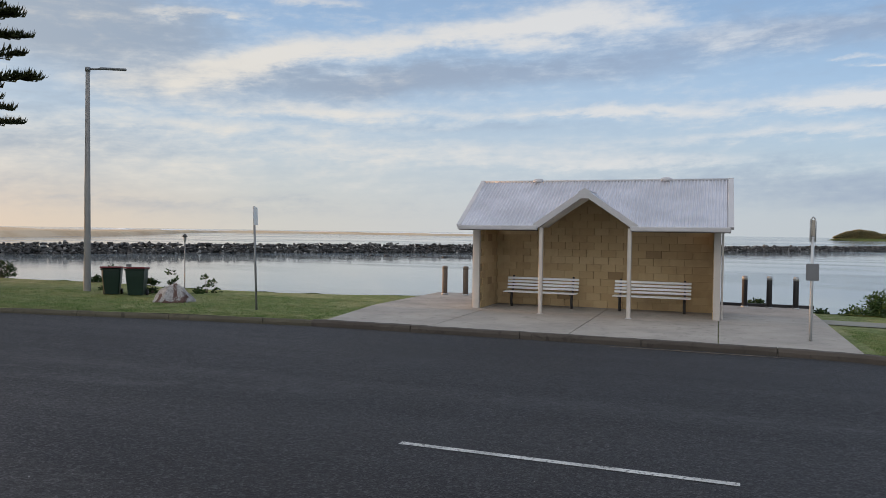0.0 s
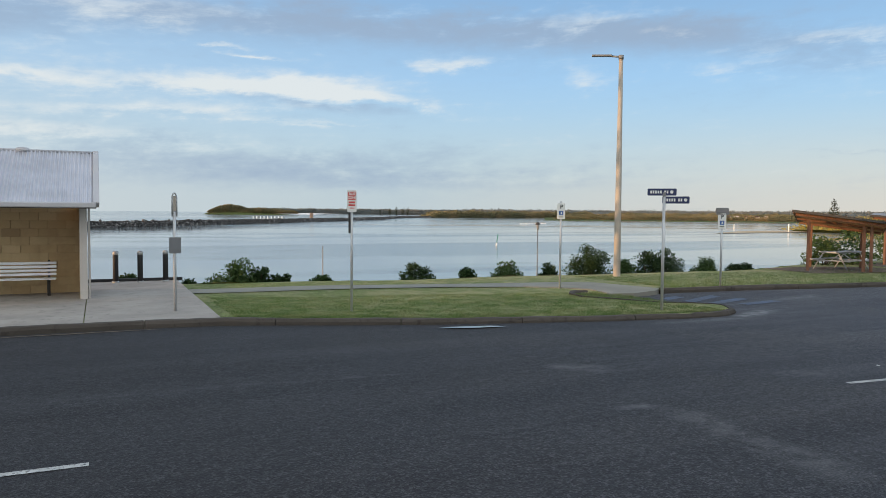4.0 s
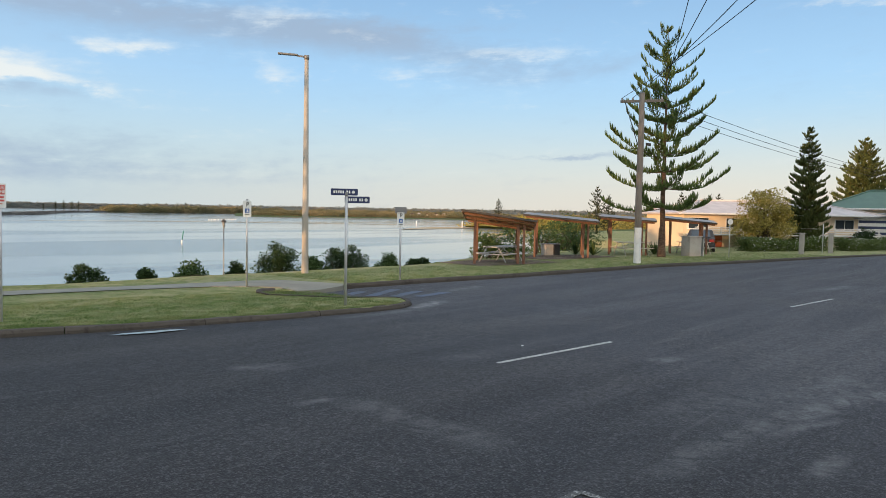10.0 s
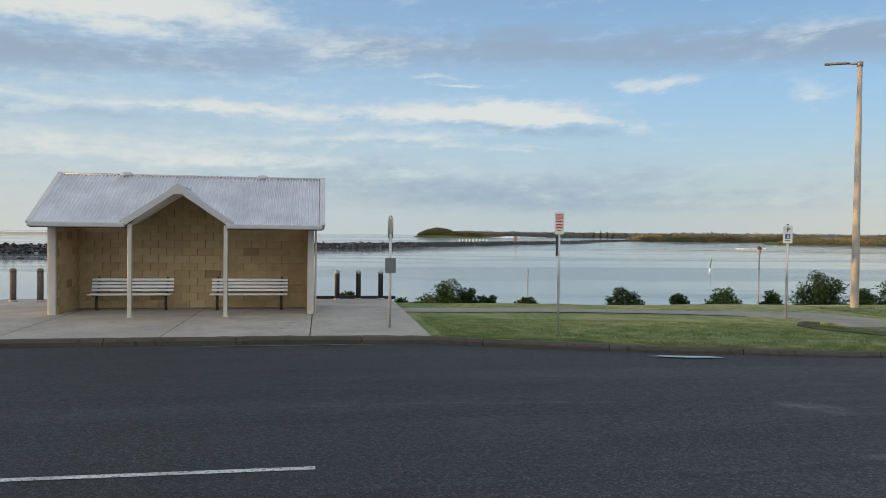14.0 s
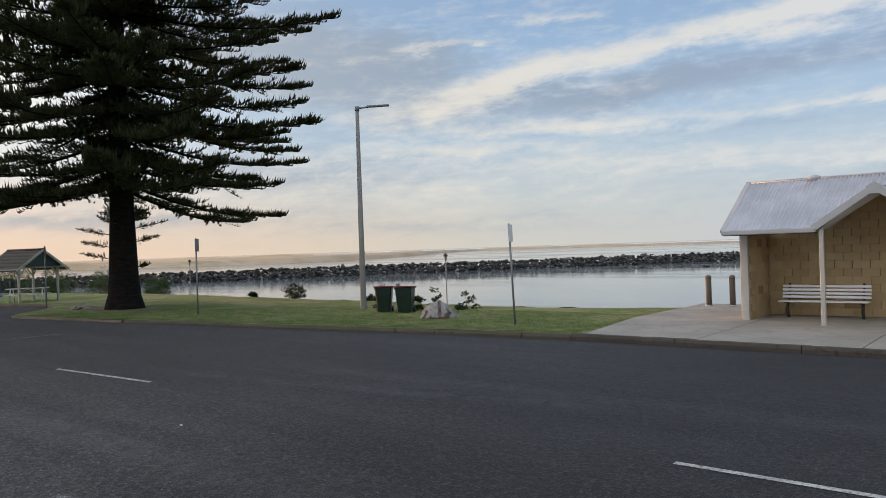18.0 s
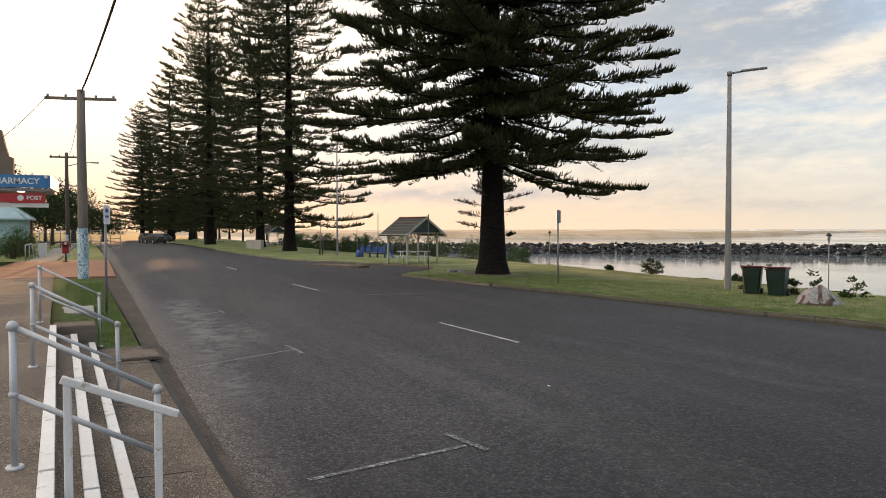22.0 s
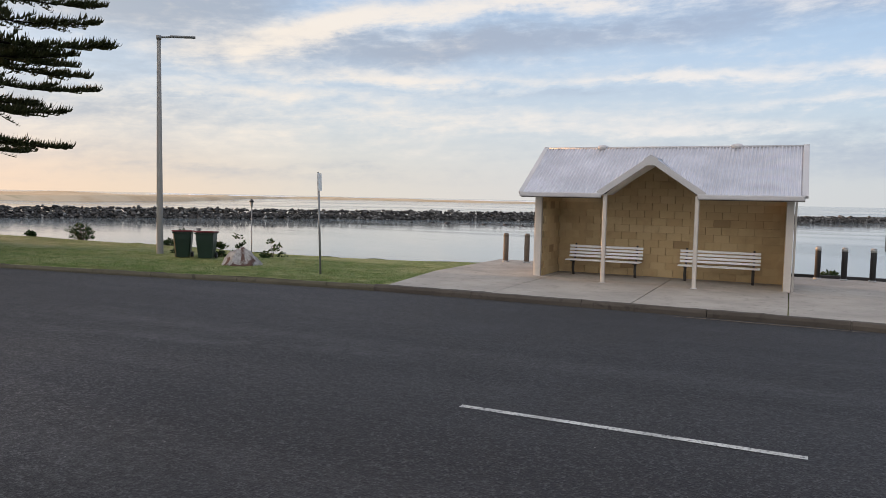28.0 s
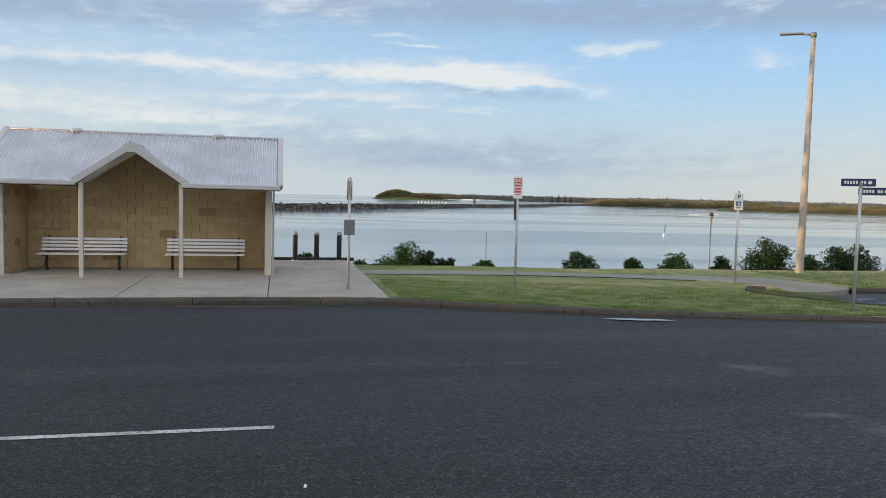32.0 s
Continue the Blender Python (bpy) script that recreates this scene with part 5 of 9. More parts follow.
    part("ridge_cap", Shape().tube([(x0 - 0.01, y_ridge, z_ridge - 0.005), (x1 + 0.01, y_ridge, z_ridge - 0.005)], 0.035, 10), M_TRIM, root)
    slope = math.atan2(z_ridge - z_eave, y_ridge)
    ln = math.hypot(z_ridge - z_eave, y_ridge)
    for x in (x0, x1):
        part("barge_board", Shape().box(x, y_ridge / 2, (z_eave + z_ridge) / 2 - 0.01, 0.13, ln, 0.075, Matrix.Rotation(slope, 4, "X")), M_TRIM, root, "grey steel barge capping")
        part("barge_board", Shape().box(x, (y_ridge + y_back) / 2, (z_eave + z_ridge) / 2 - 0.02, 0.13, ln - 0.06, 0.075, Matrix.Rotation(-math.atan2(z_ridge - z_eave, y_back - y_ridge), 4, "X")), M_TRIM, root)
    for a, b in ((x0, -1.22), (1.05, x1)):
        part("gutter", Shape().box((a + b) / 2, -0.07, z_eave - 0.045, b - a, 0.12, 0.12, b=0.02), M_TRIM, root, "pale grey square gutter")
        # fascia in the dark colour: the shadow under the gutter
        part("fascia", Shape().box((a + b) / 2, 0.03, z_eave - 0.055, b - a, 0.035, 0.13), M_SHADE_LINING, root)
    # front gablet over the posts
    gx, gz, apex = -0.045, 2.22, 3.07
    gw = 1.14
    depth = y_ridge * (apex - z_eave) / (z_ridge - z_eave)
    for sx in (-1, 1):
        sheet_rows = []
        for i in range(40):
            t = i / 39
            y = -0.08 + (depth + 0.25) * t
            r = 0.010 * math.sin(2 * math.pi * y / 0.107)
            sheet_rows.append([(gx, y, apex + 0.05 + r), (gx + sx * (gw + 0.12), y, gz - 0.02 + r)])
        part("gablet_sheet", Shape().grid(sheet_rows if sx > 0 else sheet_rows[::-1]), M_ROOF, root, "corrugated sheet of the small front gable")
        lg = math.hypot(gw + 0.1, apex - gz)
        a = math.atan2(apex - gz, gw + 0.1)
        part("gablet_barge", Shape().box(gx + sx * (gw + 0.06) / 2, -0.09, (apex + gz) / 2 + 0.0, lg + 0.06, 0.04, 0.15, Matrix.Rotation(sx * a, 4, "Y")), M_TRIM, root, "pale barge board of the front gable")
        part("gablet_lining", Shape().add([(gx, -0.06, apex - 0.04), (gx + sx * gw, -0.06, gz - 0.06), (gx + sx * gw, 0.45, gz - 0.06), (gx, depth + 0.02, apex - 0.04)], [(0, 1, 2, 3) if sx < 0 else (3, 2, 1, 0)]), M_WHITE, root, "pale lining of the small gable")
    part("gablet_apex", Shape().prism([(gx - 0.16, -0.113), (gx, -0.113), (gx + 0.16, -0.113), (gx + 0.16, -0.067), (gx, -0.067), (gx - 0.16, -0.067)], apex - 0.16, lambda x, y: apex + 0.095 - 0.62 * abs(x - gx)), M_TRIM, root)
    part("gablet_ridge", Shape().tube([(gx, -0.1, apex + 0.05), (gx, depth + 0.1, apex + 0.05)], 0.03, 8), M_TRIM, root)
    # roof vents
    for x in (-1.72, 1.72):
        part("roof_vent", Shape().ball((x, y_ridge + 0.05, z_ridge + 0.0), 0.17, 0.5, 6, 14), M_TRIM, root, "low round roof vent")
    return root


bus_shelter()


def bench(x, y, z, rz, length, label):
    root = thing("bench", label, "bench", x, y, z, rz, "benches in the shelter")
    for i in range(3):
        part("seat_slat", Shape().box(0, -0.16 + 0.135 * i, 0.445, length, 0.12, 0.03, b=0.01), M_SEAT, root)
    for i in range(4):
        part("back_slat", Shape().box(0, 0.225 + 0.022 * i, 0.535 + 0.088 * i, length, 0.028, 0.062, Matrix.Rotation(radians(-14), 4, "X"), b=0.008), M_SEAT, root)
    for sx in (-1, 1):
        px = sx * (length / 2 - 0.16)
        part("leg", Shape().tube([(px, 0.12, 0.0), (px, 0.04, 0.2), (px, 0.10, 0.42)], 0.036, 8), M_DARKSTEEL, root, "dark steel leg")
        part("bracket", Shape().box(px, 0.0, 0.415, 0.05, 0.42, 0.03).box(px, 0.27, 0.65, 0.05, 0.03, 0.46, Matrix.Rotation(radians(-14), 4, "X")), M_DARKSTEEL, root)
        part("foot_plate", Shape().box(px, 0.12, 0.006, 0.09, 0.16, 0.012), M_DARKSTEEL, root)
    return root


bench(-4.61, 19.68, -0.05, 0, 2.0, "slatted white aluminium bench against the block wall")
bench(-1.68, 19.68, -0.05, 0, 1.95, "slatted white aluminium bench with dark steel legs")

# ---- concrete apron of the shelter, in cast bays ----
apron = tagged(new("pavement"), "stained pale concrete apron around the bus shelter", "pavement", "", "structure")
joints = (-8.95, -5.85, -2.87, -0.04, 2.36)


def apron_bay(a, b, c, d):
    pts = [a, b, c, d]
    s = Shape().prism(pts, -0.32, lambda x, y: -0.012 - 0.0025 * (y - 14.4))
    part("slab", s, M_CONCRETE, apron)


for i in range(4):
    l, r = joints[i] + 0.011, joints[i + 1] - 0.011
    lo_l, lo_r = (-8.36 if i == 0 else l), r
    apron_bay((lo_l, along(FRONT, lo_l) + 0.165), (lo_r, along(FRONT, lo_r) + 0.165), (r, 18.2), (l, 18.2))
    apron_bay((l, 18.215), (r, 18.215), (r, 23.25), (l, 23.25))


# ---- signs, poles and columns ----
def post_pipe(parent, h, r=0.03, mat=None, name="pole", seg=12):
    part(name, Shape().tube([(0, 0, -0.25), (0, 0, h)], r, seg), mat or M_GALV, parent)
    part("pole_cap", Shape().ball((0, 0, h), r * 1.08, 0.5, 4, 10), M_GALV_DULL, parent)


def plate(parent, w, h, z, mat, m=None, name="sign_plate", label="", t=0.004, y=-0.036, r=0.02):
    """A flat plate with round corners facing -y."""
    pts = []
    for cx, cz, a0 in ((w / 2 - r, h / 2 - r, 0), (-w / 2 + r, h / 2 - r, 90), (-w / 2 + r, -h / 2 + r, 180), (w / 2 - r, -h / 2 + r, 270)):
        for k in range(4):
            a = radians(a0 + 30 * k)
            pts.append((cx + r * math.cos(a), cz + r * math.sin(a)))
    k = len(pts)
    verts = [(x, y - t, zz + z) for x, zz in pts] + [(x, y, zz + z) for x, zz in pts]
    faces = [tuple(range(k)), tuple(range(k, 2 * k))[::-1]] + [((i + 1) % k, i, i + k, (i + 1) % k + k) for i in range(k)]
    return part(name, Shape().add(verts, faces), mat, parent, label, m)


def bars(parent, rows, y, mat, name="text_bar"):
    """Unreadable writing: plain bars (x, z, width, height)."""
    for x, z, w, h in rows:
        part(name, Shape().box(x, y, z, w, 0.002, h, b=0.0), mat, parent)


def sign_post(name, label, x, y, z, rz, h, r=0.03, group="", mat=None):
    root = thing(name, label, "sign", x, y, z, rz, group)
    post_pipe(root, h, r, mat)
    return root


# bus zone sign
s = sign_post("bus_zone_sign", "white and red bus zone sign on a galvanised pole", 5.02, 14.55, -0.02, -18, 2.5, group="street signs")
s.scale = (0.86, 0.86, 1)
p = plate(s, 0.225, 0.45, 2.29, M_SIGNWHITE)
plate(s, 0.18, 0.17, 2.40, M_SIGNRED, name="red_panel", y=-0.0415, t=0.002, r=0.012)
words("BUS", 0.085, M_SIGNWHITE, s, pose(0, -0.045, 2.438), bold=0.002)
words("ZONE", 0.068, M_SIGNWHITE, s, pose(0, -0.045, 2.362), bold=0.002)
bars(s, [(0, 2.265, 0.15, 0.035), (0, 2.205, 0.16, 0.035), (0, 2.145, 0.10, 0.018)], -0.0425, M_SIGNRED)
part("timetable_case", Shape().box(-0.055, -0.045, 1.83, 0.05, 0.04, 0.42, b=0.01), M_DARKSTEEL, s, "narrow dark timetable holder")

# stop flag at the shelter
s = sign_post("bus_stop_flag", "grey bus stop pole with a looped flag seen edge on", 1.64, 15.8, -0.03, 6, 2.05, group="street signs")
loop = [(0.02 * 0 + 0.045 * math.cos(a), 0.0, 2.30 + 0.13 * math.sin(a)) for a in np.linspace(-0.2, math.pi + 0.2, 14)]
part("flag_loop", Shape().tube([(0.045, 0, 1.95)] + loop + [(-0.045, 0, 1.95)], 0.016, 8), M_GALV, s)
part("flag", Shape().box(0, 0, 2.17, 0.07, 0.02, 0.40, b=0.01), M_CONCPOLE, s, "weathered tan flag panel")
plate(s, 0.235, 0.33, 1.36, M_ALU, label="plain grey timetable board")

# accessible parking signs
def parking_sign(x, y, rz, h, label, extra=False):
    s = sign_post("parking_sign", label, x, y, -0.08, rz, h, group="street signs")
    plate(s, 0.225, 0.45, h - 0.26, M_SIGNWHITE)
    words("P", 0.16, M_SIGNBLACK, s, pose(0.01, -0.042, h - 0.14), bold=0.003)
    plate(s, 0.12, 0.12, h - 0.31, M_SIGNBLUE, name="blue_panel", y=-0.0415, t=0.002, r=0.01)
    part("access_mark", Shape().box(0.005, -0.045, h - 0.31, 0.03, 0.002, 0.07, b=0).box(0.01, -0.045, h - 0.335, 0.055, 0.002, 0.02, b=0), M_SIGNWHITE, s)
    bars(s, [(0, h - 0.42, 0.12, 0.02)], -0.0425, M_SIGNBLACK)
    if extra:
        plate(s, 0.36, 0.20, h + 0.02, M_ALU, label="grey notice plate")
    return s


parking_sign(12.1, 17.3, -30, 2.46, "white parking sign with blue access panel on a pole")
parking_sign(16.6, 15.72, -40, 2.22, "white access parking sign below a grey notice plate", True)

# street name blades
s = thing("street_name_sign", "galvanised pole with two crossed navy street name blades", "sign", 11.25, 12.16, -0.02, -42, "street signs")
post_pipe(s, 2.5, 0.032)
for dx, z, rz, w in ((-0.05, 2.55, 2, 0.60), (0.24, 2.38, -6, 0.56)):
    blade = plate(s, w, 0.15, z, M_SIGNNAVY, pose(dx, 0, 0, 0, 0, rz), name="name_blade", label="navy street name blade", y=-0.02)
    bars(blade, [(-0.225 + 0.05 * k, z, 0.034, 0.062) for k in range(5)] + [(0.065, z, 0.034, 0.062), (0.115, z, 0.034, 0.062)], -0.0265, M_SIGNWHITE)
    part("round_mark", Shape().tube([(0.20, -0.024, z), (0.20, -0.028, z)], 0.036, 14), M_SIGNWHITE, blade)
part("top_cap", Shape().box(0, 0, 2.5, 0.07, 0.07, 0.1, b=0.01), M_GALV_DULL, s)

# thin signs of the left lawn, seen from the back or edge on
for x, y, rz, h, w, lab in ((-11.0, 15.66, 98, 2.66, 0.225, "parking sign turned edge on beside the lawn"), (-23.3, 14.1, 112, 2.72, 0.225, "parking sign turned edge on by the big pine"), (-34.0, 13.35, 75, 2.75, 0.07, "sign pole near the picnic hut")):
    s = sign_post("parking_sign", lab, x, y, -0.08, rz, h, 0.028, "street signs", M_GALV_DULL)
    plate(s, w, 0.45, h - 0.24, M_SIGNWHITE if x > -20 else M_GALV_DULL)
    if x > -20:
        s.matrix_basis = s.matrix_basis @ Matrix.Rotation(-0.035, 4, "X")
s = sign_post("parking_sign", "small white parking sign on a leaning pole by the verge", -19.2, -0.72, 0.0, 145, 2.52, 0.03, "street signs", M_GALV_DULL)
plate(s, 0.225, 0.44, 2.30, M_SIGNWHITE)
bars(s, [(0, 2.40, 0.11, 0.09), (0.0, 2.26, 0.13, 0.05)], -0.0425, M_SIGNBLUE)


def lamp_column(x, y, z, h, r, arm, label, mat):
    s = thing("street_lamp", label, "street lamp", x, y, z, 0, "street lamps")
    part("column", Shape().tube([(0, 0, -0.2), (0, 0, 0.02), (0, 0, 1.5), (0, 0, h)], [r * 1.0, r, r * 0.92, r * 0.55], 14), mat, s)
    part("collar", Shape().tube([(0, 0, h - 0.12), (0, 0, h + 0.02)], r * 0.72, 12), M_GALV_DULL, s)
    part("arm", Shape().tube([(0, 0, h - 0.04), (arm[0] * 0.35, arm[1] * 0.35, h + 0.0)], 0.035, 8), M_GALV_DULL, s)
    a = math.atan2(arm[1], arm[0])
    part("lantern", Shape().box(arm[0] * 0.68, arm[1] * 0.68, h + 0.03, math.hypot(*arm) * 0.72, 0.17, 0.06, Matrix.Rotation(a, 4, "Z") @ Matrix.Rotation(-0.04, 4, "Y"), b=0.02), M_GALV_DULL, s, "slim flat lantern head")
    return s


lamp_column(-19.1, 18.05, -0.1, 7.2, 0.11, (0.80, 0.75), "tall grey concrete street lamp on the lawn", M_GREYPOLE)
lamp_column(16.45, 20.25, -0.1, 7.55, 0.122, (-0.72, 0.60), "tall tapered concrete street lamp above the shrubs", M_CONCPOLE)
lamp_column(-54.4, 14.2, -0.1, 8.7, 0.075, (0.3, 0.9), "distant grey street lamp among the pines", M_GALV_DULL)


def garden_lamp(x, y, z, h, label):
    s = thing("garden_lamp", label, "lamp", x, y, z, 0, "shore lamps")
    part("pole", Shape().tube([(0, 0, -1.2), (0, 0, h)], 0.02, 8), M_GALV_DULL, s)
    part("lantern", Shape().tube([(0, 0, h), (0, 0, h + 0.08), (0, 0, h + 0.2)], [0.022, 0.045, 0.05], 8), M_LAMPGLASS, s)
    part("hood", Shape().tube([(0, 0, h + 0.19), (0, 0, h + 0.23), (0, 0, h + 0.30)], [0.10, 0.075, 0.02], 10), M_DARKSTEEL, s)


garden_lamp(-17.2, 20.4, -0.1, 1.62, "thin shore lamp with a small dark hood")
garden_lamp(-36.5, 21.8, -0.15, 1.7, "thin shore lamp with a small dark hood")
garden_lamp(14.08, 21.62, -0.15, 1.62, "thin shore lamp with a small dark hood")


# ---- things on the lawn by the shelter ----
def wheelie_bin(x, y, rz, label):
    s = thing("wheelie_bin", label, "rubbish bin", x, y, -0.10, rz, "bins on the lawn")
    body = Shape()
    lo, hi = (0.21, 0.24), (0.275, 0.33)
    rows = []
    for z, k in ((0.06, 0.0), (0.3, 0.4), (0.62, 0.85), (0.84, 1.0)):
        hx, hy = lo[0] + (hi[0] - lo[0]) * k, lo[1] + (hi[1] - lo[1]) * k
        rows.append([(hx * cx, hy * cy, z) for cx, cy in ((-0.85, -1), (0.85, -1), (1, -0.85), (1, 0.85), (0.85, 1), (-0.85, 1), (-1, 0.85), (-1, -0.85), (-0.85, -1))])
    body.grid(rows[::-1], False)
    body.f += [tuple(range(27, 35))]
    body.s += [False]
    part("body", body, M_BIN, s)
    part("rim", Shape().box(0, 0, 0.83, 0.60, 0.70, 0.045, b=0.015), M_BIN, s)
    part("lid", Shape().box(0, -0.01, 0.875, 0.62, 0.74, 0.05, Matrix.Rotation(radians(-3), 4, "X"), b=0.022), M_BINLID, s, "dark red hinged lid")
    part("handle", Shape().tube([(-0.24, 0.36, 0.83), (-0.24, 0.42, 0.84), (0.24, 0.42, 0.84), (0.24, 0.36, 0.83)], 0.016, 8), M_BIN, s)
    for sx in (-1, 1):
        w = part("wheel", Shape().tube([(sx * 0.22, 0.25, 0.10), (sx * 0.28, 0.25, 0.10)], 0.10, 14), M_RUBBER, s, "black wheel")
        part("hub", Shape().tube([(sx * 0.285, 0.25, 0.10), (sx * 0.292, 0.25, 0.10)], 0.035, 8), M_GALV_DULL, w)
    plate(s, 0.11, 0.30, 0.55, M_SIGNWHITE, pose(0, -0.262, 0, -6), name="bin_label", y=0.0)
    return s


wheelie_bin(-17.62, 17.6, 38, "dark green wheelie bin with a red lid on the lawn")
wheelie_bin(-16.80, 17.76, 30, "dark green wheelie bin with a red lid and pale sticker")
s = thing("bin_post", "short steel post between the two bins", "post", -17.3, 17.95, -0.1, 0)
part("post", Shape().tube([(0, 0, -0.2), (0, 0, 0.95)], 0.03, 8), M_GALV_DULL, s)
part("post_head", Shape().box(0, 0, 0.93, 0.18, 0.05, 0.08), M_GALV_DULL, s)


def boulder(name, label, x, y, z, size, seed, peak=(0.0, 0.0)):
    """A broken rock: flat fracture faces meeting in worn edges."""
    rng = np.random.default_rng(int(seed * 10))
    cuts = rng.normal(0, 1, (16, 3))
    cuts[:, 2] = np.abs(cuts[:, 2]) * 0.8
    cuts /= np.linalg.norm(cuts, axis=1, keepdims=True)
    reach = rng.uniform(0.74, 0.95, 16)
    bm = bmesh.new()
    bmesh.ops.create_icosphere(bm, subdivisions=5, radius=1.0)
    for v in bm.verts:
        p = v.co.copy()
        d = np.maximum(cuts @ np.array(p), 1e-3)
        k = min(1.05, float((reach / d).min())) + 0.035 * noise.noise(p * 3.1 + Vector((0, seed, 0))) + 0.022 * noise.noise(p * 9)
        zz = max(0.0, p.z * k)
        v.co = Vector(((p.x * k + peak[0] * zz) * size[0], (p.y * k + peak[1] * zz) * size[1], (p.z * k + 0.3) * size[2] if p.z > -0.3 else -0.1))
    me = bpy.data.meshes.new(name)
    bm.to_mesh(me)
    bm.free()
    ob = part(name, me, M_ROCK)
    ob.location = (x, y, z)
    return tagged(ob, label, "rock")


boulder("boulder", "broken grey white boulder with red brown patches on the grass", -14.25, 16.45, -0.12, (0.60, 0.46, 0.45), 2.0, (-0.32, 0.1))
boulder("boulder", "flat pale rock at the foot of the big pine", -31.4, 13.6, -0.12, (0.65, 0.5, 0.22), 5.0)

sl = "leafy green shrub on the water's edge"
for i, (x, y, w, h, lab) in enumerate(((-15.6, 19.55, 0.95, 0.62, "small straggly dark leafy shrub near the boulder"), (-16.75, 19.2, 0.5, 0.78, "small dark leafy shrub behind the boulder"), (-18.95, 18.9, 0.62, 0.95, "dark leafy shrub behind the bins"), (-17.05, 18.65, 0.42, 0.62, "dark leafy shrub behind the bins"), (-28.3, 22.4, 1.35, 0.78, "grey green shrub at the lawn's edge"), (-22.3, 21.6, 1.1, 0.35, "low straggly shrub at the lawn's edge"), (-31.6, 22.3, 0.5, 0.25, "low straggly shrub at the lawn's edge"))):
    bush("shrub", lab, x, y, -0.2, w, w * 0.8, h, 0.115 if w < 1.0 else 0.085, 11 if w < 1.0 else 46, 34, M_LEAF_DARK, 50 + i, group="shrubs on the shore")
for i, (x, w, top) in enumerate(((-0.6, 0.8, 0.05), (0.95, 0.9, 0.12), (2.65, 0.7, -0.1), (3.9, 1.45, 0.62), (4.75, 0.8, 0.36), (5.42, 0.6, 0.2), (6.7, 0.85, 0.02), (10.05, 1.4, 0.28), (11.95, 0.7, 0.06), (13.6, 1.1, 0.25), (15.35, 0.8, 0.16),
                             (17.3, 2.0, 0.80), (18.95, 0.9, 0.2), (20.1, 1.4, 0.6), (21.1, 1.5, 0.62), (23.15, 1.25, 0.22), (25.2, 1.5, 0.02))):
    y = 22.9 if x > 2 else 23.9
    bush("shrub", sl, x, y, -0.75, w * 0.98, w * 0.8, (top + 0.75) * 0.96, 0.10, int(20 + 22 * w), 84, M_LEAF_DARK if i % 3 else M_LEAF, 80 + i, group="shrubs on the shore")


def bollard(x, y, h, r, label, mat, cap):
    s = thing("bollard", label, "bollard", x, y, -0.035, 0, "bollards behind the shelter")
    part("post", Shape().tube([(0, 0, -0.1), (0, 0, h - 0.04), (0, 0, h)], [r, r, r * 0.8], 14), mat, s)
    part("cap", Shape().tube([(0, 0, h - 0.10), (0, 0, h - 0.03), (0, 0, h + 0.015)], [r * 1.05, r * 1.05, r * 0.6], 14), cap, s)
    part("base_collar", Shape().tube([(0, 0, 0), (0, 0, 0.045)], [r * 1.35, r * 1.2], 14), M_CAP, s)


for x, y in ((-8.42, 22.4), (-7.72, 22.45)):
    bollard(x, y, 0.93, 0.085, "weathered brown timber bollard on the concrete apron", M_TIMBER_BOLLARD, M_TIMBER_BOLLARD)
for x, y in ((0.66, 22.75), (1.31, 22.75), (2.0, 22.8)):
    bollard(x, y, 0.90, 0.075, "black plastic bollard with a grey cap", M_BLACKPLASTIC, M_CAP)
s = thing("edge_beam", "dark timber beam edging the apron behind the bollards", "timber beam", 0.8, 23.15, -0.04)
part("beam", Shape().box(0, 0, 0.04, 3.4, 0.1, 0.1), M_BLACKPLASTIC, s)

# footpath of the right lawn
def ribbon(points, widths, lift, k=60):
    pts = np.array(points, float)
    d = np.r_[0, np.cumsum(np.hypot(*np.diff(pts, axis=0).T))]
    rows = []
    for u in np.linspace(0, d[-1], k):
        x, y, w = np.interp(u, d, pts[:, 0]), np.interp(u, d, pts[:, 1]), np.interp(u, d, widths)
        x2, y2 = np.interp(min(u + 0.4, d[-1]), d, pts[:, 0]), np.interp(min(u + 0.4, d[-1]), d, pts[:, 1])
        x1, y1 = np.interp(max(u - 0.4, 0), d, pts[:, 0]), np.interp(max(u - 0.4, 0), d, pts[:, 1])
        t = np.array([x2 - x1, y2 - y1]) / (np.hypot(x2 - x1, y2 - y1) + 1e-9)
        n2 = np.array([-t[1], t[0]])
        rows.append([(x + n2[0] * w * q, y + n2[1] * w * q, lift(x + n2[0] * w * q, y + n2[1] * w * q)) for q in (0.5, 0.25, 0, -0.25, -0.5)])
    return Shape().grid(rows)


structure("pavement", ribbon([(2.38, 20.25), (5, 19.95), (9.6, 19.15), (11.6, 18.55)], [1.15, 1.1, 1.05, 1.2], lambda x, y: lawn_z(x, y) + 0.02), M_PATH, "narrow pale concrete footpath across the lawn", "footpath")

structure("pavement", Shape().prism([(11.4, 18.03), (12.21, 17.32), (12.6, 16.5), (12.35, 15.32), (12.97, 15.13), (13.96, 15.42), (14.45, 15.86), (14.2, 17.1), (13.96, 18.2), (13.1, 18.75), (11.78, 19.1)], -0.4, lambda x, y: lawn_z(x, y) + 0.025), M_PATH, "pale concrete path flaring down to the road", "footpath")

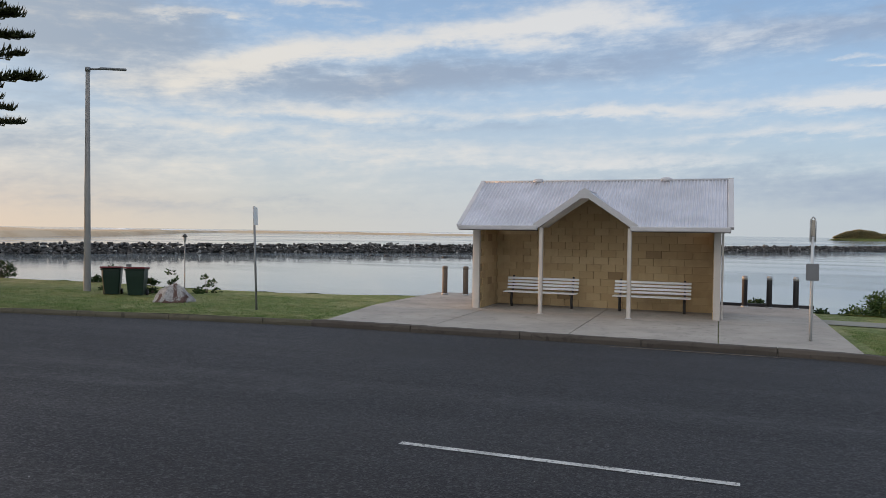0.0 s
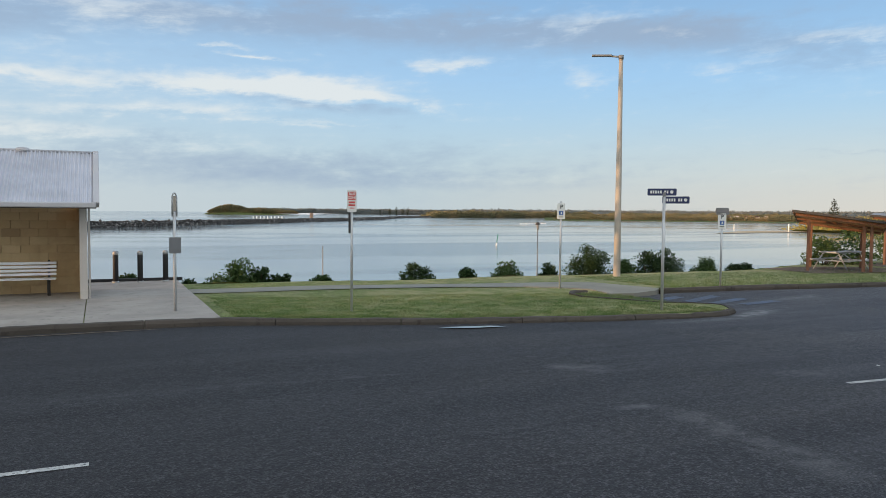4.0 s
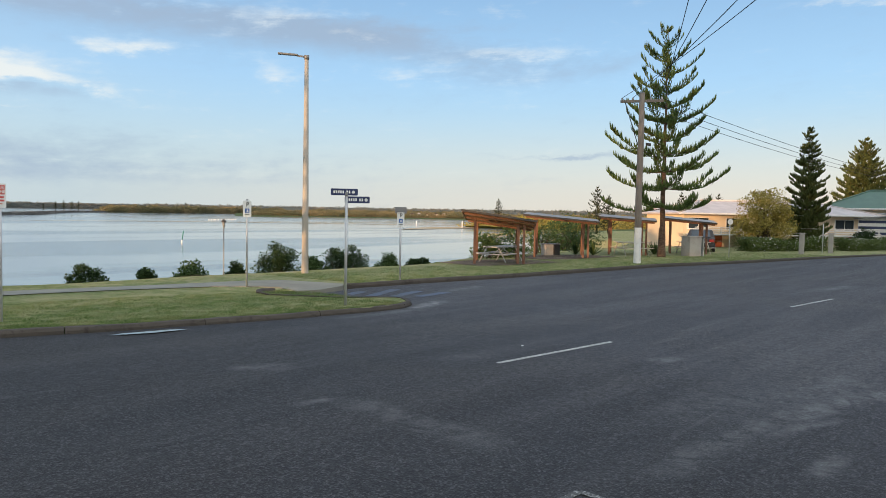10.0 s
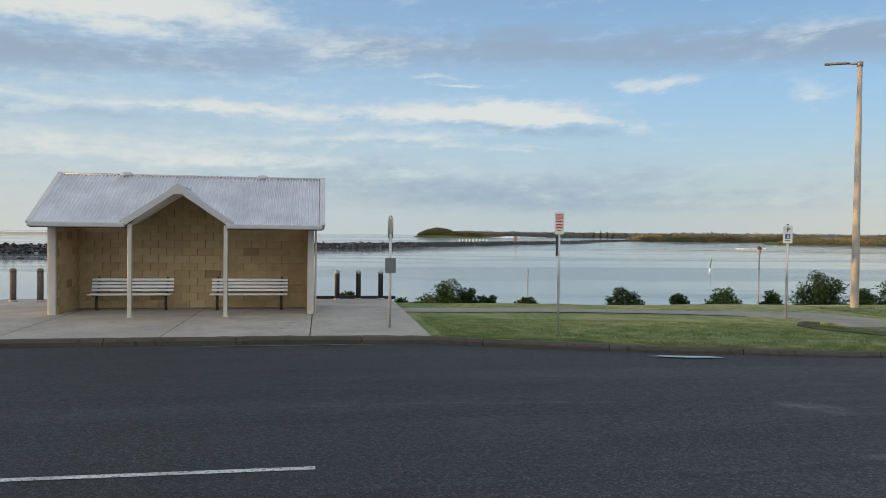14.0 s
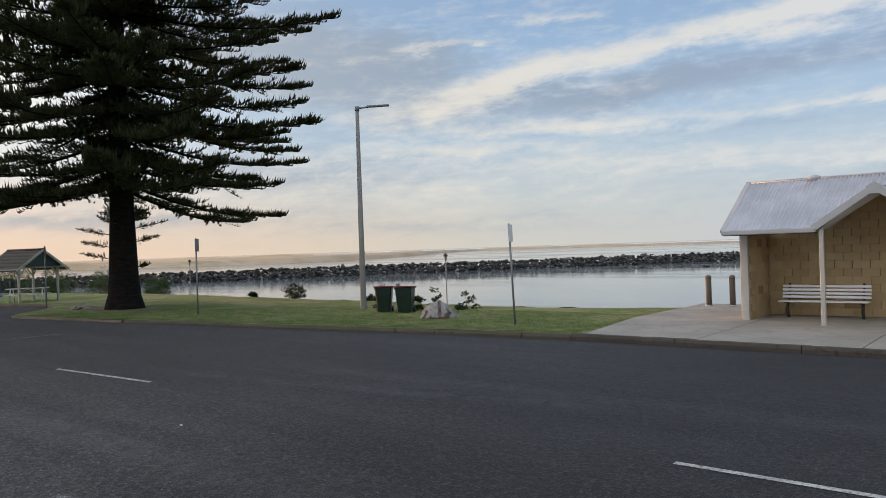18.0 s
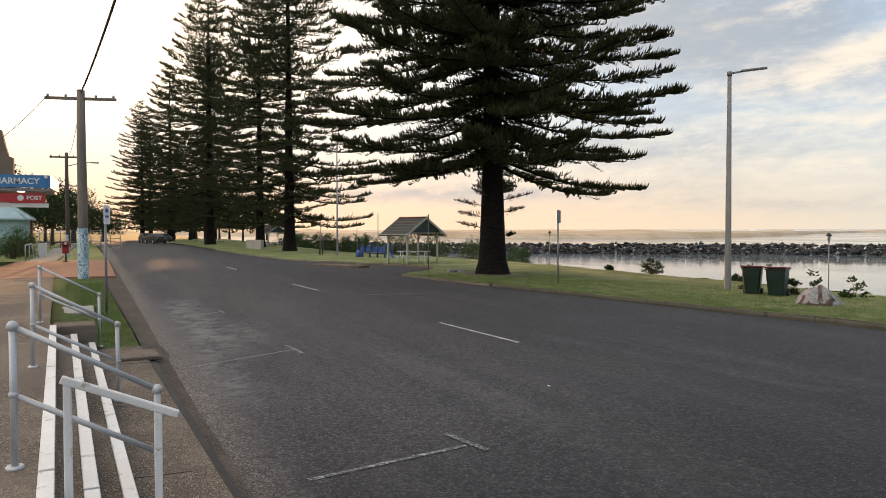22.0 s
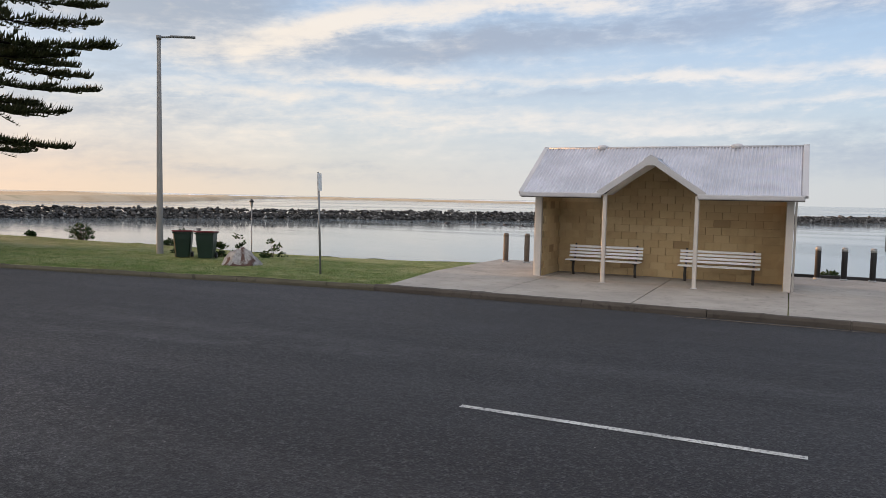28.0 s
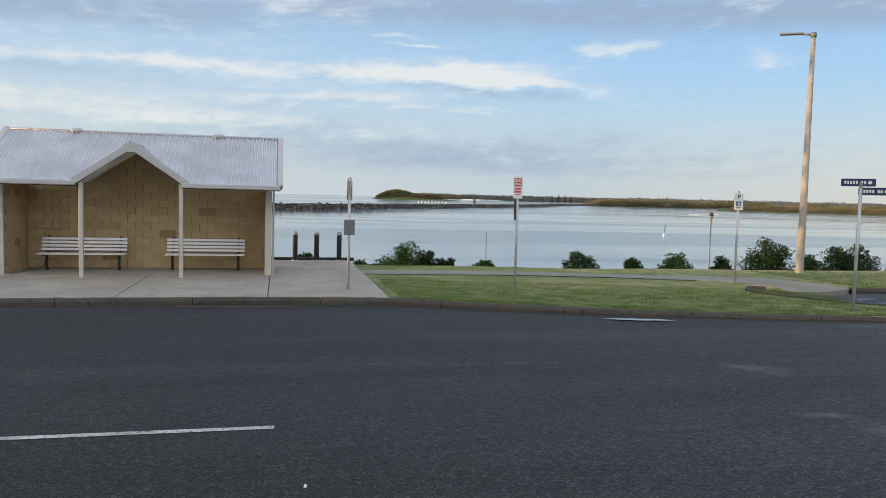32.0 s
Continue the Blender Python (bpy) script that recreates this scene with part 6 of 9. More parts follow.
# puddles, patches and litter on the road
def blot(name, label, x, y, w, d, rz, mat, lift=0.008, seed=0, category="road patch"):
    pts = []
    for i in range(26):
        a = 2 * math.pi * i / 26
        k = 1 + 0.45 * noise.noise((math.cos(a) * 1.6 + seed, math.sin(a) * 1.6, seed)) + 0.25 * noise.noise((math.cos(a) * 4.1, math.sin(a) * 4.1 + seed, 2.0))
        px, py = w / 2 * k * math.cos(a), d / 2 * k * math.sin(a)
        c, s_ = math.cos(radians(rz)), math.sin(radians(rz))
        pts.append((x + px * c - py * s_, y + px * s_ + py * c))
    return structure(name, Shape().add([(px, py, road_z(px, py) + lift) for px, py in pts], [tuple(range(len(pts)))]), mat, label, category)


blot("puddle", "thin wet puddle along the kerb", 6.52, 11.88, 1.15, 0.25, -12, M_WETPUDDLE, 0.021, 1, "puddle")
blot("puddle", "shallow puddle in the side street mouth", 15.15, -0.85, 0.85, 0.62, -70, M_WETPUDDLE, 0.012, 2, "puddle")
blot("tar_patch", "dark tar patch in the asphalt", 15.9, 0.5, 0.95, 0.75, 20, M_TAR, 0.006, 3)
blot("tar_patch", "dark tar seam in the side street mouth", 16.2, -1.9, 0.35, 1.5, 10, M_TAR, 0.006, 4)
blot("tar_patch", "dark tar patch in the asphalt", 14.3, -1.0, 0.3, 0.35, 10, M_TAR, 0.006, 5)
blot("sand_drift", "pale scuffed patch along the gutter", -0.6, 14.15, 3.2, 0.14, 0, M_PEBBLE, 0.006, 8)
blot("drain_wet", "dark damp hollow in the gutter", -13.6, 0.24, 1.7, 0.20, 6, M_TAR, 0.012, 9)
rng = random.Random(12)
lit = [(0.35, 4.95), (2.6, 4.2), (9.9, 6.35), (8.7, 0.9), (-8.3, 4.6)]
for x, y in lit:
    ob = part("litter", Shape().box(0, 0, 0.006, 0.04, 0.02, 0.01, Matrix.Rotation(rng.uniform(0, 3), 4, "Z"), b=0.004), M_SIGNWHITE)
    ob.location = (x, y, road_z(x, y))
    tagged(ob, "small white scrap lying on the asphalt", "litter", "scraps on the road")


# ---- steps, rails and verge beside the street ----
def nose(a, b, x):
    (x0, y0), (x1, y1) = a, b
    return y0 + (y1 - y0) * (x - x0) / (x1 - x0)


EDGES = (((-5.78, -0.190), (-13.18, -0.732), 0.15), ((-5.43, -0.408), (-13.19, -0.987), 0.30), ((-5.10, -0.633), (-13.28, -1.280), 0.45))
XA, XB = -13.3, 2.4


def strip_block(y_low, y_high, z1, mat, root, name, xa=XA, xb=XB):
    pts = [(x, y_low(x)) for x in np.linspace(xb, xa, 9)] + [(x, y_high(x)) for x in np.linspace(xa, xb, 9)]
    part(name, Shape().prism(pts[::-1], -0.5, z1), mat, root)


flight = tagged(new("steps"), "three pebble concrete steps with white painted nosings", "steps", "", "structure")
lines = [lambda x, e=e: nose(e[0], e[1], x) for e in EDGES]
strip_block(lambda x: lines[0](x), lambda x: along(LANDING, x), 0.0, M_PEBBLE, flight, "landing", XA - 0.4, XB)
strip_block(lambda x: lines[1](x), lambda x: lines[0](x), 0.15, M_PEBBLE, flight, "step")
strip_block(lambda x: lines[2](x), lambda x: lines[1](x), 0.30, M_PEBBLE, flight, "step")
for (a, b, z), f in zip(EDGES, lines):
    for i in range(4):
        x0, x1 = XA + 0.02 + 3.9 * i, min(XA + 3.9 * (i + 1), XB)
        mid = (x0 + x1) / 2
        rot = Matrix.Rotation(math.atan2(f(x1) - f(x0), x1 - x0), 4, "Z")
        part("nosing", Shape().box(mid, f(mid) - 0.045, z + 0.009, x1 - x0 - 0.01, 0.092, 0.022, rot, b=0.006), M_WHITE, flight, "white painted step nosing")
        part("riser_joint", Shape().box(mid, f(mid) + 0.004, z - 0.075, x1 - x0 - 0.01, 0.012, 0.13, rot, b=0.002), M_PEBBLE, flight)


def path_z(x):
    return float(np.interp(x, [-34, -30, -14, 30], [0.02, 0.04, 0.45, 0.45]))


upper = Shape()
upper.grid(flipped([[(x, y, path_z(x)) for y in np.linspace(-6.5, (lines[2](x) if x > XA else float(np.interp(x, [-34, XA], [-3.05, -1.37]))), 5)] for x in steps_between(-34, XB, 1.0)]), False)
upper.grid(flipped([[(x, y, 0.1 + 0.35 * min(1, max(0, (4.0 - x) / 2.0))) for y in np.linspace(-6.5, 0.03, 5)] for x in steps_between(XB, 6.55, 0.5)]), False)
structure("pavement", upper, M_PEBBLE, "worn exposed pebble footpath above the steps", "footpath")
slab = Shape().prism([(2.4, -6), (10.1, -6), (6.53, 0.04), (2.4, 0.2)], -0.4, 0.104)
structure("pavement", slab, M_SLAB, "pale concrete slab at the corner by the grass verge", "footpath")
for x in (-12.0, -9.2, -6.6, -4.4, -2.0):
    structure("trim", Shape().box(x, -0.05 + 0.075 * x * 0.4, 0.001, 0.014, 0.95, 0.006, b=0), M_TAR, "open joint in the concrete landing", "joint")

def verge_line(x):
    """Ragged edge of the corner verge's grass."""
    return float(np.interp(x, [6.5, 7.4, 8.2, 9.1, 10.4], [0.03, 0.02, -0.10, -0.20, -0.45])) + 0.05 * noise.noise((x * 2.3, 1.0, 0.0))


verge = Shape()
verge.grid(flipped([[(x, y, -0.02 + (path_z(x) + 0.0) * max(0, (along(LANDING, x) - y - 0.3) / 2.0) ** 1.4 + 0.015 * noise.noise((x, y, 0))) for y in np.linspace(float(np.interp(x, [-34, XA], [-3.05, -1.37])), along(LANDING, x) - 0.02, 8)] for x in steps_between(-33.4, XA - 0.3, 0.6)]))
verge.grid(flipped([[(x, y, 0.03 - 0.05 * max(0, (y + 0.4)) + 0.02 * noise.noise((x, y, 0))) for y in [-24, -16, -10, -7, -5, -4] + list(np.linspace(-3, verge_line(x), 18))] for x in steps_between(6.56, 10.4, 0.2)]))
structure("lawn", verge, M_VERGE, "rough green grass verge beside the kerb", "grass verge")
s = thing("end_block", "low concrete block closing the steps", "concrete block", -13.62, -1.05, 0.0, 4)
part("block", Shape().box(0, 0, 0.19, 0.55, 0.62, 0.5, b=0.02), M_PEBBLE, s)
s = thing("drain_pit", "flat concrete drain pit lid in the verge", "drain", -12.6, -0.12, 0.0, 3)
part("lid", Shape().box(0, 0, 0.02, 0.75, 0.6, 0.06, b=0.015), M_PEBBLE, s)
s = thing("drain_pit", "concrete pad around the sign in the verge", "drain", -19.6, -1.35, 0.06, 3)
part("lid", Shape().box(0, 0, 0.0, 1.6, 0.7, 0.06, b=0.015), M_PALE, s)


channel = Shape()
for x0, x1 in ((-75, 2.3),):
    channel.grid([[(x, along(LANDING, x) + (along(NEAR, x) + 0.03 - along(LANDING, x)) * q, -0.012 - 0.082 * q ** 0.6 + 0.012 * noise.noise((x * 2.2, q * 3.0, 5.0)) * (q < 1)) for q in (1.0, 0.75, 0.45, 0.2, 0.0)] for x in steps_between(x0, x1, 0.25)], False)
structure("gutter", channel, M_GRAVELLY, "gritty brown gutter between the asphalt and the landing", "gutter")
structure("gutter", ribbon([(-2.2, 0.635), (-5.8, 0.505), (-7.6, 0.385), (-9.4, 0.265), (-11.4, 0.125), (-14.0, 0.0)], [0.02, 0.06, 0.075, 0.08, 0.12, 0.05], lambda x, y: -0.025), M_TAR, "damp dark dirt along the foot of the landing", "gutter")


def steel_rail(x, y_top, y_low, z_top, z_low, label):
    s = thing("handrail", label, "handrail", x, 0, 0, 0, "rails over the steps")
    for y, z, h in ((y_top, z_top, 0.90), (y_low, z_low, 0.88)):
        part("post", Shape().tube([(0, y, z - 0.02), (0, y, z + h)], 0.022, 12), M_GALV, s)
        part("ball_joint", Shape().ball((0, y, z + h), 0.037, 1.0, 6, 12), M_GALV, s)
        part("ball_joint", Shape().ball((0, y, z + h * 0.52), 0.031, 1.0, 6, 12), M_GALV, s)
        part("base_flange", Shape().tube([(0, y, z - 0.005), (0, y, z + 0.022)], [0.06, 0.05], 12), M_GALV, s)
    part("top_rail", Shape().tube([(0, y_top, z_top + 0.90), (0, y_low, z_low + 0.88)], 0.019, 12), M_GALV, s)
    part("middle_rail", Shape().tube([(0, y_top, z_top + 0.90 * 0.52), (0, y_low, z_low + 0.88 * 0.52)], 0.019, 12), M_GALV, s)
    return s


steel_rail(-5.66, -0.90, -0.06, 0.45, 0.0, "galvanised tube handrail crossing the steps")
steel_rail(-9.50, -1.20, -0.355, 0.45, 0.0, "galvanised tube handrail crossing the steps")
steel_rail(-13.85, -1.56, -0.69, 0.45, 0.0, "galvanised tube handrail at the end of the steps")
s = thing("timber_handrail", "chipped white timber handrail beside the steel one", "handrail", -5.05, 0, 0, 0, "rails over the steps")
part("post", Shape().box(0, -0.555, 0.675, 0.04, 0.045, 0.85), M_WHITE, s)
part("post", Shape().box(0, -0.075, 0.43, 0.04, 0.045, 0.88), M_WHITE, s)
part("rail", Shape().box(0, -0.275, 0.975, 0.045, 0.68, 0.045, Matrix.Rotation(math.atan2(-0.25, 0.60), 4, "X")), M_WHITE, s)


# ---- power poles and cables ----
def power_pole(x, y, z, h, r, mat, label, arm=None, arm_z=0.35, mural=0.0, mural_mat=None, lean=0.0, lean_y=0.0):
    s = thing("power_pole", label, "power pole", x, y, z, 0, "power poles")
    top = (lean * h, lean_y * h, h)
    part("shaft", Shape().tube([(0, 0, -0.3), (lean * h * 0.4, lean_y * h * 0.4 + 0.012, h * 0.4), (lean * h * 0.7, lean_y * h * 0.7 - 0.01, h * 0.7), top], [r * 1.08, r * 0.98, r * 0.9, r * 0.78], 16), mat, s)
    part("pole_top", Shape().tube([(lean * h, lean_y * h, h - 0.02), (lean * h, lean_y * h, h + 0.03)], [r * 0.82, r * 0.7], 14), M_GALV_DULL, s)
    if mural:
        part("painted_base", Shape().tube([(0, 0, -0.05), (lean * mural, 0, mural)], [r * 1.11, r * 1.05], 16, False), mural_mat, s, "pale painted band with dark scrawls" if mural_mat == M_GREENMURAL else "white painted base")
    if arm:
        dx, dy = arm
        a = math.atan2(dy, dx)
        L = 2 * math.hypot(dx, dy)
        rot = Matrix.Rotation(a, 4, "Z")
        arm_ob = part("crossarm", Shape().box(lean * h, 0, h - arm_z, L, 0.11, 0.11, rot), mat, s, "timber crossarm")
        for q in (-0.92, -0.42, 0.42, 0.92):
            part("insulator", Shape().tube([(lean * h + dx * q, dy * q, h - arm_z + 0.05), (lean * h + dx * q, dy * q, h - arm_z + 0.11), (lean * h + dx * q, dy * q, h - arm_z + 0.17)], [0.035, 0.055, 0.03], 8), M_CAP, arm_ob)
    return s


def cable(a, b, sag, r=0.012, label="thin black overhead cable between poles", k=16):
    a, b = Vector(a), Vector(b)
    pts = []
    for i in range(k + 1):
        t = i / k
        p = a.lerp(b, t)
        p.z -= sag * 4 * t * (1 - t)
        pts.append(p)
    ob = part("overhead_cable", Shape().tube(pts, r, 6), M_CABLE)
    return tagged(ob, label, "cable", "overhead cables")


power_pole(-33.25, -1.92, -0.04, 7.55, 0.19, M_POLE, "weathered timber power pole with a painted base", (0.25, 1.3), 0.32, 2.05, M_GREENMURAL)
power_pole(-60.2, -4.3, -0.1, 7.6, 0.14, M_CREOSOTE, "dark timber power pole with a lamp arm", (0.2, 1.1), 0.3, 1.7, M_GREENMURAL, 0.012)
power_pole(-88.0, -6.2, -0.1, 7.0, 0.15, M_CREOSOTE, "distant timber power pole", (0.2, 1.0), 0.3)
s = thing("street_lamp", "small street lamp arm on the timber pole", "street lamp", -60.0, -4.2, 6.55, 0, "street lamps")
part("arm", Shape().tube([(0, 0, 0), (0, 0.8, 0.25), (0.0, 1.5, 0.3)], 0.03, 8), M_GALV_DULL, s)
part("lantern", Shape().box(0, 1.75, 0.3, 0.16, 0.55, 0.1, b=0.03), M_GALV_DULL, s)
power_pole(8.28, -0.36, -0.02, 8.6, 0.152, M_GREENPOLE, "thick green treated pine power pole on the verge", (0.75, -1.1), 0.3, lean_y=0.03)
power_pole(31.2, 15.0, -0.1, 7.75, 0.15, M_POLE, "timber power pole with a white painted base", (-0.4, 0.85), 0.36, 1.7, M_WHITE)
power_pole(110.5, 8.4, -0.1, 6.6, 0.13, M_POLE, "distant timber power pole", (0.2, 0.9), 0.3)
cable((-33.2, -1.9, 7.45), (8.3, 2.3, 8.6), 0.75, 0.03, "thick black overhead cable above the footpath")
cable((-33.2, -1.9, 7.3), (-60, -4.3, 7.2), 0.7)
cable((-33.3, -3.1, 7.25), (-47, -9, 5.5), 0.5)
for q in (-0.92, -0.42, 0.42, 0.92):
    cable((31.2 - 0.4 * q, 15.0 + 0.85 * q, 7.45), (8.28 + 1.4 * q, -0.36 - 2.1 * q, 8.4), 0.35)
for q in (-0.92, 0.0, 0.92):
    cable((31.2 - 0.4 * q, 15.0 + 0.85 * q, 7.40), (110.5, 8.4 + q, 6.4), 1.3)
cable((30.9, 15.7, 7.35), (31.15, 15.1, 5.3), -0.0, 0.02)
s = thing("pole_switch", "small dark switch box hung on the timber pole", "switch box", 31.25, 14.78, 5.35, 0)
part("box", Shape().box(0.1, -0.08, 0, 0.3, 0.12, 0.12), M_DARKSTEEL, s)

# prohibited notice on the green pole
s = thing("prohibited_sign", "white notice with four red prohibition rings on the pole", "sign", 8.125, -0.40, 1.84, -76, "street signs")
s.scale = (0.8, 1, 0.9)
M_BACK = M_SIGNBLACK
plate(s, 0.245, 0.475, 0, M_BACK, name="backing", y=0.012, t=0.006, r=0.025)
plate(s, 0.232, 0.462, 0, M_SIGNWHITE, y=0.004, t=0.004, r=0.02)
for ix in (-1, 1):
    for iz in (0, 1):
        cx, cz = 0.054 * ix, 0.115 - 0.118 * iz
        ring = [(cx + 0.043 * math.cos(a), -0.003, cz + 0.043 * math.sin(a)) for a in np.linspace(0, 2 * math.pi, 25)]
        r_ = part("red_ring", Shape().tube(ring, 0.006, 6, False), M_SIGNRED, s)
        part("black_mark", Shape().box(cx, -0.002, cz, 0.035, 0.003, 0.042, Matrix.Rotation(0.5 * ix, 4, "Y"), b=0.001), M_SIGNBLACK, s)
        part("red_slash", Shape().box(cx, -0.005, cz, 0.084, 0.003, 0.008, Matrix.Rotation(radians(45), 4, "Y"), b=0), M_SIGNRED, r_)
words("PROHIBITED", 0.036, M_SIGNBLACK, s, pose(0, -0.002, -0.135), bold=0.0008)
bars(s, [(0, 0.198, 0.15, 0.014), (0, -0.172, 0.19, 0.012), (0, -0.20, 0.15, 0.010)], -0.001, M_SIGNBLACK)

# back of a road sign on a grey post, close by
s = thing("road_sign", "grey steel post with two sign plates seen from behind", "sign", 5.54, 0.14, -0.05, -88, "street signs")
part("post", Shape().tube([(0, 0, -0.2), (0, 0, 2.58)], 0.031, 14), M_GALV_DULL, s)
part("post_cap", Shape().tube([(0, 0, 2.53), (0, 0, 2.58), (0, 0, 2.60)], [0.037, 0.037, 0.026], 14), M_GALV_DULL, s)
plate(s, 0.19, 0.44, 2.33, M_ALU, pose(0.105, 0.03, 0, 0, 0, 10), name="sign_back", label="bare grey back of a sign plate", y=0.0, t=0.003, r=0.03)
plate(s, 0.15, 0.45, 2.34, M_ALU, pose(-0.055, 0.055, 0, 0, 0, -38), name="sign_back", y=0.0, t=0.003, r=0.02)
for z in (2.13, 2.49):
    part("clamp", Shape().tube([(0, 0, z - 0.02), (0, 0, z + 0.02)], 0.037, 14), M_GALV_DULL, s)

# crack along the gutter and bare soil in the corner verge
structure("crack", ribbon([(4.6, 0.86), (5.6, 0.80), (6.5, 0.66), (7.6, 0.58), (8.6, 0.47), (9.6, 0.28)], [0.02, 0.07, 0.05, 0.085, 0.05, 0.01], lambda x, y: road_z(x, y) + 0.005), M_TAR, "dark crack in the asphalt along the gutter", "crack")
BARE = ((9.15, -1.30, 0.55, 0.34), (8.05, -1.15, 0.34, 0.24), (8.7, -1.75, 0.4, 0.3))
for i, (x, y, w, d) in enumerate(BARE):
    blot("bare_soil", "bare dry soil patch in the grass verge", x, y, w * 1.3, d * 1.3, 10 * i, M_GRAVELLY, 0.135, 70 + i, "bare soil")


# ---- picnic lawn ----
def picnic_shelter(l, r, z_l, z_r, depth, label, lift=0.0):
    """A lean-to roof on red posts: its front edge runs from l to r, z_l and z_r are the heights there."""
    lx, ly = l
    rx, ry = r
    L = math.hypot(rx - lx, ry - ly)
    a = math.degrees(math.atan2(ry - ly, rx - lx))
    s = thing("picnic_shelter", label, "picnic shelter", lx, ly, -0.12, a, "picnic shelters")
    tilt = math.atan2(z_r - z_l, L)
    zl, zr = z_l + 0.12, z_r + 0.12

    def at(x, y=0.0):
        return zl + (zr - zl) * x / L + lift * y / depth

    cols = np.linspace(-0.05, L + 0.05, 3)
    ribs = np.linspace(-0.1, depth + 0.1, 90)
    top = [[(x, y, at(x, y) + 0.05 + 0.014 * math.sin(y * 41)) for x in cols] for y in ribs]
    part("roof_sheet", Shape().grid(top[::-1]), M_ROOFGREY, s, "grey corrugated steel roof sheet")
    part("soffit", Shape().add([(0, 0, at(0) - 0.035), (L, 0, at(L) - 0.035), (L, depth, at(L, depth) - 0.035), (0, depth, at(0, depth) - 0.035)], [(0, 3, 2, 1)]), M_SOFFIT, s, "pale timber roof lining")
    rot = Matrix.Rotation(-tilt, 4, "Y")
    for y in np.linspace(0.12, depth - 0.12, 3):
        part("rafter", Shape().box(L / 2, y, at(L / 2, y) - 0.085, L - 0.12, 0.06, 0.09, rot), M_REDWOOD, s, "red stained rafter")
    for x in (0.01, L - 0.01):
        part("fascia", Shape().box(x, depth / 2, at(x, depth / 2) - 0.025, 0.03, depth + 0.06, 0.09, Matrix.Rotation(math.atan2(lift, depth), 4, "X")), M_REDWOOD, s)
    part("fascia", Shape().box(L / 2, -0.115, at(L / 2) + 0.015, L + 0.1, 0.03, 0.08, rot), M_DARKSTEEL, s, "dark steel roof edge")
    for x in (0.55, L - 0.75):
        for y in (0.45, depth - 0.45):
            h = at(x, y) - 0.15
            part("post", Shape().box(x, y, h / 2 - 0.1, 0.12, 0.12, h + 0.2, b=0.01), M_REDWOOD, s, "red stained square post")
    for y in (0.35, 0.75):
        h = at(L - 0.5, y) - 0.15
        part("post", Shape().box(L - 0.5, y, h / 2 - 0.1, 0.10, 0.10, h + 0.2, b=0.01), M_REDWOOD, s)
    return s


picnic_shelter((24.6, 19.9), (26.5, 17.35), 2.22, 1.80, 3.6, "red timber picnic shelter with a sloping steel roof", -0.38)
picnic_shelter((31.6, 21.55), (33.6, 18.35), 2.08, 1.76, 3.6, "red timber picnic shelter with a sloping steel roof", 0.10)
picnic_shelter((37.72, 20.63), (39.1, 17.85), 2.03, 1.82, 3.4, "red timber picnic shelter with a sloping steel roof", 0.12)
picnic_shelter((41.6, 18.7), (42.9, 15.9), 2.02, 1.75, 3.4, "red timber picnic shelter with a sloping steel roof", 0.12)


def picnic_table(x, y, z, rz, label, top_mat=None, leg_mat=None, group="picnic tables"):
    s = thing("picnic_table", label, "picnic table", x, y, z, rz, group)
    t, g = top_mat or M_GALV_DULL, leg_mat or M_GALV
    for i in range(5):
        part("tabletop_slat", Shape().box(0, -0.30 + 0.15 * i, 0.75, 1.9, 0.135, 0.035), t, s)
    for sy in (-1, 1):
        for i in range(2):
            part("seat_slat", Shape().box(0, sy * (0.66 + 0.14 * i), 0.44, 1.9, 0.13, 0.035), t, s)
    for sx in (-0.72, 0.72):
        part("leg_frame", Shape().tube([(sx, -0.74, 0.0), (sx, -0.30, 0.73)], 0.026, 8).tube([(sx, 0.74, 0.0), (sx, 0.30, 0.73)], 0.026, 8).tube([(sx, -0.80, 0.41), (sx, 0.80, 0.41)], 0.026, 8).tube([(sx, -0.34, 0.72), (sx, 0.34, 0.72)], 0.022, 8), g, s, "bent steel leg frame")
    part("brace", Shape().tube([(-0.72, 0, 0.41), (0, 0, 0.70), (0.72, 0, 0.41)], 0.02, 8), g, s)
    return s


picnic_table(27.05, 19.6, -0.11, 5, "grey picnic table with bent steel legs", M_GALV)
picnic_table(38.9, 19.2, -0.12, -35, "grey picnic table with bent steel legs", M_PAINTPOST, M_PAINTPOST)
picnic_table(43.3, 17.4, -0.12, -35, "pale picnic table beside the pine trunk", M_PAINTPOST, M_PAINTPOST)
structure("pavement", ribbon([(24.6, 20.0), (26.6, 19.5), (29.2, 18.8)], [3.0, 3.4, 3.0], lambda x, y: lawn_z(x, y) + 0.02), M_PEBBLE, "dark gravel pad under the picnic shelter", "gravel pad")
structure("pavement", ribbon([(31, 21.2), (36, 19.6)], [3.0, 3.0], lambda x, y: lawn_z(x, y) + 0.02), M_PEBBLE, "dark gravel pad under the picnic shelter", "gravel pad")
s = thing("barbecue", "square steel and concrete barbecue under the shelter", "barbecue", 34.2, 21.6, -0.12, -20)
s.scale = (0.62, 0.62, 0.75)
part("base", Shape().box(-0.35, 0, 0.42, 0.8, 0.75, 0.84, b=0.02), M_PALE, s)
part("base_side", Shape().box(0.42, 0, 0.42, 0.72, 0.73, 0.82, b=0.02), M_DARKSTEEL, s, "dark side panel")
part("hotplate", Shape().box(0, 0, 0.865, 1.6, 0.82, 0.05, b=0.015), M_GALV_DULL, s)
s = thing("bin_enclosure", "pale metal bin enclosure on the lawn", "bin enclosure", 40.6, 16.2, -0.1, -25)
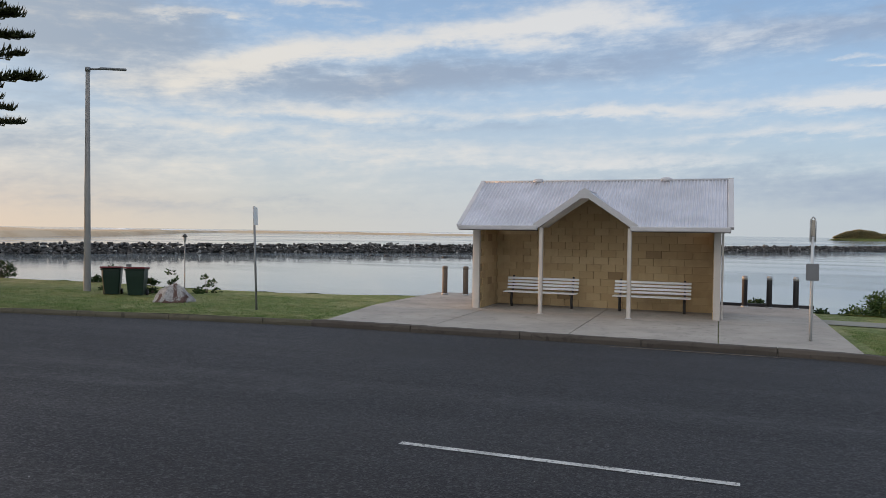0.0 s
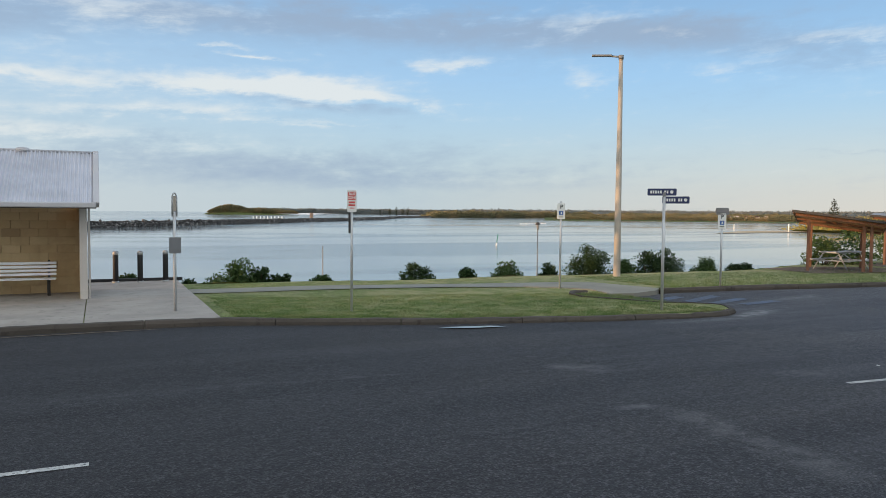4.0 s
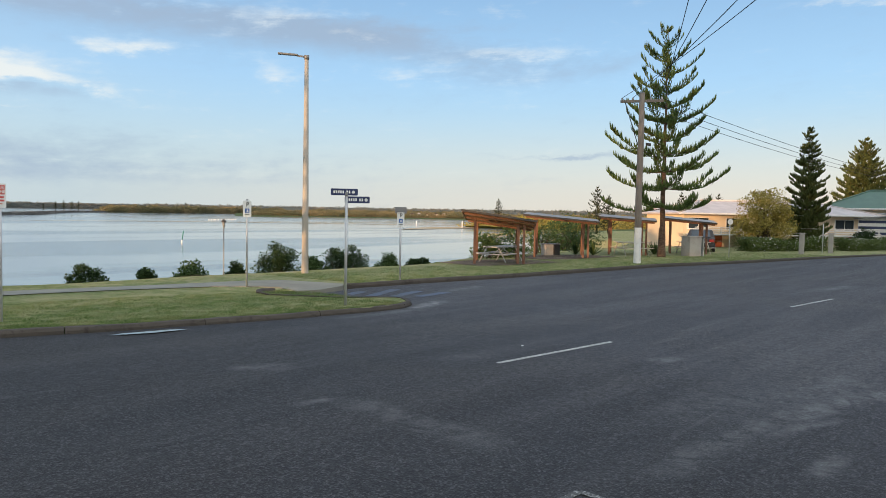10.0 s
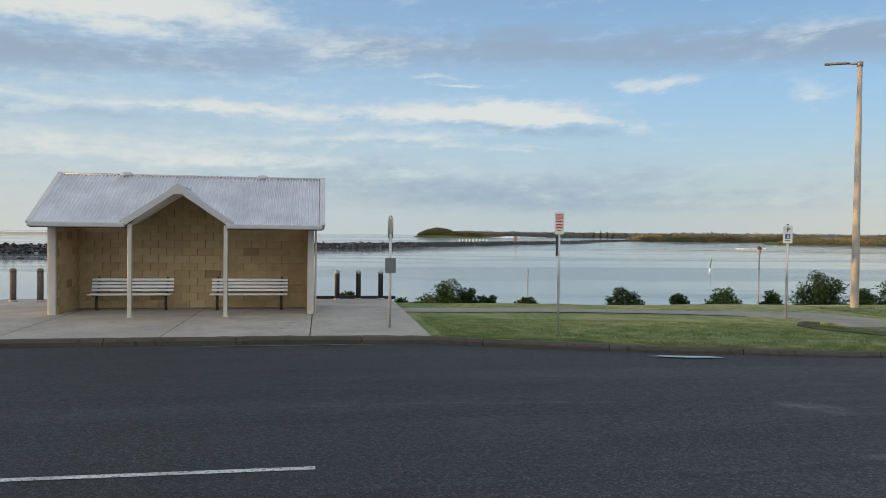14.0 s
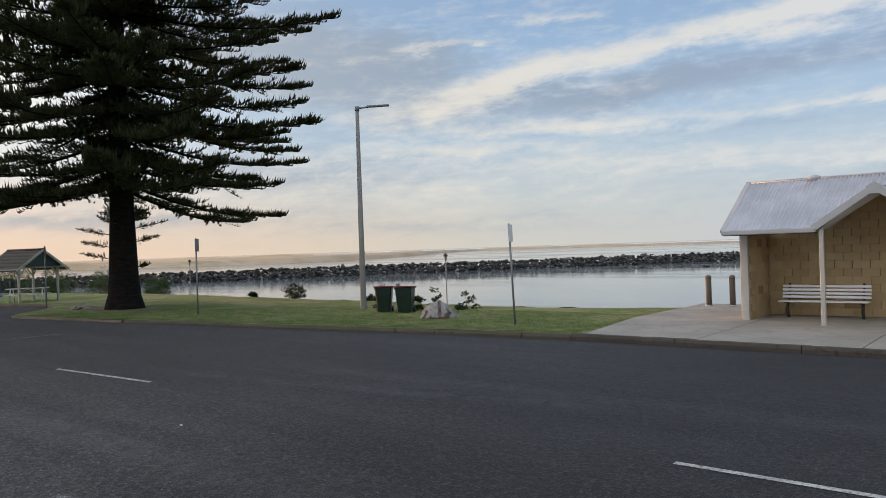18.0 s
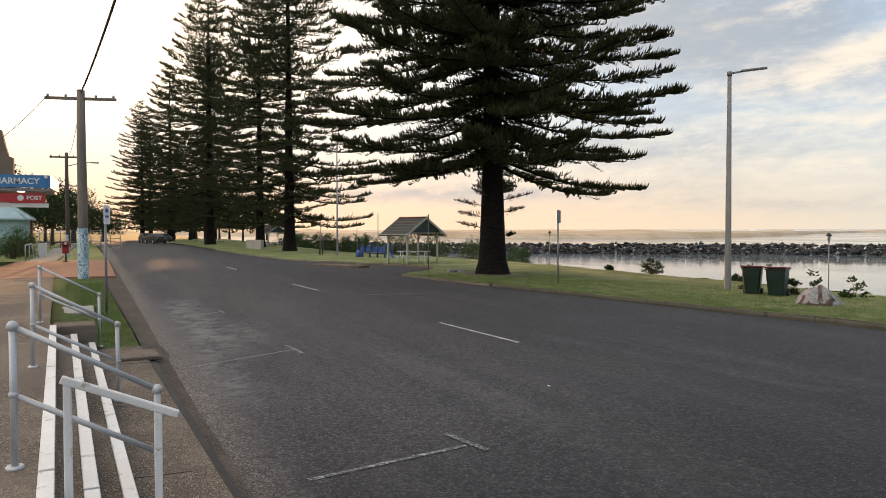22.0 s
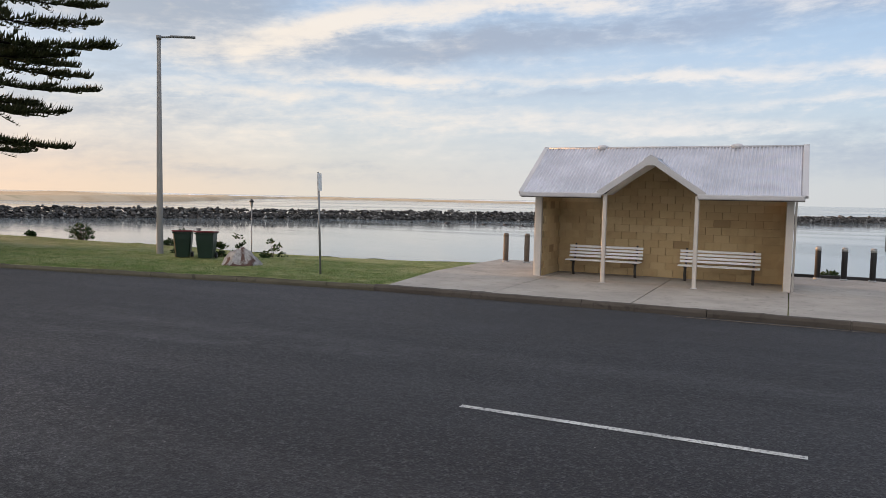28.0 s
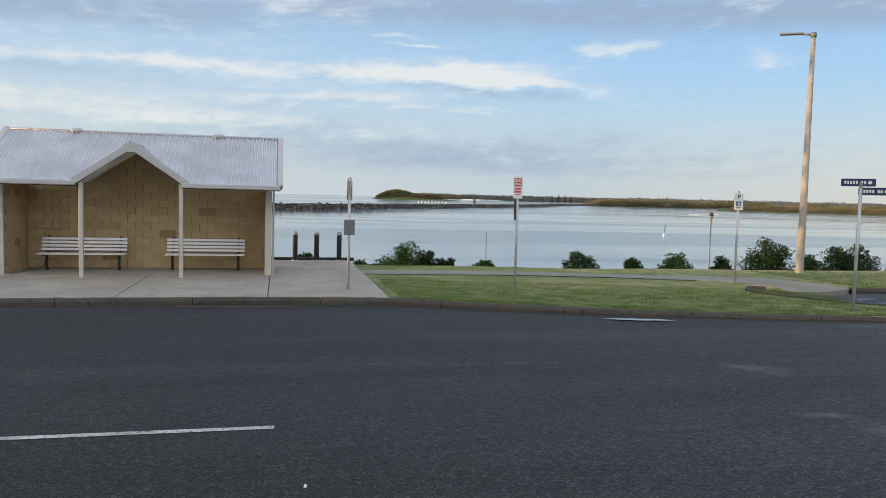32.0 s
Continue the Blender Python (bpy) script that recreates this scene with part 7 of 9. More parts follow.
s.scale = (0.85, 0.85, 0.95)
part("body", Shape().box(-0.3, 0, 0.58, 1.0, 0.8, 1.16, b=0.02), M_PALE, s)
part("lid", Shape().box(-0.3, 0, 1.19, 1.1, 0.9, 0.07, b=0.03), M_PALE, s)
for i in range(4):
    part("slat", Shape().box(0.38 + 0.12 * i, -0.38 + 0.18 * i, 0.56, 0.06, 0.06, 1.12), M_GALV, s)
part("lid", Shape().box(0.6, 0.0, 1.14, 0.7, 0.85, 0.05), M_DARKSTEEL, s, "dark lid")
s = thing("park_sign", "round white sign on a thin pole by the bins", "sign", 40.9, 14.4, -0.1, -40)
post_pipe(s, 2.1, 0.025)
part("disc", Shape().tube([(0, -0.03, 2.0), (0, -0.036, 2.0)], 0.16, 18), M_SIGNWHITE, s)


def agave(x, y, seed):
    rng = random.Random(seed)
    s = thing("agave", "spiky grey green agave by the shelter", "plant", x, y, -0.12, 0, "agaves")
    for i in range(22):
        a, tilt, L = rng.uniform(0, 6.28), rng.uniform(0.5, 1.35), rng.uniform(0.6, 1.0)
        d = Vector((math.cos(a) * math.cos(tilt), math.sin(a) * math.cos(tilt), math.sin(tilt)))
        side = Vector((-math.sin(a), math.cos(a), 0)) * 0.05
        m_ = d * L * 0.5
        part("blade", Shape().add([side * 0.6, -side * 0.6, m_ - side, m_ + side, d * L, m_ + Vector((0, 0, -0.04))], [(0, 1, 2, 3), (3, 2, 4), (0, 3, 5), (1, 5, 2), (0, 5, 1), (3, 4, 5), (2, 5, 4)]), M_LEAF, s)


for x, y, q in ((37.0, 20.6, 1), (40.6, 18.6, 2), (36.3, 21.3, 3)):
    agave(x, y, q)
for i, (x, y, w, h) in enumerate(((30.0, 22.6, 1.9, 1.9), (31.4, 22.2, 1.9, 2.1), (39.6, 25.6, 3.2, 2.3), (43.5, 26.4, 4.0, 2.8), (47.0, 27.4, 4.0, 2.6))):
    bush("mangrove_bush", "dense olive green mangrove bush at the water", x, y, -0.7, w, w * 0.8, h, 0.15, int(20 + 9 * w), 60, M_LEAF, 200 + i, group="mangroves by the picnic lawn")


def flax_hedge(x0, x1, y0, y1, h, seed, label, flowers=False):
    rng = np.random.default_rng(seed)
    L = math.hypot(x1 - x0, y1 - y0)
    s = thing("hedge", label, "hedge", x0, y0, -0.12, math.degrees(math.atan2(y1 - y0, x1 - x0)), "hedges")
    k = int(L * 2600)
    p = np.stack([rng.uniform(0, L, k), rng.normal(0, 0.42, k), rng.uniform(0.0, 1, k) ** 0.7 * h], 1)
    p[:, 2] *= 0.82 + 0.2 * np.sin(p[:, 0] * 2.1) * np.cos(p[:, 0] * 0.9)
    part("leaves", raw_mesh("leaves", *leaf_quads(p, 0.12, rng)), M_HEDGE, s)
    core = Shape()
    for i in range(int(L * 2)):
        core.tube([(i / 2 + 0.2, 0, -0.1), (i / 2 + 0.25, 0.1, h * 0.4), (i / 2 + 0.1, -0.1, h * 0.8)], [0.03, 0.02, 0.01], 5, False)
    part("stems", core, M_STEM, s)
    if flowers:
        q = p[(np.abs(p[:, 1]) > 0.4) | (p[:, 2] > h * 0.8)][: int(L * 110)]
        part("blossom", raw_mesh("blossom", *leaf_quads(q + [0, 0, 0.06], 0.085, rng)), M_SIGNWHITE, s, "small white blossom")


flax_hedge(49.0, 55.5, 16.5, 13.4, 1.02, 1, "clipped green hedge with white blossom", True)
flax_hedge(56.4, 68.0, 12.4, 9.2, 0.98, 2, "long clipped green hedge before the striped shed", True)
for x, y, h in ((48.4, 12.75, 1.25), (51.6, 11.9, 1.25)):
    s = thing("gate_post", "short pale stone post at the lawn's edge", "post", x, y, -0.05, 0, "stone posts")
    part("post", Shape().box(0, 0, h / 2, 0.26, 0.26, h, b=0.03), M_PALE, s)
    part("post_cap", Shape().box(0, 0, h + 0.03, 0.32, 0.32, 0.06, b=0.02), M_PALE, s)
s = sign_post("small_sign", "thin leaning marker pole beside the stone post", 51.3, 12.3, -0.05, 0, 1.9, 0.03)


# ---- houses on the right ----
def window(parent, x, y, z, w, h, rz=0.0, face=-1):
    m = pose(x, y, z, 0, 0, rz)
    fr = part("window", Shape().box(0, 0, 0, w + 0.12, 0.06, h + 0.12), M_WHITE, parent, "", m)
    part("pane", Shape().box(0, face * 0.034, 0, w, 0.01, h, b=0), M_GLASS, fr)
    part("sill", Shape().box(0, face * 0.06, -h / 2 - 0.08, w + 0.2, 0.12, 0.05), M_WHITE, fr)
    part("mullion", Shape().box(0, face * 0.045, 0, 0.04, 0.02, h, b=0), M_WHITE, fr)
    return fr


def hip_roof(parent, x0, x1, y0, y1, z, ridge, over, mat, name="roof"):
    x0, x1, y0, y1 = x0 - over, x1 + over, y0 - over, y1 + over
    run = (y1 - y0) / 2
    cy = (y0 + y1) / 2
    a, b = x0 + min(run, (x1 - x0) * 0.45), x1 - min(run, (x1 - x0) * 0.45)
    v = [(x0, y0, z), (x1, y0, z), (x1, y1, z), (x0, y1, z), (a, cy, ridge), (b, cy, ridge)]
    v += [(p[0], p[1], p[2] - 0.12) for p in v[:4]]
    f = [(0, 1, 5, 4), (1, 2, 5), (2, 3, 4, 5), (3, 0, 4), (1, 0, 6, 7), (2, 1, 7, 8), (3, 2, 8, 9), (0, 3, 9, 6), (6, 9, 8, 7)]
    r = part(name, Shape().add(v, f), mat, parent)
    part("ridge_cap", Shape().tube([(a, cy, ridge + 0.02), (b, cy, ridge + 0.02)], 0.09, 8), mat, r)
    for k, (ex, ey) in enumerate(((x0, y0), (x1, y0), (x1, y1), (x0, y1))):
        q = (a, cy, ridge) if k in (0, 3) else (b, cy, ridge)
        part("hip_cap", Shape().tube([(ex, ey, z + 0.02), (q[0], q[1], q[2] + 0.02)], 0.07, 6), mat, r)
    part("gutter", Shape().box((x0 + x1) / 2, y0 - 0.05, z - 0.06, x1 - x0 + 0.1, 0.1, 0.11), M_WHITE, r)
    return r


club = thing("clubhouse", "long cream two storey clubhouse with a pinkish roof", "building", 53.2, 22.2, -0.15, -38)
club.scale = (1, 1, 0.84)
part("wall", Shape().box(8.0, 3.2, 1.55, 16.0, 6.0, 3.2), M_HOUSE, club, "cream rendered wall")
hip_roof(club, 0, 16, 0.2, 6.2, 3.1, 4.3, 0.7, M_CLUBROOF)
part("balcony_floor", Shape().box(8.0, -0.5, 1.22, 15.6, 1.3, 0.12), M_WHITE, club)
for z in (1.45, 1.65, 1.85):
    part("balcony_rail", Shape().box(8.0, -1.1, z, 15.6, 0.04, 0.07), M_WHITE, club, "white balcony rail")
for i in range(9):
    part("balcony_post", Shape().box(0.4 + 1.9 * i, -1.1, 1.56, 0.07, 0.07, 0.72), M_WHITE, club)
for x, w in ((1.2, 1.6), (4.4, 1.8), (9.4, 1.8), (13.6, 1.6)):
    window(club, x, 0.19, 2.2, w, 0.9)
for x in (2.4, 6.3, 14.6):
    d = part("door", Shape().box(x, 0.16, 0.62, 1.5, 0.08, 1.25), M_BRICKDOOR, club, "rust coloured garage door")
    part("door_rail", Shape().box(x, 0.11, 0.62, 1.5, 0.02, 0.05), M_WHITE, d)
for x in (0.3, 5.6, 11.0, 15.6):
    part("support", Shape().box(x, -0.95, 0.6, 0.14, 0.14, 1.2), M_WHITE, club)

house = thing("house", "cream weatherboard house with a green hipped roof", "house", 71.0, 17.4, -0.1, -79)
part("wall", Shape().box(4.2, 3.4, 1.6, 7.6, 6.4, 3.3), M_HOUSE, house, "cream wall")
hip_roof(house, 0.4, 8.0, 0.2, 6.6, 3.25, 4.85, 0.6, M_GREENROOF)
for x in (1.7, 6.4):
    window(house, x, 0.18, 2.5, 1.6, 0.75)
ch = part("chimney", Shape().box(6.6, 4.2, 4.4, 0.55, 0.5, 1.0), M_BRICKDOOR, house, "brick chimney")
part("chimney_cap", Shape().box(6.6, 4.2, 4.92, 0.68, 0.62, 0.08), M_PALE, ch)
annex = thing("annex", "low grey roofed annex before the house", "house", 67.2, 15.6, -0.1, -79)
part("wall", Shape().box(3.0, 1.6, 0.95, 5.6, 2.6, 2.0), M_HOUSE, annex)
hip_roof(annex, 0.2, 5.8, 0.3, 2.9, 1.9, 2.7, 0.4, M_ROOFGREY)
window(annex, 1.3, 0.28, 1.1, 1.0, 0.7)
shed = thing("striped_shed", "white shed wall with broad navy stripes", "shed", 64.8, 13.2, -0.1, -80)
part("wall", Shape().box(2.0, 1.0, 1.2, 4.0, 2.0, 2.5), M_WHITE, shed)
for z in (0.75, 1.2, 1.65, 2.1):
    part("stripe", Shape().box(2.0, -0.012, z, 3.9, 0.02, 0.20, b=0), M_NAVY, shed, "navy painted stripe")
part("roof", Shape().box(2.0, 0.9, 2.55, 4.6, 2.6, 0.08, Matrix.Rotation(-0.10, 4, "Y")), M_ROOFGREY, shed)
broadleaf("yellow_tree", "rounded olive yellow tree beside the clubhouse", 53.4, 16.6, -0.15, 4.5, 4.0, M_LEAF_OLIVE, 301, 0.14, 90, 150, 0.16)
for i, (x, y, h, w) in enumerate(((57.0, 17.6, 2.8, 2.6), (63.0, 12.5, 1.5, 2.2), (70.5, 9.3, 2.0, 2.6), (73.5, 9.0, 2.4, 2.2))):
    bush("shrub", "dark green garden shrub by the houses", x, y, -0.1, w, w, h, 0.14, 40, 50, M_LEAF_DARK, 320 + i, group="garden shrubs")


def car(x, y, rz, paint, label):
    s = thing("car", label, "car", x, y, along_z(x, y), rz, "parked cars")
    prof = ((-2.1, 0.35), (-2.12, 0.72), (-1.95, 0.92), (-1.35, 0.98), (-0.75, 1.42), (0.85, 1.44), (1.55, 1.0), (2.05, 0.9), (2.15, 0.55), (2.1, 0.32))
    rows = [[(px, py * (0.84 if pz > 1.1 else 1.0) * (0.92 if abs(px) > 2 else 1.0), pz) for px, pz in prof] for py in (-0.86, -0.78, 0.78, 0.86)]
    body = Shape().grid([[(p[0], p[1], p[2] if 0 < i < 3 else p[2] * 0.97) for p in r] for i, r in enumerate(rows)], False)
    k = len(prof)
    body.f += [tuple(range(k))[::-1], tuple(range(3 * k, 4 * k))]
    body.s += [False, False]
    part("body", body, paint, s)
    part("rear_window", Shape().add([(-1.38, -0.6, 1.0), (-1.38, 0.6, 1.0), (-0.80, 0.55, 1.40), (-0.80, -0.55, 1.40)], [(0, 3, 2, 1)]), M_GLASS, s)
    part("windscreen", Shape().add([(1.56, -0.6, 1.02), (0.90, -0.56, 1.42), (0.90, 0.56, 1.42), (1.56, 0.6, 1.02)], [(0, 3, 2, 1)]), M_GLASS, s)
    for sy in (-1, 1):
        part("side_window", Shape().add([(-1.0, sy * 0.80, 1.02), (1.2, sy * 0.80, 1.02), (0.75, sy * 0.73, 1.38), (-0.65, sy * 0.73, 1.38)], [(0, 1, 2, 3) if sy < 0 else (3, 2, 1, 0)]), M_GLASS, s)
        part("tail_light", Shape().box(-2.10, sy * 0.66, 0.78, 0.06, 0.28, 0.16), M_TAIL, s)
        part("headlight", Shape().box(2.08, sy * 0.62, 0.72, 0.08, 0.3, 0.14), M_LAMPGLASS, s)
        for px in (-1.35, 1.35):
            w = part("wheel", Shape().tube([(px, sy * 0.70, 0.31), (px, sy * 0.88, 0.31)], 0.31, 18), M_RUBBER, s)
            part("rim", Shape().tube([(px, sy * 0.885, 0.31), (px, sy * 0.892, 0.31)], 0.19, 14), M_GALV, w)
    part("bumper", Shape().box(-2.12, 0, 0.46, 0.1, 1.6, 0.22, b=0.04), paint, s)
    part("number_plate", Shape().box(-2.18, 0, 0.62, 0.01, 0.37, 0.12, b=0), M_SIGNWHITE, s)
    return s


def along_z(x, y):
    return road_z(x, y)


car(90.0, 5.9, 4, M_CAR, "silver hatchback parked at the far kerb")
car(97.5, 6.7, 8, M_WHITE, "white car parked beyond the silver one")
car(48.2, 18.95, 22, M_DARKSTEEL, "dark car parked beside the clubhouse")

# ---- corner shops and the hill on the right ----
corner = Shape()
corner.grid(flipped([[(x, y, 0.02) for y in np.linspace(-30, float(np.interp(x, [22.45, 22.6, 23.15, 24.3, 26, 28, 51, 75, 112], [-3.0, -2.0, -1.42, -1.14, -1.16, -1.32, -2.85, -3.15, -1.4])), 6)] for x in list(np.linspace(22.45, 28, 16)) + list(steps_between(28.5, 112, 1.4))]), False)
structure("pavement", corner, M_DIRT, "dark asphalt footpath on the far corner", "footpath")
structure("pavement", Shape().prism([(27.2, -3.12), (31.8, -3.45), (32.5, -1.62), (26.4, -1.35)], 0.0, 0.035), M_PALE, "pale concrete crossing slab at the corner", "footpath")
structure("pavement", Shape().prism([(38, -4.6), (53, -5.2), (53, -3.3), (38, -2.3)], 0.0, 0.03), M_BRICKPAVE, "red brick paved strip of footpath", "footpath")
for x, y, h, pl in ((32.4, -1.85, 2.6, True), (38.5, -2.9, 2.6, False), (40.0, -3.1, 2.5, False), (47.0, -4.2, 4.3, False), (49, -4.3, 2.0, False)):
    s = sign_post("parking_sign" if pl else "sign_pole", "thin grey pole on the far footpath", x, y, 0.02, -95, h, 0.032, "street signs", M_GALV_DULL)
    if pl:
        plate(s, 0.22, 0.42, h - 0.24, M_ALU)
shop = thing("shop", "white fronted corner shop with flat awnings", "shop", 28.3, -3.95, 0.02, 0)
part("wall", Shape().box(4.0, -2.6, 2.1, 8.0, 4.0, 4.3), M_WHITE, shop, "white shop wall")
part("awning", Shape().box(2.6, 0.25, 2.68, 5.0, 1.9, 0.22), M_ALU, shop, "grey flat awning")
part("parapet", Shape().box(2.0, 0.1, 3.55, 4.4, 1.0, 0.12), M_WHITE, shop)
part("parapet", Shape().box(2.0, 0.0, 3.75, 4.2, 0.8, 0.10), M_WHITE, shop)
part("pillar", Shape().box(0.15, 0.55, 1.35, 0.16, 0.16, 2.6), M_WHITE, shop)
part("pillar", Shape().box(4.6, 0.55, 1.35, 0.16, 0.16, 2.6), M_WHITE, shop)
window(shop, 2.2, -0.58, 1.4, 2.4, 1.6, face=1)
s = thing("plant_tub", "white tub with a dark leafy plant at the shop front", "plant pot", 28.0, -3.75, 0.02, 0)
part("tub", Shape().box(0, 0, 0.22, 0.5, 0.5, 0.44, b=0.03), M_WHITE, s)
rg = np.random.default_rng(9)
part("leaves", raw_mesh("leaves", *leaf_quads(rg.normal(0, 0.2, (160, 3)) * [1, 1, 1.2] + [0, 0, 0.8], 0.32, rg)), M_LEAF_DARK, s)


# terraced retaining wall with courses of stone
def wall_line(x):
    return float(np.interp(x, [46, 60, 72, 100, 118], [-5.6, -4.5, -3.8, -2.4, -1.4]))


def wall_top(x):
    return float(np.interp(x, [46, 54, 75, 95, 118], [1.6, 3.0, 4.2, 4.0, 2.4]))


hill = Shape()
hill.grid(flipped([[(x, y, wall_top(x) * min(1, (wall_line(x) - y) / 1.4) + max(0, wall_line(x) - 1.4 - y) * 0.32 + 0.25 * noise.noise((x * 0.3, y * 0.3, 0))) for y in (-40, -30, -22, -16, -12, -10, wall_line(x) - 1.4, wall_line(x) - 0.7, wall_line(x) - 0.02)] for x in steps_between(44, 130, 2.0)]))
structure("hillside", hill, M_GROUND, "steep grassy hillside behind the retaining wall", "hillside")
rw = tagged(new("retaining_wall"), "terraced grey stone retaining wall with grass", "retaining wall", "", "structure")
rr = random.Random(6)
for c in range(8):
    x = 63.0
    while x < 116:
        w = rr.uniform(1.4, 2.6)
        top = wall_top(x + w / 2)
        z = 0.02 + c * 0.5
        if z + 0.3 < top:
            yy = wall_line(x + w / 2) - 0.16 * c + 0.05
            rot = Matrix.Rotation(math.atan2(wall_line(x + w) - wall_line(x), w), 4, "Z")
            part("stone", Shape().box(x + w / 2, yy, z + 0.23, w - 0.05, 0.5, 0.44, rot, b=0.04), M_MOSSY, rw)
        x += w
tr = "dark bushy tree on the hillside"
for i, (x, y, h, w, z) in enumerate(((100, -4.2, 8.0, 8.2, 3.4), (86, -6.0, 6.5, 6.5, 4.0), (78, -6.2, 6.5, 6.5, 4.0), (69, -6.6, 6.3, 6.5, 3.8), (60, -7.0, 7.0, 6.0, 3.2), (52, -7.4, 7.6, 5.6, 2.4), (106, -6.5, 7.0, 6.5, 3.0), (62, -10.5, 6.0, 5.0, 3.6), (70, -11, 6.6, 5.0, 4.3), (56, -9.0, 5.8, 5.2, 3.2), (50, -9.4, 6.4, 5.5, 2.6), (45, -9, 6.4, 5.2, 1.2), (80, -9.5, 6.5, 5.0, 4.5), (40, -9.5, 7.0, 5.0, 0.2), (92, -11, 6.0, 6.0, 4.5), (52, -13, 8.5, 6.5, 4.0), (64, -14, 9.0, 7.0, 5.5))):
    broadleaf("hill_tree", tr, x, y, z, h, w, M_LEAF_DARK if i % 3 else M_LEAF, 400 + i, 0.28, 64, 95, 0.18, "trees on the hill")
for i, (x, y, w, h, z) in enumerate(((57, -5.6, 3.5, 2.0, 2.4), (66, -4.9, 3.5, 2.4, 2.8), (75, -4.4, 3, 1.8, 3.2), (50, -6.4, 3.6, 2.6, 1.4), (53.5, -5.1, 2.2, 2.6, 0.3), (61, -4.7, 1.6, 2.2, 1.3), (82, -3.9, 4, 2.6, 2.6), (90, -3.4, 4, 2.6, 2.2), (70, -4.2, 2.5, 2.4, 1.0), (42, -6.4, 4.0, 3.2, 0.0), (46, -6.2, 4.0, 3.4, 0.1), (50, -6.0, 4.0, 3.6, 0.1), (54, -5.6, 4.2, 3.6, 0.1), (58, -5.2, 4.2, 3.4, 0.1), (62, -4.9, 3.6, 3.0, 0.1))):
    bush("hill_shrub", "dark creeper and shrubs over the stone wall", x, y, z, w, w * 0.6, h, 0.16, 40, 55, M_LEAF_DARK, 450 + i, group="shrubs on the hill")
hh = thing("house", "small white house above the retaining wall", "house", 132, -3.6, 3.4, 80)
hh.scale = (0.6, 0.6, 0.6)
part("wall", Shape().box(3, 2.5, 1.2, 6, 4, 2.6), M_WHITE, hh)
hip_roof(hh, 0, 6, 0.5, 4.5, 2.4, 3.3, 0.4, M_ROOFGREY)
window(hh, 2, 0.48, 1.4, 1.4, 0.9)
for i, (x, y, rz, wm, rm) in enumerate(((116, 13, -80, M_HOUSE, M_TERRACOTTA), (128, 16, -80, M_WHITE, M_ROOFGREY), (140, 8, -85, M_HOUSE, M_TERRACOTTA), (122, 24, -70, M_WHITE, M_CLUBROOF))):
    q = thing("house", "distant low house at the end of the street", "house", x, y, -0.1, rz, "far houses")
    part("wall", Shape().box(4, 3, 1.3, 8, 6, 2.8), wm, q)
    hip_roof(q, 0, 8, 0, 6, 2.7, 4.0, 0.5, rm)
    for wx in (1.8, 5.8):
        window(q, wx, -0.02, 1.5, 1.3, 0.9)
s = thing("street_fence", "low cream picket fence at the far kerb", "fence", 76, 8.0, -0.05, 0)
for i in range(22):
    part("picket", Shape().box(0.75 * i, 0.03 * i, 0.5, 0.5, 0.06, 1.0), M_HOUSE, s)
part("rail", Shape().box(7.9, 0.3, 0.75, 16, 0.05, 0.08, Matrix.Rotation(0.04, 4, "Z")), M_HOUSE, s)
broadleaf("street_tree", "dark round tree at the end of the street", 150, 4, 0, 7, 8, M_LEAF_DARK, 470, 0.35, 60, 60, 0.2, "trees of the street's end")
broadleaf("street_tree", "dark round tree at the end of the street", 138, -2, 0.5, 6, 9, M_LEAF_DARK, 471, 0.35, 60, 60, 0.2, "trees of the street's end")
broadleaf("street_tree", "dark round tree at the end of the street", 160, 14, 0, 8, 12, M_LEAF, 472, 0.35, 60, 60, 0.2, "trees of the street's end")


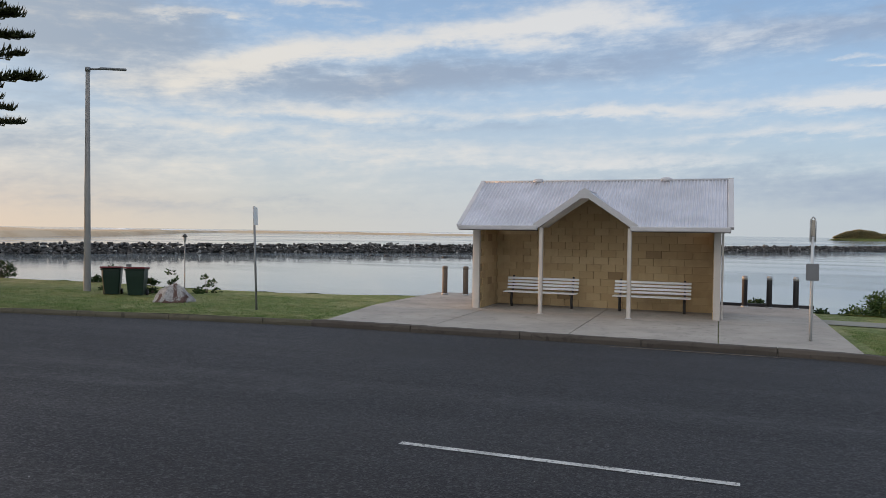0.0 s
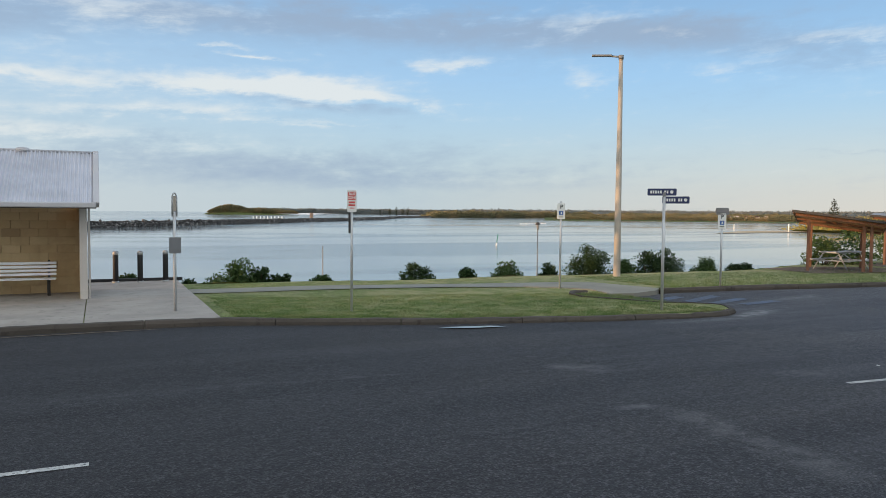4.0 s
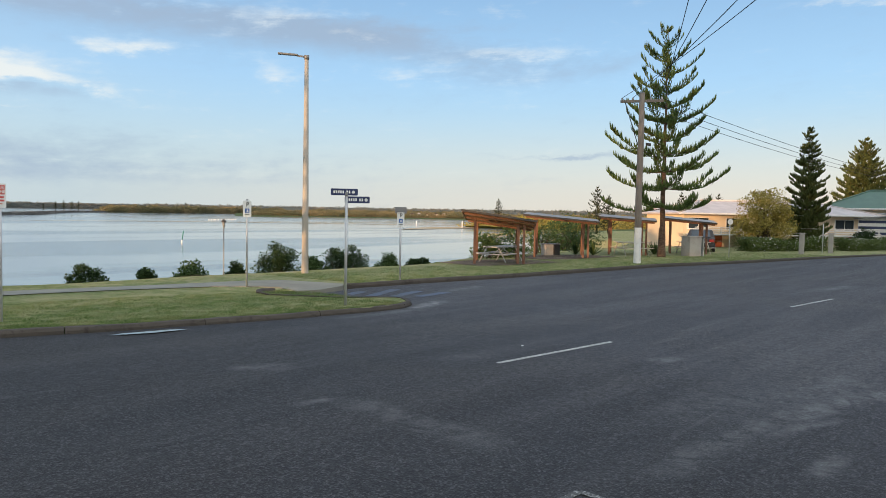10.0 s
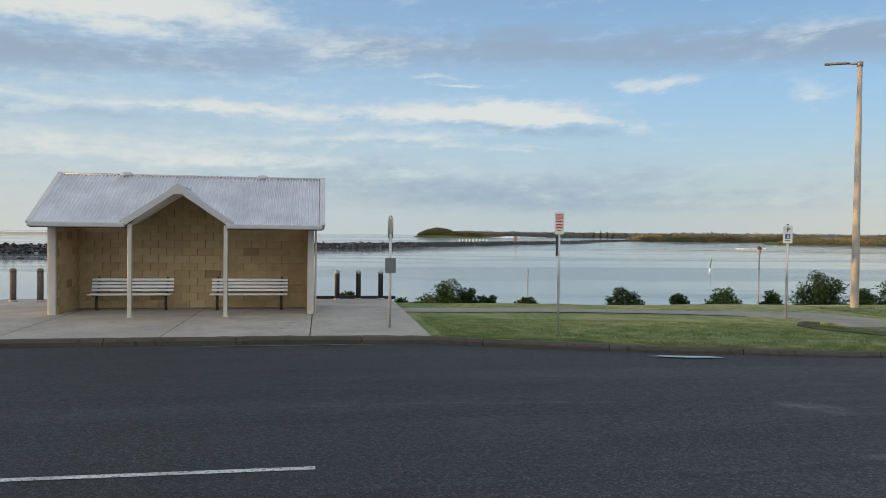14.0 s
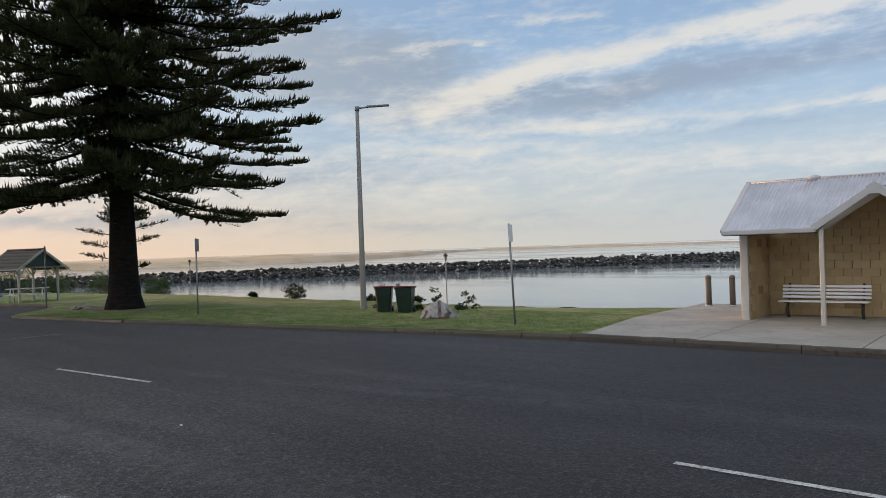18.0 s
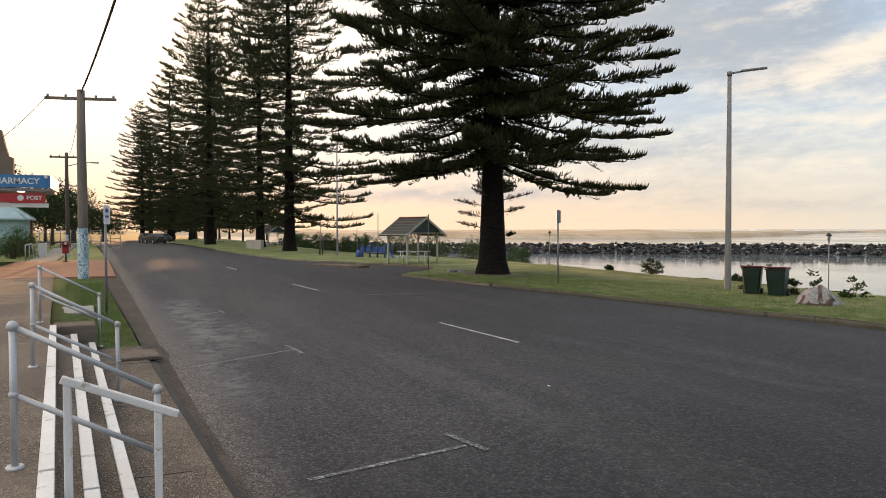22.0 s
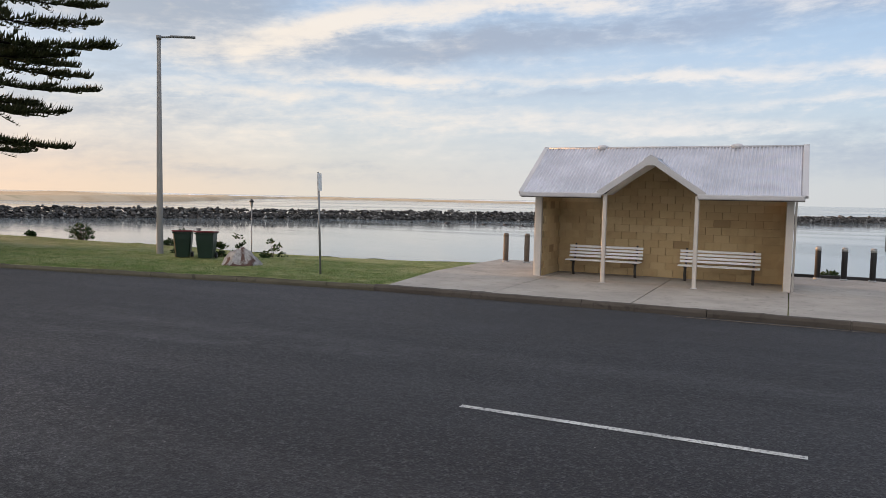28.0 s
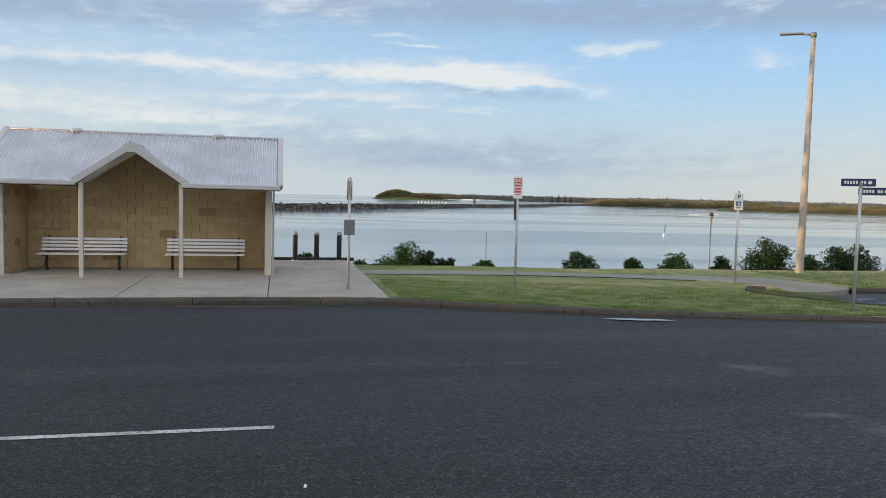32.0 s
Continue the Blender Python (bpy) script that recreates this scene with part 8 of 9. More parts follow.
# ---- left park, street and shops ----
def picnic_hut(cx, cy, rz, label, w=3.0, d=3.2):
    """A small tiled gable hut on four cream posts. Local x runs along the ridge."""
    s = thing("picnic_hut", label, "picnic hut", cx, cy, -0.12, rz, "picnic huts")
    he, hr, ov = 2.0, 2.92, 0.5
    for sx in (-1, 1):
        for sy in (-1, 1):
            px, py = sx * (w / 2 - 0.1), sy * (d / 2 - 0.1)
            part("post", Shape().box(px, py, he / 2 - 0.1, 0.13, 0.13, he + 0.2), M_PAINTPOST, s, "cream square post")
            for dx, dy in ((-sx, 0), (0, -sy)):
                part("brace", Shape().tube([(px, py, he - 0.55), (px + dx * 0.45, py + dy * 0.45, he - 0.05)], 0.04, 6), M_PAINTPOST, s)
    for sy in (-1, 1):
        part("beam", Shape().box(0, sy * (d / 2 - 0.1), he + 0.03, w + 2 * ov, 0.12, 0.16), M_PAINTPOST, s)
        part("scalloped_fascia", Shape().box(0, sy * (d / 2 + 0.37), he - 0.13, w + 2 * ov, 0.03, 0.12), M_PAINTPOST, s)
    for sx in (-1, 1):
        part("beam", Shape().box(sx * (w / 2 - 0.1), 0, he + 0.03, 0.12, d, 0.14), M_PAINTPOST, s)
        part("gable_board", Shape().add([(sx * (w / 2 + 0.3), -d / 2, he + 0.05), (sx * (w / 2 + 0.3), d / 2, he + 0.05), (sx * (w / 2 + 0.3), 0, hr - 0.12)], [(0, 1, 2) if sx > 0 else (2, 1, 0)]), M_GREENTIMBER, s, "dark green gable boarding")
        for sy in (-1, 1):
            lg = math.hypot(d / 2 + 0.4, hr - he + 0.2)
            part("barge_board", Shape().box(sx * (w / 2 + ov), sy * (d / 4 + 0.2), (he + hr) / 2 - 0.06, 0.04, lg + 0.1, 0.14, Matrix.Rotation(-sy * math.atan2(hr - he + 0.2, d / 2 + 0.4), 4, "X")), M_PAINTPOST, s)
    tile = None
    slope = math.atan2(hr - he + 0.2, d / 2 + 0.4)
    lg = math.hypot(d / 2 + 0.4, hr - he + 0.2)
    for sy in (-1, 1):
        plane = part("roof_plane", Shape().box(0, sy * (d / 4 + 0.2), (he + hr) / 2 - 0.06, w + 2 * ov, lg, 0.05, Matrix.Rotation(-sy * slope, 4, "X")), M_GREENTIMBER, s, "dark tiled roof plane")
        if tile is None:
            tile = Shape().box(0, 0, 0, 0.325, 0.36, 0.035, b=0.01).mesh("tile")
        for r in range(6):
            f = (r + 0.5) / 6
            y = (d / 2 + 0.4) * (1 - f)
            z = he - 0.2 + (hr - he + 0.2) * f + 0.05
            for c in range(12):
                x = -(w / 2 + ov) + (c + 0.5) * (w + 2 * ov) / 12
                part("roof_tile", tile, M_TERRACOTTA, plane, "", pose(x, sy * y, z, -sy * math.degrees(slope) + sy * 4, 0, 0))
    part("ridge_tiles", Shape().tube([(-(w / 2 + ov), 0, hr + 0.05), (w / 2 + ov, 0, hr + 0.05)], 0.09, 8), M_TERRACOTTA, s)
    return s


hut = picnic_hut(-41.3, 15.3, 200, "cream posted picnic hut with a dark tiled gable roof")
hut.scale = (0.62, 0.78, 0.92)
hut = picnic_hut(-93.5, 16.4, 198, "cream posted picnic hut with a dark tiled gable roof")
hut.scale = (0.7, 0.8, 0.85)
picnic_table(-40.9, 15.2, -0.10, 60, "white timber picnic table under the hut", M_WHITE, M_WHITE, "picnic tables")
picnic_table(-93.3, 16.4, -0.2, 60, "white timber picnic table under the hut", M_WHITE, M_WHITE, "picnic tables")
s = thing("kerb_island", "low concrete kerb island in the parking area", "kerb", -39.6, 10.4, -0.12, 30)
part("kerb", Shape().box(0, 0, 0.05, 3.6, 0.9, 0.2, b=0.04), M_PEBBLE, s)


def play_set():
    s = thing("playground", "blue and red playground frame beyond the hut", "playground", -50.5, 15.9, -0.12, 40)
    s.scale = (0.5, 0.5, 0.7)
    for i in range(11):
        x, y = -2.4 + 0.62 * i, 0.6 * (-1) ** i
        p = part("post", Shape().tube([(x, y, -0.1), (x, y, 1.5 - 0.12 * (i % 3))], 0.06, 8), M_PLAYBLUE if i % 2 else M_SIGNNAVY, s, "blue play post")
        part("post_cap", Shape().ball((x, y, 1.52 - 0.12 * (i % 3)), 0.08, 1, 5, 8), M_PLAYBLUE, p)
    part("deck", Shape().box(0, 0, 0.55, 3.6, 1.2, 0.08), M_DARKSTEEL, s)
    for i in range(4):
        part("panel", Shape().box(-1.8 + 1.1 * i, -0.6, 0.9, 0.8, 0.05, 0.55), M_PLAYBLUE, s, "coloured play panel")
    part("slide", Shape().box(2.6, 0, 0.45, 1.6, 0.5, 0.06, Matrix.Rotation(0.5, 4, "Y")), M_PLAYBLUE, s)
    part("tunnel", Shape().tube([(-3.2, 0.3, 0.4), (-2.4, 0.3, 0.4)], 0.4, 14), M_PLAYBLUE, s)


play_set()
for x, y, h in ((-50.7, 16.2, 3.2), (-58.0, 16.8, 2.2), (-63, 15, 2.4)):
    s = sign_post("sign_pole", "thin pole standing on the park grass", x, y, -0.12, 0, h, 0.03, "", M_GALV_DULL)
for x, y in ((-55.8, 13.2), (-56.6, 13.6)):
    s = thing("exercise_station", "small dark exercise frame on the grass", "frame", x, y, -0.12, 30)
    part("leg", Shape().tube([(0, 0, -0.1), (0, 0, 1.25)], 0.05, 8), M_DARKSTEEL, s)
    part("board", Shape().box(0, 0.1, 1.3, 0.5, 0.5, 0.06, Matrix.Rotation(0.5, 4, "X")), M_DARKSTEEL, s)
for i, (x, y, w, h) in enumerate(((-70, 33.5, 6.5, 2.5), (-77, 31.5, 6.5, 2.8), (-84, 30, 7, 2.9), (-63.5, 19.5, 5, 1.7), (-69, 19.5, 5, 1.7), (-63, 34.5, 4.0, 1.8), (-75, 19, 5, 1.7), (-82, 19, 6, 1.8), (-90, 19, 6, 1.8), (-99, 20, 7, 1.8)  )):
    bush("shore_bush", "dense green shore bushes behind the hut", x, y, -0.4 if y < 25 else -1.5, w, w * 0.6, h, 0.15, int(18 + 8 * w), 60, M_LEAF, 500 + i, group="bushes of the left shore")
s = thing("low_wall", "low pale wall of the far car park", "wall", -77, 11.6, -0.1, 10)
part("wall", Shape().box(0, 0, 0.5, 4.5, 0.3, 1.0), M_PALE, s)
for x, y, rz, m_ in ((-122, 2.2, 8, M_DARKSTEEL), (-128, 4.5, 30, M_DARKSTEEL), (-112, 3.2, 20, M_DARKSTEEL)):
    car(x, y, rz, m_, "distant car parked under the pines")

# side shoots at the foot of the great pine
rg = np.random.default_rng(77)
P, D, L, R = [], [], [], []
twigs = []
for z, a, ln in ((3.3, 0.9, 1.25), (2.75, 1.2, 0.9), (3.05, 3.9, 1.3), (2.55, 4.2, 1.0), (2.05, 3.8, 1.25), (3.5, 5.2, 1.0), (1.7, 1.3, 0.5)):
    o = np.array([math.cos(a), math.sin(a), 0.22])
    st = np.array([math.cos(a) * 0.5, math.sin(a) * 0.5, z])
    twigs.append(Shape().tube([tuple(st), tuple(st + o * ln)], [0.02, 0.006], 5, False))
    k = 70
    u = rg.uniform(0.1, 1, k)
    P.append(st + o * (u * ln)[:, None])
    D.append(o * 0.7 + rg.normal(0, 0.5, (k, 3)))
    L.append(0.26 * (1.1 - u * 0.6))
    R.append(np.full(k, 0.02))
s = thing("side_shoots", "feathery green shoots low on the pine trunk", "branches", -29.62, 14.65, -0.05, 0)
for q in twigs:
    part("twig", q, M_BARK, s)
part("needles", raw_mesh("needles", *tails(np.concatenate(P), np.concatenate(D), np.concatenate(L), np.concatenate(R), np.full(sum(len(q) for q in P), 0.3), rg)), M_PINE, s)
structure("mulch", ribbon([(-32.2, 14.0), (-29.5, 14.3), (-26.8, 14.9)], [0.7, 1.7, 0.7], lambda x, y: lawn_z(x, y) + 0.015), M_DIRT, "bare mulch round the foot of the pine", "mulch")

# street side on the left: brick paving, path, grass and shops
structure("pavement", Shape().prism([(-52, -6.5), (-34, -6.5), (-34, -0.75), (-52, -1.45)], -0.3, 0.025), M_BRICKPAVE, "red brick paved footpath before the shop", "footpath")
structure("pavement", Shape().prism([(-120, -8.5), (-52, -6.0), (-52, -4.4), (-120, -6.8)], -0.3, 0.03), M_PATH, "concrete footpath running on beyond the shop", "footpath")
structure("lawn", Shape().prism([(-120, -6.7), (-52, -4.3), (-52, -1.5), (-120, -4.9)], -0.3, 0.0), M_LAWN, "grass strip beside the far footpath", "grass verge")
structure("lawn", Shape().prism([(-120, -30), (-52, -30), (-52, -6.1), (-120, -8.6)], -0.3, 0.0), M_LAWN, "grass yard beyond the shop", "grass verge")
shop = thing("pharmacy_shop", "brown brick shop with a blue pharmacy fascia", "shop", -45.0, -6.6, 0.0, 0)
part("wall", Shape().box(-3, -5.1, 2.6, 6, 8, 5.2), plain("brown_brick", (0.16, 0.105, 0.075), 0.9, stain=2), shop, "dark brown brick wall")
pb = plain("weathered_brick", (0.21, 0.155, 0.12), 0.9, stain=2)
steps_of = ((0.82, 4.9), (0.82, 5.75), (0.62, 5.82), (0.48, 6.34), (0.30, 7.2), (-0.05, 7.0), (-1.6, 6.9), (-1.6, 4.9))
k = len(steps_of)
part("parapet", Shape().add([(x, y, z) for x in (0.0, -0.5) for y, z in steps_of], [tuple(range(k)), tuple(range(k, 2 * k))[::-1]] + [((i + 1) % k, i, i + k, (i + 1) % k + k) for i in range(k)]), pb, shop, "stepped brown brick parapet")
part("awning", Shape().box(-1.6, 0.55, 4.05, 4.8, 4.0, 0.14), M_ROOFGREY, shop, "flat awning over the footpath")
part("fascia_end", Shape().box(0.86, 0.55, 4.48, 0.08, 4.0, 0.66), M_PHARMBLUE, shop, "blue fascia board")
part("fascia_side", Shape().box(-1.6, 2.58, 4.48, 4.84, 0.08, 0.66), M_PHARMBLUE, shop)
words("PHARMACY", 0.43, M_SIGNWHITE, shop, pose(0.905, 0.98, 4.48, 0, 0, 90), bold=0.010)
part("round_mark", Shape().tube([(0.90, 2.42, 4.72), (0.92, 2.42, 4.72)], 0.08, 12), M_SIGNWHITE, shop)
part("post_board", Shape().box(0.70, 0.72, 3.62, 0.10, 3.3, 0.50), M_POSTRED, shop, "red hanging sign board")
words("POST", 0.30, M_SIGNWHITE, shop, pose(0.76, 1.85, 3.62, 0, 0, 90), bold=0.006)
part("round_mark", Shape().tube([(0.755, 1.22, 3.62), (0.765, 1.22, 3.62)], 0.15, 16), M_SIGNWHITE, shop)
part("under_board", Shape().box(0.62, 1.1, 3.24, 0.08, 2.8, 0.22), M_SIGNWHITE, shop, "narrow white board")
part("awning_lamp", Shape().box(0.3, 1.2, 3.96, 0.3, 0.3, 0.06), emit("awning_lamp_glow", (1.0, 0.93, 0.8), 2.0), shop, "small lit lamp under the awning")
part("awning_post", Shape().tube([(0.5, -0.6, 0), (0.5, -0.6, 3.95)], 0.06, 10), M_DARKSTEEL, shop, "dark awning post")
window(shop, -3.0, -1.07, 1.7, 3.4, 2.0, face=1)
for i in range(2):
    window(shop, 0.03, -2.5 - 1.9 * i, 1.6, 1.4, 1.9, 90)
low = thing("low_wall", "pale turquoise low wall before the shop", "wall", -37.2, -6.6, 0.02, 0)
part("wall", Shape().box(0, -0.35, 0.78, 7.0, 0.6, 1.6, b=0.02), M_TURQUOISE, low)
part("coping", Shape().box(0, -0.35, 1.6, 7.1, 0.7, 0.06), M_WHITE, low)
s = thing("handrail", "grey ramp handrail beside the shop", "handrail", -53, -6.2, 0.0, 0)
part("rail", Shape().tube([(0, 0, 1.0), (-4, -0.1, 1.0), (-5, -0.1, 0.4)], 0.04, 8), M_GALV, s)
for x in (0, -2, -4):
    part("post", Shape().tube([(x, 0, 0), (x, 0, 1.0)], 0.03, 8), M_GALV, s)
s = thing("post_box", "red letter box on a black post", "letter box", -50.4, -3.75, 0.03, 90)
s.scale = (0.82, 0.82, 0.85)
part("body", Shape().box(0, 0, 0.92, 0.46, 0.42, 0.70, b=0.04), M_POSTRED, s)
part("hood", Shape().tube([(0, -0.21, 1.25), (0, 0.21, 1.25)], 0.23, 16), M_POSTRED, s)
part("stand", Shape().tube([(0, 0, 0), (0, 0, 0.6)], 0.06, 10), M_SIGNBLACK, s, "black post")
part("foot", Shape().box(0, 0.25, 0.03, 0.35, 0.9, 0.06), M_SIGNBLACK, s)
part("slot", Shape().box(0, -0.215, 1.12, 0.3, 0.01, 0.04, b=0), M_SIGNBLACK, s)
part("round_mark", Shape().tube([(0, -0.235, 1.3), (0, -0.24, 1.3)], 0.11, 14), M_SIGNWHITE, s)
blue = thing("house", "small house with a pale turquoise roof and wall", "house", -74.5, -8.4, 0.0, -92)
part("wall", Shape().box(1.6, 2.0, 1.4, 3.6, 4.0, 2.9), M_TURQUOISE, blue)
hip_roof(blue, 0, 3.2, 0, 4, 2.9, 4.4, 0.5, M_TURQUOISE)
part("brick_pillar", Shape().box(-0.1, -0.1, 1.5, 0.5, 0.5, 3.0), M_BRICKDOOR, blue, "red brick pillar")
window(blue, 1.2, -0.03, 1.6, 0.9, 1.1)
s = thing("mesh_fence", "grey wire mesh fence across the end of the path", "fence", -86, -11.5, 0.0, 92)
for i in range(12):
    part("post", Shape().tube([(i * 0.95, 0, 0), (i * 0.95, 0, 1.9)], 0.04, 6), M_FENCE, s)
for k in range(7):
    part("wire", Shape().tube([(0, 0, 0.15 + 0.29 * k), (10.5, 0, 0.15 + 0.29 * k)], 0.018, 5), M_FENCE, s)
for i, (x, y, h, w) in enumerate(((-104, -9, 9.0, 9), (-112, -14, 10.5, 10), (-98, -14, 9, 8), (-120, -7.5, 8.0, 8), (-128, -12, 11, 10), (-140, -9, 10, 10), (-92, -19, 9, 9), (-135, -4.2, 6.5, 7))):
    broadleaf("yard_tree", "dark leafy tree at the end of the street", x, y, -0.1, h, w, M_LEAF_DARK, 600 + i, 0.34, 70, 60, 0.22, "trees at the street's end")
for i, (x, y, w, h) in enumerate(((-57.5, -7.4, 2.4, 2.0), (-60.5, -7.8, 2.0, 1.5), (-66, -8.0, 2.6, 2.0))):
    bush("garden_bush", "bright green garden bush by the ramp", x, y, 0.0, w, w, h, 0.13, 40, 50, M_LEAF, 640 + i)
s = thing("white_fence", "white paling fence by the ramp", "fence", -58.5, -6.0, 0.0, 178)
for i in range(14):
    part("paling", Shape().box(0.3 * i, 0, 0.5, 0.24, 0.04, 1.0), M_WHITE, s)
part("rail", Shape().box(2.0, 0.03, 0.7, 4.2, 0.04, 0.08), M_WHITE, s)


# dark trees added to block low sunlight from the near ground
for i, (x, y, h) in enumerate(((-178, 30, 10), (-182, 25, 11), (-186, 20, 12), (-190, 15, 12), (-195, 10, 12), (-199, 5, 11))):
    broadleaf("park_tree", "dark round tree added at the park's end to block low sun", x, y, -0.6, h, 9.5, M_LEAF_DARK, 660 + i, 0.5, 60, 60, 0.25, "trees closing the park")


# ---- breakwater, far shores and marks in the water ----
LINE = ((-175, -45), (-133, 5), (-104, 38), (-90, 58), (-72, 84), (-45, 117), (-22, 143), (8, 176), (60, 250), (124, 345), (184, 465), (254, 560))


def breakwater():
    rng = np.random.default_rng(15)
    base = bmesh.new()
    bmesh.ops.create_icosphere(base, subdivisions=1, radius=1.0)
    bv = np.array([v.co[:] for v in base.verts])
    bf = np.array([[v.index for v in f.verts] for f in base.faces])
    base.free()
    pts = np.array(LINE, float)
    d = np.r_[0, np.cumsum(np.hypot(*np.diff(pts, axis=0).T))]
    count = 24000
    # more, smaller stones where the wall runs nearest
    u = d[-1] * rng.uniform(0.03, 1.0, count) ** 1.25
    x, y = np.interp(u, d, pts[:, 0]), np.interp(u, d, pts[:, 1])
    tx, ty = np.interp(u + 1, d, pts[:, 0]) - x, np.interp(u + 1, d, pts[:, 1]) - y
    n = np.hypot(tx, ty) + 1e-9
    off = 1.1 - 3.75 * rng.uniform(0, 1, count) ** 0.9
    cx, cy = x + ty / n * off * -1.0, y - tx / n * off * -1.0
    ridge = np.clip(1 - np.abs(off) / 2.7, 0, 1)
    size = rng.uniform(0.12, 0.29, count) * (1 + 0.3 * (u / d[-1]))
    far = u / d[-1]
    cz = -1.55 + ridge * (1.42 - 0.5 * far) + rng.normal(0, 0.10, count)
    jag = 1 + rng.normal(0, 0.22, (count, len(bv), 1))
    s3 = np.stack([size * rng.uniform(0.8, 1.4, count), size * rng.uniform(0.8, 1.4, count), size * rng.uniform(0.55, 0.95, count)], 1)
    ang = rng.uniform(0, 6.28, count)
    v = bv[None] * jag * s3[:, None]
    ca, sa = np.cos(ang)[:, None], np.sin(ang)[:, None]
    v = np.stack([v[:, :, 0] * ca - v[:, :, 1] * sa, v[:, :, 0] * sa + v[:, :, 1] * ca, v[:, :, 2]], 2)
    v += np.stack([cx, cy, cz], 1)[:, None]
    f = (bf[None] + (np.arange(count) * len(bv))[:, None, None]).reshape(-1, 3)
    ob = part("breakwater", raw_mesh("breakwater", v.reshape(-1, 3), f), M_ROCKS)
    tagged(ob, "long low breakwater of tumbled grey boulders", "breakwater", "", "stuff")
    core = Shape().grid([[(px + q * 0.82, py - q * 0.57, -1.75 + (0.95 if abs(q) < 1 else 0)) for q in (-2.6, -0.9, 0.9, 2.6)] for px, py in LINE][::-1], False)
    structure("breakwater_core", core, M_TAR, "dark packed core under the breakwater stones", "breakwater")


breakwater()


def woods(name, label, a, b, depth, h, count, leaf, seed, z=-1.4, mat=None, lumpy=0.30, dome=0.0):
    """A far belt of trees from a to b: an uneven closed canopy covered in thousands of leaf tufts."""
    rng = np.random.default_rng(seed)
    a, b = np.array(a, float), np.array(b, float)
    L = np.hypot(*(b - a))
    t = (b - a) / L
    side = np.array([-t[1], t[0]])

    def top(u, w):
        swell = noise.noise((u / h * 0.4, w / h * 0.5, seed)) * 1.3 * lumpy + noise.noise((u / h * 1.3, w / h * 1.3, seed + 5)) * lumpy
        return h * max(0.2, 0.85 + swell) * (max(0.02, math.sin(math.pi * u / L)) ** dome if dome else min(1.0, min(u, L - u) / (L * 0.08) + 0.25))

    u, w = rng.uniform(0, L, count), depth * rng.uniform(0, 1, count) ** 1.4
    tall = np.array([top(p, q) for p, q in zip(u, w)])
    # the outer edges are clothed to the ground
    edge = np.minimum(w, depth - w) < depth * 0.12
    lift = np.where(edge, rng.uniform(0.05, 1.0, count), rng.uniform(0.80, 1.08, count))
    p = np.stack([a[0] + t[0] * u + side[0] * w, a[1] + t[1] * u + side[1] * w, z + tall * lift], 1)
    v, f = leaf_quads(p, leaf, rng)
    nu, nv = max(20, int(L / (h * 0.3))), 7
    ridge = []
    for i in range(nu + 1):
        for j in range(nv + 1):
            q = a + t * (L * i / nu) + side * (depth * (0.04 + 0.92 * j / nv))
            ridge.append((q[0], q[1], z + (top(L * i / nu, depth * j / nv) * 0.86 if 0 < j < nv else -0.4)))
    k = len(v)
    quads = [(k + i * (nv + 1) + j, k + (i + 1) * (nv + 1) + j, k + (i + 1) * (nv + 1) + j + 1, k + i * (nv + 1) + j + 1) for i in range(nu) for j in range(nv)]
    ob = part(name, raw_mesh(name, np.vstack([v, np.array(ridge)]), np.vstack([f, np.array(quads)])), mat or M_WOODS)
    return tagged(ob, label, "woods", "", "stuff")


woods("mangroves", "low olive mangrove belt across the bay", (245, 545), (415, 545), 25, 4.7, 22000, 1.35, 701)
woods("mangroves", "low olive mangrove belt across the bay", (400, 530), (560, 420), 30, 4.2, 22000, 1.35, 702)
woods("far_woods", "wooded far shore of the estuary", (252, 378), (345, 300), 40, 2.9, 24000, 0.98, 703)
woods("far_woods", "wooded far shore of the estuary", (340, 306), (400, 215), 40, 3.1, 24000, 0.98, 704)
woods("far_woods", "wooded far shore of the estuary", (395, 225), (420, 120), 40, 3.6, 22000, 1.05, 705)
woods("far_woods", "wooded shore behind the houses", (140, 96), (230, 70), 30, 2.5, 22000, 0.60, 706, mat=M_LEAF_OLIVE)
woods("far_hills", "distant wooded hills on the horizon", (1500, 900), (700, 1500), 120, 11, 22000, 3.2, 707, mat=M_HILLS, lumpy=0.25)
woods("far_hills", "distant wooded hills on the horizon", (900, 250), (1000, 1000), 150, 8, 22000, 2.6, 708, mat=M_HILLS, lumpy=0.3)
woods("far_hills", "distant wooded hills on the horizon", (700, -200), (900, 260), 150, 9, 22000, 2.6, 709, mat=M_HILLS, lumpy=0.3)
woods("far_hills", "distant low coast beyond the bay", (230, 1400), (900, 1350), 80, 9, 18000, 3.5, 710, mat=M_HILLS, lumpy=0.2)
land = Shape()
land.grid([[(r * math.cos(radians(a)), r * math.sin(radians(a)), z) for r, z in ((425 - 9 * math.sin(a), -1.55), (440, -1.1), (900, -0.6))] for a in range(5, 58, 2)], False)
structure("far_land", land, M_GROUND, "low green land of the far shore", "far shore")
beach = ribbon([(412 * math.cos(radians(a)), 412 * math.sin(radians(a))) for a in range(18, 56, 4)], [9] * 10, lambda x, y: -1.44)
structure("far_beach", beach, M_SAND, "thin sandy edge of the far shore", "beach")

